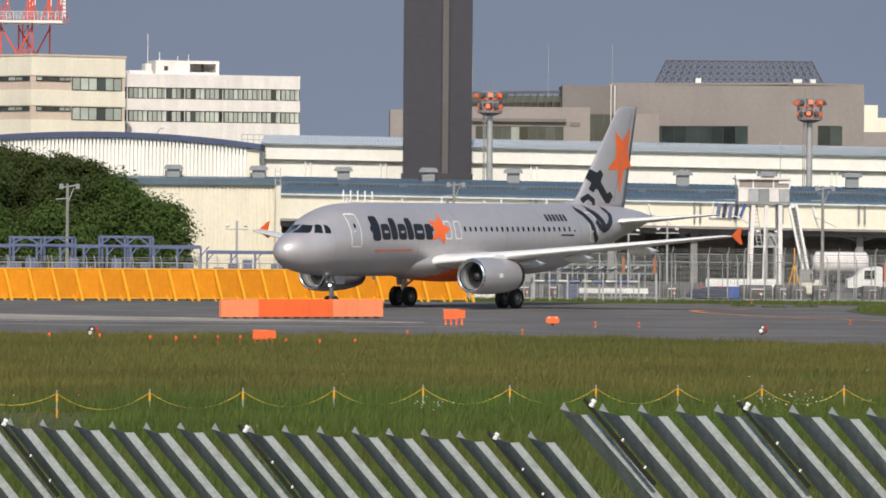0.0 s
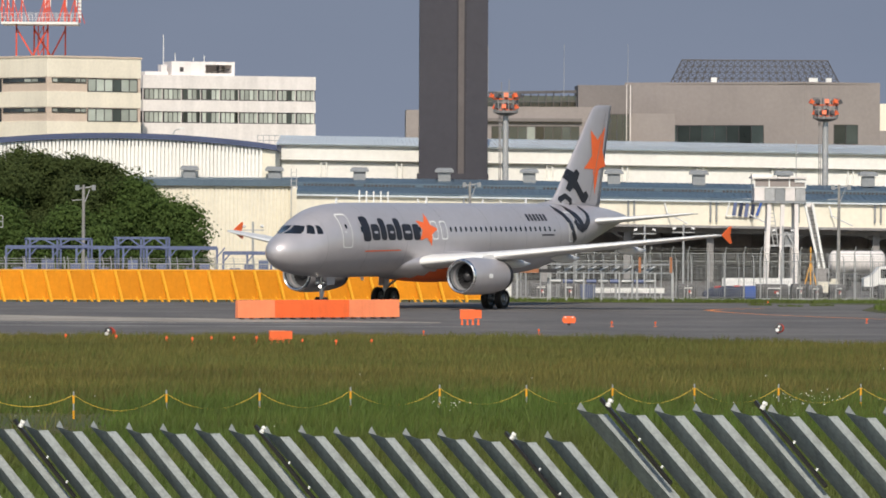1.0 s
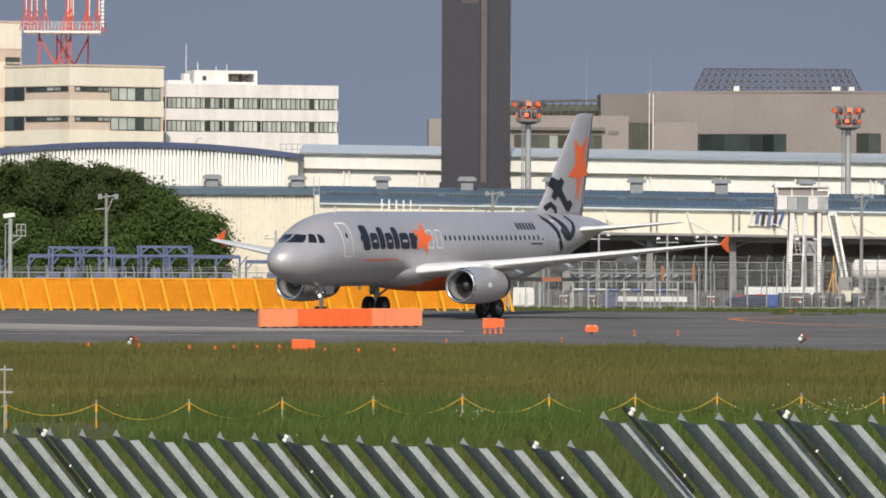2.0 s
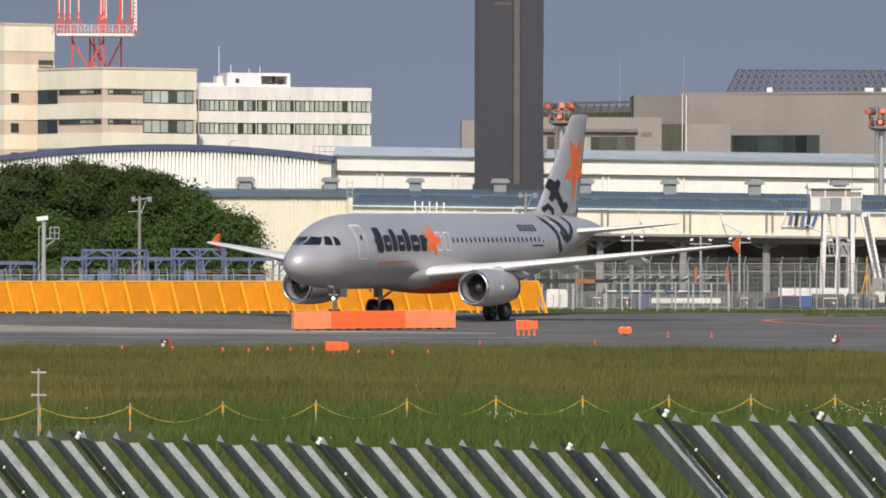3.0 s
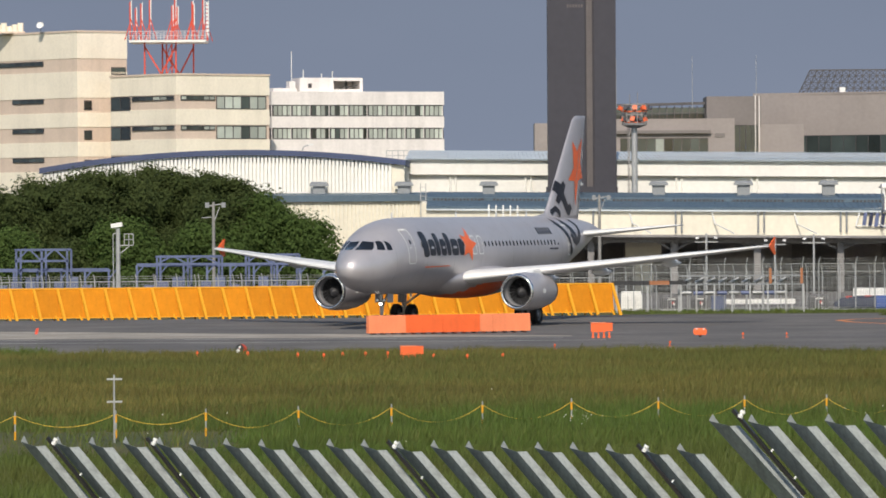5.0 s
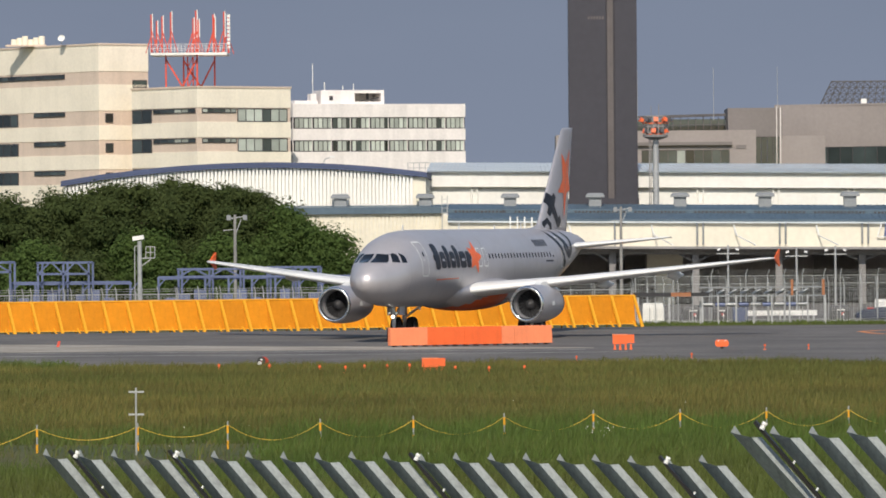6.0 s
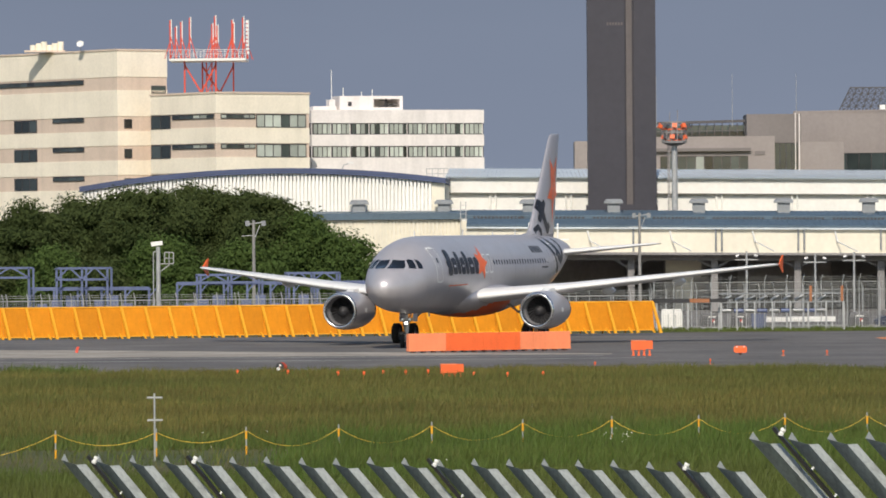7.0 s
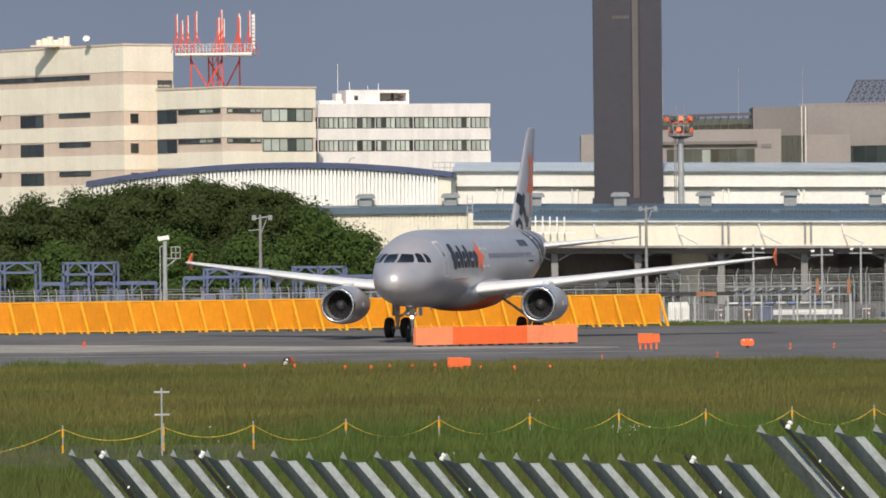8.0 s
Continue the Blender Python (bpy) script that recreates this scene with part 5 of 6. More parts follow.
# ---- blue steel frames, poles and perimeter fence ----
def portal(x0, x1, y, top, low, mids=1):
    f = thing("steel_portal", "blue painted steel portal frame with diagonal braces", "steel frame", BACK @ pose(0, 0, 0), "blue steel portals")
    xs = [x0 + (x1 - x0) * k / (mids + 1) for k in range(mids + 2)]
    for x in xs:
        part("post", bars(((x, y, 0), (x, y, top), 0.13)), M["steel_blue"], f)
        part("post", bars(((x + 0.1, y + 2.2, 0), (x + 0.1, y + 2.2, top), 0.13)), M["steel_blue"], f)
    for z, dy in ((top, 0), (low, 0), (top, 2.2)):
        part("beam", bars(((x0 - 0.1, y + dy, z), (x1 + 0.1, y + dy, z), 0.13)), M["steel_blue"], f)
    for a, b in zip(xs, xs[1:]):
        part("brace", bars(((a, y, low), (a + 0.45 * (b - a), y, top), 0.1)), M["steel_blue"], f)
        part("brace", bars(((b, y, low), (b - 0.45 * (b - a), y, top), 0.1)), M["steel_blue"], f)
    return f


for row in ((-35.5, -31.0, 358, 4.05, 3.45, 1), (-29.25, -26.05, 358, 4.0, 3.3, 1), (-20.4, -16.5, 358, 3.52, 3.06, 1), (-14.8, -11.6, 358, 3.6, 3.05, 1)):
    portal(*row)


def low_gantry(x0, x1, y, z):
    g = thing("low_gantry", "low blue steel gantry with many posts", "steel frame", BACK @ pose(0, 0, 0), "blue low gantries")
    part("beam", bars(((x0, y, z), (x1, y, z), 0.14)), M["steel_blue"], g)
    part("beam", bars(((x0, y + 1.8, z - 0.1), (x1, y + 1.8, z - 0.1), 0.14)), M["steel_blue"], g)
    n = int((x1 - x0) / 1.4)
    for k in range(n + 1):
        x = x0 + (x1 - x0) * k / n
        p = part("post", bars(((x, y, 0), (x, y, z), 0.13)), M["steel_blue"], g)
        part("brace", bars(((x, y, z - 0.6), (x + 0.5, y, z), 0.08)), M["steel_blue"], p)
    for k in range(int((x1 - x0) / 0.9)):
        x = x0 + 0.4 + 0.9 * k
        if k % 4 == 3:
            continue
        part("cabinet", boxes(((x, y + 0.4, 0.0), (x + 0.62, y + 1.2, 1.75 + 0.25 * (k % 3)))), M["steel_blue"], g)
    return g


low_gantry(-21.6, -8.4, 357, 3.05)
low_gantry(-31.0, -23.5, 359, 2.75)
low_gantry(-8.0, -0.5, 357, 2.75)


def utility_pole(x, y, h, crossarm):
    p = thing("utility_pole", "pale concrete utility pole with lamp brackets", "pole", BACK @ pose(x, y, 0))
    part("shaft", tubes(((0, 0, 0), (0, 0, h), 0.13, 0.09), seg=10), M["concrete"], p)
    if crossarm:
        part("crossarm", bars(((-0.35, 0, h - 0.25), (0.65, 0, h - 0.1), 0.07), ((-0.75, 0, h - 1.0), (0.05, 0, h - 0.95), 0.05), ((0.05, 0, h - 1.2), (0.4, 0, h - 0.3), 0.05)), M["galv"], p)
        for s in (-0.42, 0.62):
            part("lamp", boxes(((s - 0.1, -0.2, h - 0.35), (s + 0.16, 0.12, h - 0.02))), M["vent"], p)
    return p


utility_pole(-17.15, 365, 6.95, True)
utility_pole(8.33, 400, 7.35, True)
utility_pole(31.9, 372, 7.25, True)
for x, z in ((21.85, 4.3), (19.3, 4.2), (28.4, 4.2), (14.8, 4.4), (-6.45, 4.3)):
    fl = thing("floodlight", "slim pole with a pair of white floodlights", "floodlight", BACK @ pose(x, 374, 0), "pole floodlights")
    part("pole", tubes(((0, 0, 0), (0, 0, z + 0.3), 0.07)), M["galv"], fl)
    part("arm", bars(((-0.75, 0, z - 0.25), (0.75, 0, z - 0.25), 0.07)), M["galv"], fl)
    for s in (-0.6, 0.6):
        lm = part("lamp", boxes(((-0.11, -0.07, -0.07), (0.11, 0.07, 0.07))), M["galv"], fl)
        lm.matrix_basis = pose(s, -0.15, z, -25, 15 * (1 if s > 0 else -1), 0)


def camera_pole():
    p = thing("camera_pole", "grey pole with a white camera housing and a small platform", "pole", BACK @ pose(-22.33, 350, 0))
    part("shaft", tubes(((0, 0, 0), (0, 0, 5.35), 0.15, 0.13), seg=10), M["galv"], p)
    part("pipe", tubes(((-0.3, 0, 0), (-0.3, 0, 5.0), 0.035), ((-0.3, 0, 5.0), (0, 0, 5.1), 0.035)), M["galv"], p)
    part("housing", loft([[(x, y, z) for y, z in ((-0.16, 0), (0.16, 0), (0.16, 0.2), (-0.16, 0.26))] for x in (-0.36, 0.34)]), M["white"], p).matrix_basis = pose(-0.05, 0, 5.42, 0, -8, 0)
    cage = [((0.1, 0, 4.3), (0.95, 0, 4.3), 0.06), ((0.1, 0, 3.8), (0.7, 0, 4.25), 0.06)]
    for x in (0.4, 0.68, 0.95):
        cage.append(((x, -0.2, 4.3), (x, -0.2, 5.0), 0.05))
    for z in (4.65, 5.0):
        cage.append(((0.4, -0.2, z), (0.95, -0.2, z), 0.05))
    part("platform", bars(*cage), M["galv"], p)
    return p


camera_pole()


def mesh_fence(x0, x1, ya, yb, top, pitch, tip, seed, wire=0.13, rise=0.0):
    """Steel posts with bent tips and a net of real wires."""
    rng = random.Random(seed)
    f = thing("perimeter_fence", "grey wire mesh perimeter fence with bent post tips", "fence", BACK @ pose(0, 0, 0), "perimeter fences")
    yy = lambda x: ya + (yb - ya) * (x - x0) / (x1 - x0)
    n = int((x1 - x0) / pitch)
    for k in range(n + 1):
        x = x0 + (x1 - x0) * k / n + rng.uniform(-0.12, 0.12)
        part("post", tubes(((x, yy(x), 0), (x, yy(x), top), 0.035), ((x, yy(x), top), (x + tip * 0.3, yy(x) - 0.1, top + 0.38), 0.03), seg=6), M["galv"], f)
    net = bmesh.new()
    for k in range(int((x1 - x0) / wire)):
        x = x0 + k * wire
        bar(net, (x, yy(x) - 0.03, 0.05), (x, yy(x) - 0.03, top - 0.05), 0.012)
    for k in range(int((top - 0.1) / (wire * 1.2))):
        z = 0.1 + k * wire * 1.2
        bar(net, (x0, ya - 0.03, z), (x1, yb - 0.03, z), 0.012)
    for z in (0.08, top - 0.05):
        bar(net, (x0, ya - 0.05, z), (x1, yb - 0.05, z), 0.045)
    part("net", net, M["wire"], f, "fine grey wire net")
    for k in (1, 2):
        part("barbed_wire", bars(((x0 + tip * 0.1 * k, ya - 0.03 * k, top + 0.13 * k), (x1 + tip * 0.1 * k, yb - 0.03 * k, top + 0.13 * k), 0.012)), M["wire"], f)
    return f


mesh_fence(-36, 8.0, 341.5, 349.5, 2.2, 1.25, 0.25 * -1, 1)
mesh_fence(-36, 8.0, 344.5, 352.0, 2.15, 2.3, -0.25, 2, 0.26)
mesh_fence(8.2, 46, 349.8, 353, 2.95, 1.14, 0.35, 3)
mesh_fence(8.2, 46, 356, 358, 2.4, 0.93, -0.3, 4, 0.26)


def equipment_rack(x0, x1, y):
    """Grey-blue pipe rack with orange posts beside the fence."""
    g = thing("pipe_rack", "grey-blue pipe rack with orange plates", "rack", BACK @ pose(0, 0, 0))
    part("shelf", bars(((x0, y, 1.72), (x1, y, 1.72), 0.09), ((x0, y, 2.25), (x1, y, 2.25), 0.09)), M["vent"], g)
    n = 7
    for k in range(n + 1):
        x = x0 + (x1 - x0) * k / n
        part("post", bars(((x, y, 0), (x, y, 1.75), 0.1)), M["galv"], g)
    for x in (x1 - 2.0, x1 - 0.1):
        part("plate", boxes(((x - 0.1, y - 0.06, 1.75), (x + 0.06, y, 2.7))), M["dull"], g, "dull orange plate")
    for k in range(9):
        x = x0 + 0.2 + k * 0.72
        part("pipe", tubes(((x, y + 0.5, 1.2), (x + 0.6, y + 0.5, 1.2), 0.13), seg=8), M["steel_blue"] if k % 2 else M["vent"], g)
        part("pipe", tubes(((x + 0.1, y + 0.5, 1.8), (x + 0.6, y + 0.5, 2.1), 0.11), seg=8), M["vent"], g)
    return g


equipment_rack(12.0, 19.6, 346.3)
boom = thing("barrier_boom", "dark horizontal boom with an orange middle on posts", "barrier", BACK @ pose(7.9, 345.5, 0))
part("boom", boxes(((0.0, -0.1, 1.72), (2.3, 0.1, 1.98))), M["dark"], boom)
part("boom", boxes(((3.5, -0.1, 1.74), (4.6, 0.1, 1.96))), M["dark"], boom)
part("boom", boxes(((2.3, -0.11, 1.73), (3.5, 0.11, 1.97))), M["dull"], boom, "dull orange middle")
for x in (0.3, 2.2, 4.2):
    part("post", bars(((x, 0, 0), (x, 0, 1.74), 0.12)), M["galv"], boom)


# ---- lookout tower on four legs ----
def lookout():
    t = thing("lookout_tower", "pale steel lookout cabin on slanted white legs", "tower", BACK @ pose(29.45, 392, 0.22))
    x0, x1, y0, y1 = -1.75, 1.75, -1.3, 1.5
    part("floor", boxes(((x0 - 0.05, y0 - 0.05, 5.78), (x1 + 0.05, y1 + 0.05, 5.95))), M["vent"], t)
    for k in range(5):  # wall panels of uneven tone under the windows
        a, b = x0 + 0.7 * k, x0 + 0.7 * (k + 1)
        part("wall_panel", boxes(((a + 0.015, y0 - 0.02, 5.95), (b - 0.015, y0 + 0.06, 6.82))), M[("pale", "galv", "vent", "pale", "galv")[k]], t, "pale sheet panel")
        part("wall_panel", boxes(((a + 0.015, y1 - 0.06, 5.95), (b - 0.015, y1 + 0.02, 6.82))), M["pale"], t)
    for x in (x0, x1 - 0.08):
        part("side_wall", boxes(((x, y0 + 0.06, 5.95), (x + 0.08, y1 - 0.06, 6.82))), M["pale"], t)
    part("sill", boxes(((x0 - 0.04, y0 - 0.06, 6.82), (x1 + 0.04, y1 + 0.06, 6.9))), M["white"], t)
    for y in (y0, y1):
        for x in (x0, x0 + 1.0, x0 + 2.4, x1):
            part("mullion", bars(((x, y, 6.9), (x, y, 7.46), 0.09)), M["white"], t)
    for a, b in ((x0, x0 + 1.0), (x0 + 1.0, x0 + 2.4), (x0 + 2.4, x1)):
        part("pane", boxes(((a + 0.05, y0 - 0.01, 6.92), (b - 0.05, y0 + 0.01, 7.44))), M["term"], t, "dull grey-brown pane")
    part("cabin_core", boxes(((-1.0, -0.2, 5.95), (1.2, 1.2, 7.4))), M["term"], t)
    part("roof", boxes(((x0 - 0.2, y0 - 0.25, 7.46), (x1 + 0.05, y1 + 0.2, 7.58)), ((x0 - 0.15, -0.8, 7.58), (-0.5, 0.6, 7.74))), M["pale"], t)
    part("roof_panel", boxes(((x1 - 0.75, y0 - 0.1, 7.2), (x1 + 0.02, y0 - 0.04, 7.46))), M["white"], t)
    for a, b, w in (((-0.72, -1.1, 5.78), (-0.92, -1.1, -0.2), 0.27), ((0.2, -1.1, 5.78), (0.06, -1.1, -0.2), 0.27), ((1.14, -1.1, 5.78), (1.2, -1.1, -0.2), 0.27), ((-0.7, 1.2, 5.78), (-0.85, 1.2, -0.2), 0.22), ((1.1, 1.2, 5.78), (1.15, 1.2, -0.2), 0.22)):
        part("leg", bars((a, b, w)), M["pale"], t, "white steel leg")
    # steep stair with deep side plates
    for dx in (0, 0.5):
        part("stair_side", bars(((1.75 + dx, -0.9, 5.78), (2.75 + dx * 0.7, -0.9, 1.3), 0.16, 0.5)), M["white"], t, "white stair side")
    for k in range(14):
        part("tread", boxes(((1.78 + 0.07 * k, -1.1, 5.5 - 0.3 * k), (2.25 + 0.06 * k, -0.7, 5.54 - 0.3 * k))), M["galv"], t)
    part("stair_panel", bars(((2.0, -0.68, 5.75), (2.92, -0.68, 1.32), 0.44, 0.04)), M["pale"], t, "pale stair lining")
    part("stair_foot", boxes(((2.5, -1.2, -0.2), (3.4, 0.2, 1.3))), M["canopy"], t)
    lad = [((-0.9, -0.6, 5.7), (-0.35, -0.6, 2.9), 0.07), ((-0.45, -0.6, 5.7), (-0.05, -0.6, 2.9), 0.07), ((-0.95, -1.1, 2.85), (1.2, -1.1, 2.85), 0.14), ((0.12, -1.1, 2.85), (0.42, -1.1, 3.8), 0.1), ((1.0, -1.1, 2.85), (0.5, -1.1, 3.8), 0.1)]
    part("brace", bars(*lad), M["galv"], t)
    for k in range(10):
        u = k / 10
        part("rung", bars(((-0.88 + 0.53 * u, -0.6, 5.6 - 2.7 * u), (-0.43 + 0.38 * u, -0.6, 5.6 - 2.7 * u), 0.05)), M["galv"], t)
    part("landing", boxes(((0.35, -0.9, 2.9), (0.95, 0.2, 3.75))), M["vent"], t)
    part("mast", tubes(((1.2, 0, 7.58), (1.2, 0, 10.1), 0.03)), M["galv"], t)
    return t


lookout()
brace = thing("yellow_prop", "yellow A-shaped steel prop beside the tower legs", "prop", BACK @ pose(31.0, 389, 0))
part("leg", bars(((0, 0, 0.2), (0.45, 0, 2.0), 0.07), ((0.9, 0, 0.2), (0.45, 0, 2.0), 0.07), ((0.45, 0, 0.2), (0.45, 0, 3.0), 0.07)), M["yellow_edge"], brace)


# ---- cargo boxes, boards and vehicles behind the fence ----
def cargo_box(x, w, h, y, m, mark=True):
    c = thing("cargo_container", "grey metal air cargo container with a small red mark", "container", BACK @ pose(x, y, 0), "cargo containers")
    b = part("body", loft([[(0, 0, z0), (w, 0, z0), (w, 1.5, z0), (0, 1.5, z0)] if z0 < h else [(0.06, 0.04, z0), (w - 0.06, 0.04, z0), (w - 0.06, 1.5, z0), (0.06, 1.5, z0)] for z0 in (0.1, h * 0.75, h)]), M[m], c)
    part("base", boxes(((-0.03, -0.04, 0), (w + 0.03, 1.54, 0.1))), M["galv"], c)
    for k in range(1, 3):
        part("rib", boxes(((w * k / 3 - 0.02, -0.03, 0.1), (w * k / 3 + 0.02, 0, h * 0.75))), M["galv"], b)
    if mark:
        part("mark", boxes(((w * 0.55, -0.035, h * 0.42), (w * 0.68, -0.005, h * 0.58))), M["rust"], c, "small red mark")
        part("mark", boxes(((w * 0.62, -0.04, h * 0.36), (w * 0.7, -0.005, h * 0.5))), M["white"], c)
        part("mark", boxes(((w * 0.35, -0.035, h * 0.72), (w * 0.75, -0.005, h * 0.78))), M["white"], c, "pale bar")
    return c


for x, w, h in ((8.7, 1.3, 1.2), (11.2, 1.2, 0.95), (13.0, 1.1, 0.95), (20.4, 1.2, 0.95), (25.3, 2.0, 0.95), (27.5, 0.9, 0.98), (28.5, 0.95, 0.92), (29.9, 1.0, 0.95), (33.0, 1.1, 0.95), (34.2, 1.0, 0.9), (35.4, 1.0, 0.95), (36.6, 1.0, 0.95), (38.0, 1.2, 0.95), (40, 1.2, 0.95)):
    cargo_box(x, w, h, 354.6, "shed_white" if x == 8.7 else "box_grey", x != 8.7)
navy = thing("covered_cart", "cart under a dark navy tarpaulin with a bright blue end", "cart", BACK @ pose(22.0, 354.6, 0))
part("cover", loft([[(x, 0, 0.15), (x, 0.0, 0.25 + k), (x, 0.5, 0.3 + k * 1.1), (x, 1.4, 0.3 + k), (x, 1.5, 0.15)] for x, k in ((0, 0.1), (0.4, 0.35), (1.0, 0.45), (2.0, 0.48), (2.6, 0.5))]), M["tarp"], navy, "navy tarpaulin")
part("end_box", boxes(((2.6, 0, 0.05), (3.25, 1.4, 0.85))), M["bright_blue"], navy, "bright blue box end")
part("lashing", boxes(((0.7, 0.3, 0.72), (1.1, 0.6, 0.84))), M["rust"], navy)
part("lashing", boxes(((1.9, 0.3, 0.76), (2.3, 0.6, 0.88))), M["rust"], navy)
bluebox = thing("blue_bin", "upright blue bin beside the fence", "bin", BACK @ pose(14.2, 351.5, 0))
part("body", boxes(((0, 0, 0), (0.9, 0.8, 0.86))), M["steel_blue"], bluebox)
part("lid", boxes(((-0.03, -0.03, 0.86), (0.93, 0.83, 0.93))), M["steel_blue"], bluebox)
for x0, x1 in ((15.2, 19.7), (24.3, 27.0), (27.0, 28.9)):
    bd = thing("white_board", "long white board with dark rubbed patches", "board", BACK @ pose(x0, 356.5 if x0 < 20 else 372, 0), "white boards")
    z = 0.35 if x0 < 20 else 0.6
    part("panel", boxes(((0, 0, z), (x1 - x0 - 0.05, 0.12, z + (0.32 if x0 < 20 else 0.5)))), M["white"], bd)
    for k in range(3):
        part("foot", boxes(((k * (x1 - x0 - 0.3) / 2, 0, 0), (k * (x1 - x0 - 0.3) / 2 + 0.1, 0.12, z))), M["galv"], bd)


def truck(x, y):
    t = thing("service_truck", "white service truck with red and orange gear", "truck", BACK @ pose(x, y, 0))
    part("chassis", boxes(((0, 0, 0.45), (5.5, 2.0, 0.75))), M["dark"], t)
    part("cab", loft([[(x0, 0, 0.75), (x0, 2.0, 0.75), (x0, 1.95, z), (x0, 0.05, z)] for x0, z in ((0, 1.25), (0.5, 1.45), (1.0, 2.0), (2.0, 2.1), (2.2, 2.05))]), M["white"], t, "white cab")
    part("side_window", boxes(((1.05, -0.02, 1.3), (1.75, 0.06, 1.85))), M["glass"], t)
    part("bed", boxes(((2.3, 0, 0.75), (5.5, 2.0, 1.15))), M["white"], t)
    part("crate", boxes(((2.5, 0.1, 1.15), (3.5, 1.8, 1.95))), M["dark"], t)
    part("gear", boxes(((2.3, 0, 1.15), (2.5, 0.4, 2.2)), ((3.6, 0.0, 1.15), (4.0, 0.6, 2.3)), ((4.3, 0.2, 1.2), (5.0, 1.0, 2.0))), M["orange_dark"], t, "orange gear")
    part("gear", bars(((2.2, 0, 2.25), (4.4, 0, 2.4), 0.09), ((4.0, 0, 2.3), (4.6, 0, 2.0), 0.09)), M["rust"], t)
    for wx in (0.9, 4.5):
        for wy in (0.1, 1.9):
            w = part("wheel", wheel_mesh(0.42, 0.28), [M["tyre"], M["hub"]], t, "", True)
            w.location = (wx, wy, 0.42)
    return t


truck(32.6, 361)
tanker = thing("tank_trailer", "pale rounded tank trailer", "trailer", BACK @ pose(32.9, 390, 0))
part("tank", loft([[(x, 0.9 + 0.9 * k * math.cos(a), 2.0 + 0.75 * k * math.sin(a)) for a in [2 * math.pi * j / 16 for j in range(16)]] for x, k in ((0, 0.6), (0.2, 1), (3.6, 1), (3.8, 0.6))]), M["pale"], tanker, "pale grey tank", True)
part("frame", boxes(((-0.2, 0.2, 0.9), (4.2, 1.6, 1.25))), M["dark"], tanker)
part("wheel", tubes(((1, 0.1, 0.45), (1, 1.7, 0.45), 0.45), seg=16), M["tyre"], tanker)
part("wheel", tubes(((3, 0.1, 0.45), (3, 1.7, 0.45), 0.45), seg=16), M["tyre"], tanker)
crate = thing("pale_generator", "pale boxy generator on a stand", "generator", BACK @ pose(29.6, 360, 0))
part("body", boxes(((0, 0, 0.35), (1.25, 1.0, 1.05)), ((0.85, 0.1, 1.05), (1.2, 0.9, 1.25))), M["shed_wall"], crate)
part("stand", boxes(((0.1, 0.1, 0), (1.15, 0.9, 0.35))), M["dark"], crate)


# ---- yellow blast fence ----
def blast_fence():
    a, b = Vector((-37.6, 322.6, 0)), Vector((7.82, 335.1, 0))
    n = 34
    turn = math.degrees(math.atan2((b - a).y, (b - a).x))
    f = thing("blast_fence", "bright yellow steel blast fence with slanted struts", "fence", BACK @ Matrix.Translation(a) @ pose(0, 0, 0, 0, 0, turn))
    w = (b - a).length / n
    bm = loft([[(x, y, z) for y, z in ((0.0, 0.30), (0.5, 1.92), (0.54, 1.92), (0.04, 0.30))] for x in (0.004, w - 0.004)])
    panel = part("panel", bm, M["yellow"], f)
    foot = part("strut", bars(((0.30, -0.42, 0.0), (0, 0.42, 1.93), 0.12, 0.15)), M["yellow_edge"], f)
    prop = part("prop", bars(((w * 0.86, 0.05, 0.42), (w * 1.02, -0.3, 0.0), 0.10, 0.06)), M["yellow_edge"], f)
    back = part("back_prop", bars(((0, 0.5, 1.85), (0, 1.5, 0.0), 0.08)), M["yellow_edge"], f)
    for k in range(1, n + 1):
        foot_at = (k * w, 0, 0)
        again(foot, foot_at)
        if k < n:
            for o in (panel, prop, back):
                again(o, foot_at)
    part("top_rail", boxes(((-0.05, 0.46, 1.92), (n * w + 0.05, 0.60, 2.0))), M["yellow_edge"], f)
    part("shelf", boxes(((0, -0.03, 0.26), (n * w, 0.12, 0.31))), M["yellow_edge"], f)
    return f


blast_fence()


# ---- orange taxiway barrier ----
def orange_barrier():
    a, b = Vector((-5.72, 288.6, 0)), Vector((2.52, 293.0, 0))
    turn = math.degrees(math.atan2((b - a).y, (b - a).x))
    L = (b - a).length
    f = thing("barrier", "low orange plastic barrier of joined panels, some paler", "barrier", Matrix.Translation(a) @ pose(0, 0, 0.05, 0, 0, turn))
    cuts = [0, 0.228, 0.455, 0.685, 0.765, 1.0]
    # outer panels in a paler orange than the two between them
    tones = ["bar_pale", "bar_orange", "bar_orange", "bar_pale", "bar_pale"]
    for k in range(5):
        u0, u1 = L * cuts[k], L * cuts[k + 1]
        bm = loft([[(x, 0.0, 0.06), (x, 0.02, 0.93), (x, 0.08, 0.96), (x, 0.22, 0.96), (x, 0.28, 0.93), (x, 0.30, 0.06)] for x in (u0 + 0.006, u1 - 0.006)])
        pn = part("panel", bm, M[tones[k]], f, "paler orange panel" if tones[k] == "bar_pale" else "bright orange panel")
    for k in range(16):
        x = 0.3 + (L - 0.6) * k / 15
        part("foot", boxes(((x - 0.06, -0.06, -0.04), (x + 0.06, 0.34, 0.06))), M["dark"], f)
    return f


orange_barrier()


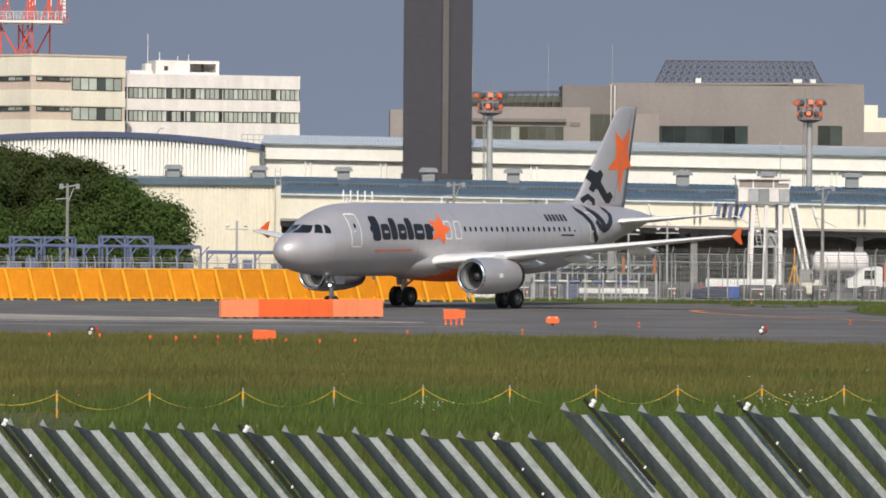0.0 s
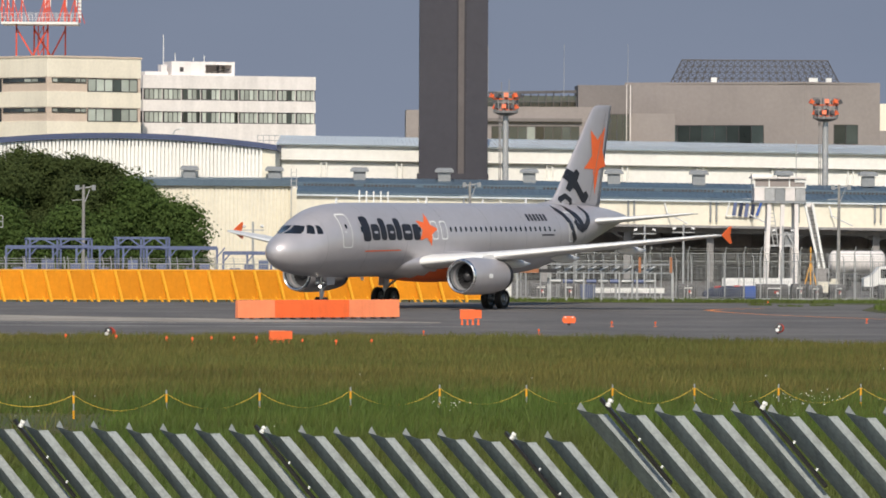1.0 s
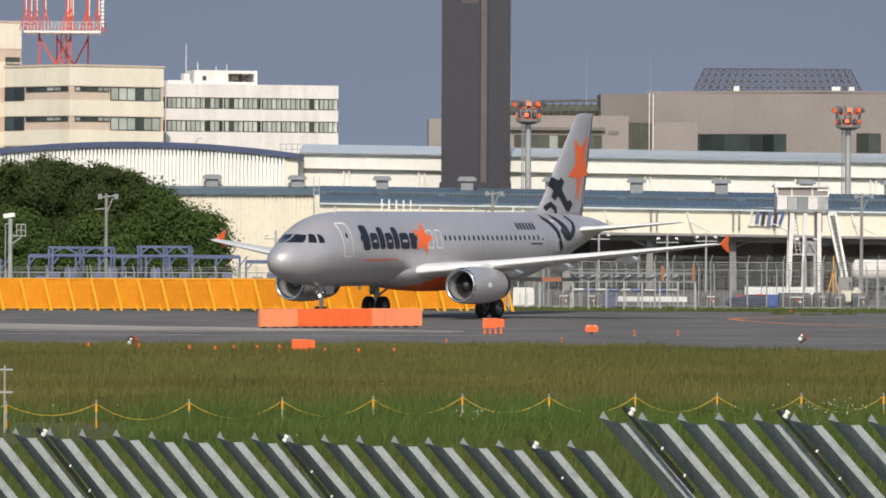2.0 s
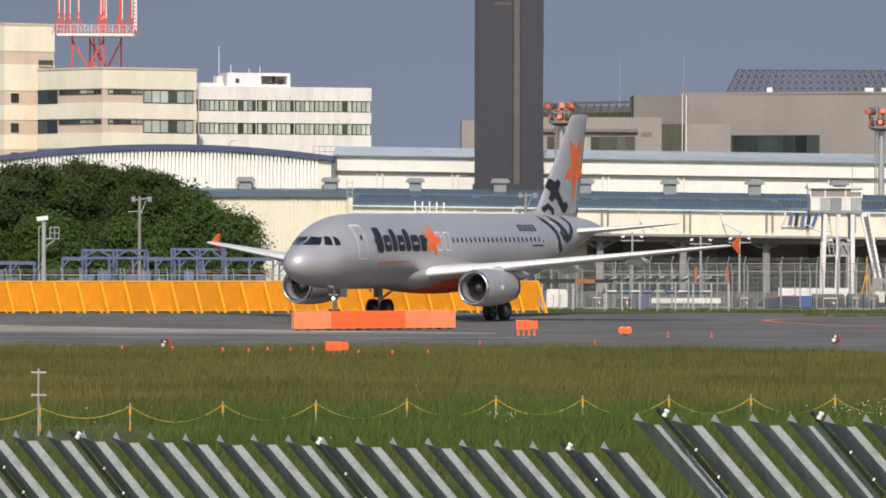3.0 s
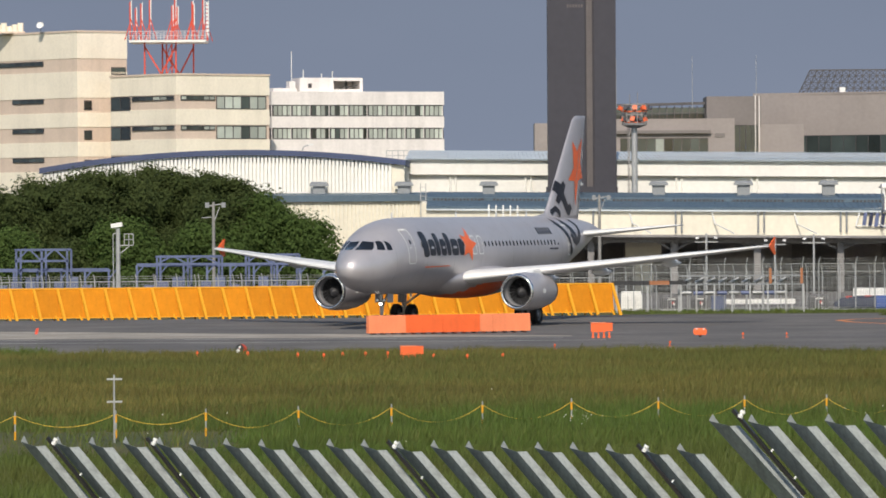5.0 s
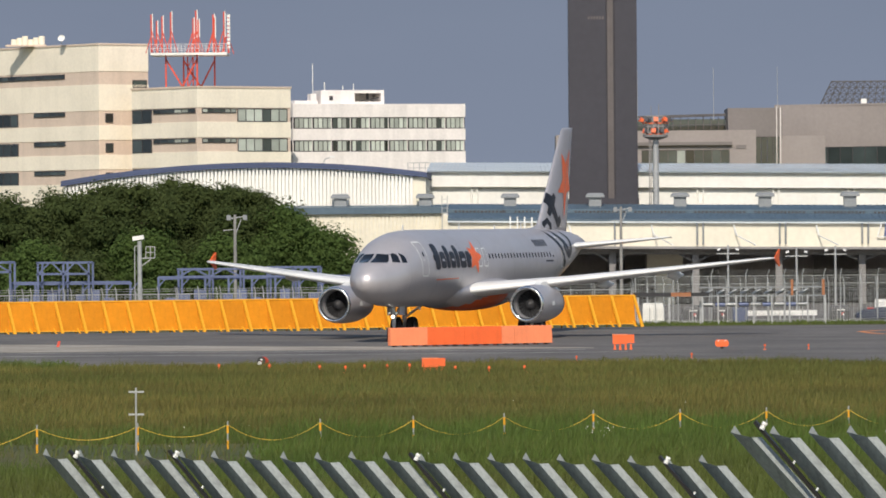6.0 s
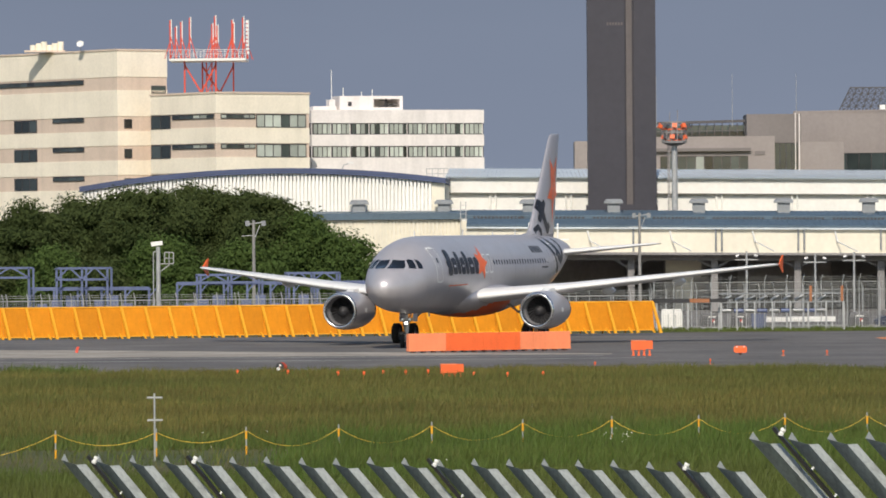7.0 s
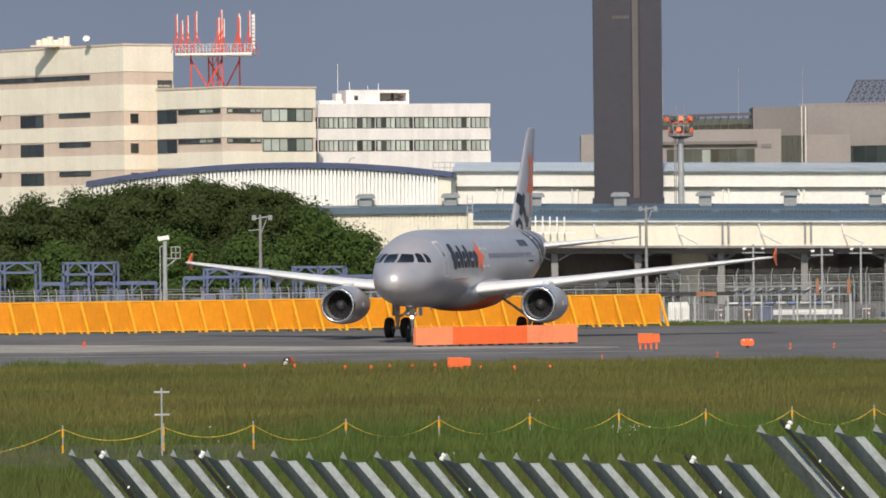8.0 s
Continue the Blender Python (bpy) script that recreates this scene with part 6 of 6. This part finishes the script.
# ---- small signs, lights and marks along the taxiway ----
def sign_box(x, y, w, h, legs, turn, name="taxiway_sign"):
    s = thing(name, "small orange metal sign box on short legs, seen from behind", "sign", pose(x, y, 0.03, 0, 0, turn), "orange sign boxes")
    part("box", boxes(((0, 0, legs), (w * 0.68, 0.22, legs + h)), ((w * 0.68, 0.06, legs + h * 0.1), (w, 0.36, legs + h * 0.95))), M["bar_orange"], s)
    part("front_edge", boxes(((-0.02, -0.02, legs + h - 0.04), (w * 0.69, 0.0, legs + h))), M["bar_pale"], s)
    for k in range(4):
        part("leg", boxes(((0.06 + k * w * 0.25, 0.06, 0), (0.15 + k * w * 0.25, 0.16, legs)), ((0.04 + k * w * 0.25, 0.04, 0), (0.17 + k * w * 0.25, 0.18, 0.06))), M["bar_orange"], s)
    return s


sign_box(5.36, 279, 1.06, 0.48, 0.28, 0)
sign_box(-3.42, 240, 0.98, 0.40, 0.20, 8)
low = thing("taxiway_sign", "low orange rounded light unit on the asphalt", "sign", pose(10.4, 279.5, 0.03))
part("box", loft([[(0.08, 0, 0.1), (0.58, 0, 0.1), (0.58, 0.3, 0.1), (0.08, 0.3, 0.1)], [(0, 0, 0.18), (0.66, 0, 0.18), (0.66, 0.3, 0.18), (0, 0.3, 0.18)], [(0, 0, 0.34), (0.66, 0, 0.34), (0.66, 0.3, 0.34), (0, 0.3, 0.34)], [(0.08, 0.02, 0.44), (0.58, 0.02, 0.44), (0.58, 0.28, 0.44), (0.08, 0.28, 0.44)]]), M["bar_orange"], low)
part("foot", boxes(((0.26, 0.1, 0), (0.4, 0.2, 0.1))), M["dark"], low)
for k in (0.12, 0.47):
    part("lens", boxes(((k, -0.02, 0.37), (k + 0.07, 0, 0.42))), M["white"], low)


def guard_lamp(x, y, turn):
    g = thing("guard_lamp", "red hooded lamp with a white and black face", "lamp", pose(x, y, 0.0, 0, 0, turn), "guard lamps")
    part("post", tubes(((0, 0, 0), (0, 0, 0.12), 0.04)), M["dark"], g)
    part("hood", lathe([(-0.26, 0.02), (-0.22, 0.16), (-0.05, 0.22), (0.08, 0.2)], 16), M["red"], g, "red hood").matrix_basis = pose(0.08, 0.05, 0.32, 0, -10, -125)
    part("face", lathe([(0.081, 0.19), (0.085, 0.02)], 16), M["dark"], g).matrix_basis = pose(0.02, -0.02, 0.32, 0, -10, -105)
    for dx, dz, r in ((-0.06, 0.24, 0.085), (0.02, 0.40, 0.05)):
        part("lens", tubes(((0, 0, 0), (0.03, 0, 0), r), seg=12), M["white"], g).matrix_basis = pose(dx, -0.12, dz, 0, 0, -100)
    return g


guard_lamp(-10.6, 249, 0)
guard_lamp(19.75, 262.8, 10)


def edge_light(x, y, label="small orange taxiway edge light"):
    e = thing("edge_light", label, "light", pose(x, y, 0), "taxiway edge lights")
    part("cone", lathe([(0.0, 0.03), (0.24, 0.025), (0.26, 0.05), (0.31, 0.075), (0.37, 0.07), (0.42, 0.04), (0.43, 0.01)], 10), M["bar_orange"], e).matrix_basis = pose(0, 0, 0, 0, -90, 0) @ Matrix.Scale(0.72, 4)
    part("base", boxes(((-0.09, -0.09, 0), (0.09, 0.09, 0.05))), M["bar_pale"], e)
    return e


first = edge_light(12.7, 276.7)
for x, y in ((14.86, 277.4), (-2.0, 237), (-0.6, 236.5), (0.88, 237.5), (-7.77, 240.5), (-6.65, 239.5), (-5.88, 240.8), (-4.93, 241.2), (-3.99, 241.8), (8.63, 261.0), (26.1, 287.5), (3.3, 256.9), (-12.2, 244), (-10.0, 243), (24.5, 334), (33.5, 333)):
    copy_thing(first, pose(x, y, 0.0) @ Matrix.Scale(1.15 if y < 250 else 0.9, 4))
pink = thing("edge_light", "small red hooded light at the taxiway line", "light", pose(-23.1, 295, 0.03))
part("hood", loft([[(-0.08, -0.08, 0), (0.08, -0.08, 0), (0.08, 0.08, 0), (-0.08, 0.08, 0)], [(0.0, -0.06, 0.3), (0.14, -0.06, 0.34), (0.14, 0.06, 0.34), (0.0, 0.06, 0.3)]]), M["red"], pink)


# ---- rope line in the grass ----
POSTS = [(-18.3, 156.0), (-13.0, 158.3), (-10.25, 159.2), (-7.78, 160.2), (-5.22, 161.7), (-2.6, 163.3), (0.01, 165.0), (2.63, 167.4), (5.19, 167.6), (7.77, 168.5), (10.24, 169.2), (12.77, 169.5), (15.27, 170.0), (17.9, 170.6), (20.5, 171.2)]


def rope_post(x, y):
    p = thing("rope_post", "thin yellow and grey rope post in the grass", "post", pose(x, y, 0), "rope posts")
    part("pipe", tubes(((0, 0, 0), (0, 0, 0.78), 0.022), seg=8), M["galv"], p, "grey pipe")
    part("sleeve", tubes(((0, 0, 0.44), (0, 0, 0.66), 0.032), seg=8), M["yellow_edge"], p, "yellow sleeve")
    part("sleeve", tubes(((0, 0, 0.0), (0, 0, 0.24), 0.03), seg=8), M["yellow_edge"], p, "yellow sleeve")
    return p


first = rope_post(*POSTS[0])
for x, y in POSTS[1:]:
    copy_thing(first, pose(x, y, 0))
for a, b in zip(POSTS, POSTS[1:]):
    r = bmesh.new()
    sag = 0.12 * math.dist(a, b) if a[0] < -8 else 0.47
    for k in range(10):
        u, v = k / 10, (k + 1) / 10
        q = lambda w: (a[0] + (b[0] - a[0]) * w, a[1] + (b[1] - a[1]) * w, 0.68 - 4 * sag * w * (1 - w))
        tube(r, q(u), q(v), 0.009, 0.009, 5, False)
    tagged(part("rope", r, M["rope"]), "sagging yellow rope between the posts", "rope", "ropes")
tp = thing("thin_pole", "thin pale pole with two short crossarms in the grass", "pole", pose(-10.1, 156.2, 0))
part("shaft", tubes(((0, 0, 0), (0, 0, 1.86), 0.028, 0.024), seg=8), M["galv"], tp)
part("crossarm", boxes(((-0.2, -0.03, 1.72), (0.22, 0.0, 1.77))), M["galv"], tp)
part("crossarm", boxes(((-0.2, -0.03, 1.10), (0.22, 0.0, 1.15))), M["galv"], tp)


# ---- foreground fence of leaning angle irons ----
def angle_iron_fence(x0, x1, y, tip_z0, tip_z1, pitch, grow, n, rods, name_label):
    f = thing("angle_iron_fence", name_label, "fence", pose(0, 0, 0), "foreground fences")
    along = Vector((0.62, -0.30, -0.72)).normalized()   # down an iron
    e1 = Vector((0.78, 0.62, 0.0)).normalized() * 0.046   # the bright flange
    e2 = Vector((-0.276, 1.4, -0.563)) * 0.070  # the shaded flange
    th, k = Vector((0, 0.004, 0)), 1.0
    long = 0.95
    bm = bmesh.new()
    o = Vector((0, 0, 0))
    e = along * long

    def plate(pts):
        fr = [bm.verts.new(p) for p in pts]
        bk = [bm.verts.new(Vector(p) + th) for p in pts]
        bm.faces.new(fr)
        bm.faces.new(bk[::-1])
        for i in range(len(pts)):
            j = (i + 1) % len(pts)
            bm.faces.new((fr[i], bk[i], bk[j], fr[j]))
    plate([o, e, e + e1, o + e1])
    plate([o, o + e2 - along * 0.075 * k, e + e2, e])
    bmesh.ops.recalc_face_normals(bm, faces=bm.faces)
    iron = part("angle_iron", bm, M["fence_steel"], f)
    sp = bmesh.new()
    p0 = o + e2 - along * 0.075
    v = [sp.verts.new(q) for q in (p0, p0 + (o - p0) * 0.5, p0 + Vector((0.013, 0, 0.024)))]
    b = [sp.verts.new(q.co + Vector((0, 0.005, 0))) for q in v]
    sp.faces.new(v)
    sp.faces.new(b[::-1])
    for i in range(3):
        sp.faces.new((v[i], b[i], b[(i + 1) % 3], v[(i + 1) % 3]))
    bmesh.ops.recalc_face_normals(sp, faces=sp.faces)
    spike = part("spike", sp, M["fence_steel"], f, "cut steel point")
    rng = random.Random(7)
    for i in range(n + 1):
        x = x0 + pitch * i + grow * i * (i - 1) / 2
        z = tip_z0 + (tip_z1 - tip_z0) * i / n + rng.uniform(-0.004, 0.004)
        m = Matrix.Translation((x, y, z)) @ pose(0, 0, 0, 0, rng.uniform(-0.8, 0.8), rng.uniform(-1.5, 1.5))
        if i == 0:
            iron.matrix_basis, spike.matrix_basis = m, m
        else:
            again(iron, m)
            again(spike, m)
    # rails, posts and a plate below, out of sight from the camera
    low = (tip_z0 + tip_z1) / 2 - long * 0.72
    part("rail", boxes(((x0 + 0.3, y - 0.32, low - 0.02), (x1 + 0.75, y - 0.26, low + 0.06))), M["fence_steel"], f)
    part("rail", boxes(((x0 + 0.3, y - 0.32, 3.0), (x1 + 0.75, y - 0.26, 3.08))), M["fence_steel"], f)
    part("sheet", boxes(((x0 + 0.3, y - 0.26, 2.6), (x1 + 0.75, y - 0.24, low))), M["fence_steel"], f)
    for i in range(int((x1 - x0) / 0.9) + 2):
        x = x0 + 0.45 + 0.9 * i
        if x < x1 + 0.8:
            part("post", boxes(((x - 0.04, y - 0.42, 2.5), (x + 0.04, y - 0.32, low + 0.06))), M["galv"], f)
    for x, z in rods:
        rod = part("rod", bars(((x, y - 0.012, z), (x + 0.24, y - 0.13, z - 0.29), 0.012, 0.015)), M["rod"], f, "dark insulating rod")
        for q in (0.07, 0.5, 0.82):
            c = Vector((x + 0.24 * q + 0.012, y - 0.025 - 0.118 * q, z - 0.29 * q + 0.006))
            g = lathe([(-0.018, 0.004), (-0.018, 0.011), (-0.006, 0.013), (-0.004, 0.009), (0.004, 0.009), (0.006, 0.013), (0.018, 0.011), (0.018, 0.004)], 10) if q == 0.07 else lathe([(-0.007, 0.002), (-0.007, 0.005), (0.007, 0.005), (0.007, 0.002)], 8)
            part("insulator", g, M["porcelain"], rod, "white insulator").matrix_basis = Matrix.Translation(c) @ pose(0, 0, 0, 0, -62, 0) @ Matrix.Scale(0.8, 4)
    return f


angle_iron_fence(-1.728, 0.821, 22.0, 5.413, 5.364, 0.1302, 0.00044, 19, [(-1.68, 5.445), (-1.295, 5.442), (-0.365, 5.424), (0.60, 5.404)], "weathered steel fence of leaning angle irons with pointed tips")
angle_iron_fence(0.8605, 2.6, 19.8, 5.559, 5.549, 0.134, 0.0, 13, [(0.872, 5.614), (1.409, 5.607), (1.946, 5.60)], "taller steel fence run of leaning angle irons with insulator rods")


# ---- grass ----
def blades(name, x0, x1, y0, y1, per, h0, h1, material, seed, keep=None, w=0.022, label="", back=False):
    """Single grass blades, as triangles that lean each their own way."""
    rng = np.random.default_rng(seed)
    n = int((x1 - x0) * (y1 - y0) * per)
    x, y = rng.uniform(x0, x1, n), rng.uniform(y0, y1, n)
    if keep is not None:
        k = keep(x, y, rng.random(n))
        x, y = x[k], y[k]
        n = len(x)
    patch = (0.82 + 0.18 * np.sin(x * 1.7 + 2 * np.sin(y * 0.23)) * np.sin(y * 0.31 + x * 0.6)) * (0.86 + 0.14 * np.sin(x * 5.3 + 3 * np.sin(y * 0.7)) * np.sin(y * 1.1 + 2 * np.sin(x * 2.3)))
    h = rng.uniform(h0, h1, n) * patch
    a = rng.uniform(0, math.pi, n)
    dx, dy = np.cos(a) * w * rng.uniform(0.6, 1.4, n), np.sin(a) * w * 0.6
    lx, ly = rng.normal(size=n) * 0.35 * h + 0.10 * h, rng.normal(size=n) * 0.3 * h
    z = np.zeros(n)
    v = np.stack([np.stack([x - dx, y - dy, z], 1), np.stack([x + dx, y + dy, z], 1), np.stack([x + lx, y + ly, h], 1)], 1).reshape(-1, 3)
    ob = from_arrays(name, v, 3, material)
    if back:
        ob.matrix_world = BACK
    return tagged(ob, label, "grass", kind="stuff")


def road_edge(x):
    return np.interp(x, [p[0] for p in near_edge], [p[1] for p in near_edge])


wave = lambda x, y: 171 + 4 * np.sin(x * 0.21 + 1.0) + 2 * np.sin(x * 0.63) + 2 * np.sin(y * 0.4 + x * 0.3)
blades("dry_grass", -30, 30, 160, 264, 55, 0.26, 0.50, M["grass_dry"], 1, lambda x, y, r: (y < road_edge(x) - 0.3 + 0.5 * np.sin(x * 2.1)) & (r < np.clip((y - wave(x, y) + 2) / 14, 0.03, 0.8)), 0.019, "tall brownish dry grass on the airfield")
blades("green_grass", -30, 30, 112, 262, 62, 0.32, 0.56, M["grass_green"], 2, lambda x, y, r: (y < road_edge(x) - 0.2) & (r < np.clip(1.0 - (y - wave(x, y)) / 16, 0.16, 1)) & ~((x < -6.3) & (x > -20) & (y > 146) & (y < 163.5) & (r < 0.93)), 0.015, "fresh green grass on the airfield")
blades("lush_grass", -30, 30, 136, 180, 34, 0.48, 0.80, M["grass_lush"], 8, lambda x, y, r: (x > -6.4 + 0.8 * np.sin(y)) & (y < 172 + 3 * np.sin(x * 0.4) + 5 * r) & (y > 146 + 5 * np.sin(x * 0.3)), 0.017, "lush green grass along the rope line")
blades("tall_grass", -30, 30, 150, 258, 3.0, 0.4, 0.75, M["grass_dry"], 3, lambda x, y, r: (y < road_edge(x) - 0.5) & (r < 0.8), 0.010, "thin tall grass stalks")
blades("verge_grass", 8, 46, 343.2, 349.2, 28, 0.15, 0.4, M["grass_green"], 4, None, 0.03, "grass strip along the perimeter fence", True)
blades("fence_grass", -37, 8, 319, 336, 30, 0.10, 0.30, M["grass_dry"], 5, lambda x, y, r: np.abs(y - (322.6 + (x + 37.6) * 0.276) + 0.7) < 0.5 + 0.9 * r, 0.03, "grass strip along the yellow fence", True)
slab("verge", [(29.5, 309), (34, 303), (60, 290), (60, 342), (36, 342), (31, 335), (28.8, 320)], 0.05, M["soil"], "grassy island beside the taxiway", "verge")
blades("island_grass", 29, 42, 306, 340, 26, 0.2, 0.6, M["grass_green"], 6, lambda x, y, r: x > 29.6 + 0.012 * (y - 320) ** 2, 0.03, "rough grass on the island")
for k, (x, y) in enumerate(((24.0, 333.5), (25.6, 331.0), (27.6, 333.0), (-9.0, 250.5))):
    blades("weed_tuft", x - 0.7, x + 0.7, y - 0.5, y + 0.5, 120, 0.1, 0.32, M["grass_green"], 10 + k, None, 0.03, "weeds in a crack of the asphalt")


blades("weed_bank", -23.5, -18.5, 248.5, 253.0, 60, 0.3, 0.75, M["grass_green"], 21, lambda x, y, r: np.hypot((x + 21) / 2.2, (y - 250.8) / 2.2) < 1, 0.03, "tall weeds at the edge of the taxiway")


def flowers():
    rng = np.random.default_rng(9)
    n = 90
    x = np.concatenate([rng.uniform(-22, 24, 25), rng.normal(13.6, 0.9, 45), rng.normal(2.8, 0.3, 20)])
    y = np.concatenate([rng.uniform(125, 200, 25), rng.normal(166, 3, 45), rng.normal(160, 2, 20)])
    z, s = rng.uniform(0.4, 0.6, n), rng.uniform(0.006, 0.014, n)
    v = np.stack([np.stack([x + s * a, y + 0 * s, z + s * b], 1) for a, b in ((-1, -1), (1, -1), (1, 1), (-1, 1))], 1).reshape(-1, 3)
    return tagged(from_arrays("clover_flowers", v, 4, M["flower"]), "tiny white flower heads in the grass", "flowers", kind="stuff")


flowers()


# ---- motion ----
def plane_at(t):
    """Place of the main wheels and heading of the taxiing airliner."""
    s = (t - 4) / 4
    x = 0.5503 - 5.4969 * s + 1.3386 * s**2 + 0.065 * s**3
    y = 323.291 - 7.1773 * s + 1.5893 * s**2 + 0.725 * s**3
    k = min(1, max(0, (t - 2.5) / 2.5))
    x += 0.06 * k * k * (3 - 2 * k)
    turn = 0.4472 - 0.2081 * s - 0.0137 * s**2 - 0.0072 * k * k * (3 - 2 * k)
    return x * SIZE, y * SIZE, math.degrees(math.atan2(-math.cos(turn), -math.sin(turn)))


def motions():
    rows = []
    for i in range(17):
        x, y, turn = plane_at(i / 2)
        rows.append((i / 2, pose(x, y, 0, 0, 0, turn % 360)))
    walk(AIRLINER, rows)
    gone = [0.0]
    for i in range(1, 41):
        a, b = plane_at((i - 1) * 0.2), plane_at(i * 0.2)
        gone.append(gone[-1] + math.dist(a[:2], b[:2]))
    for ob, kind, place, *r in SPINNERS:
        if kind == "x":
            walk(ob, [(i * 0.1, pose(*place, -77.0 * i)) for i in range(81)])
        else:
            walk(ob, [(i * 0.2, Matrix.Translation(place) @ pose(0, 0, 0, 0, 0, 14 if kind == "n" else 0) @ Matrix.Rotation(gone[i] / (r[0] * SIZE), 4, "Y")) for i in range(41)])


motions()
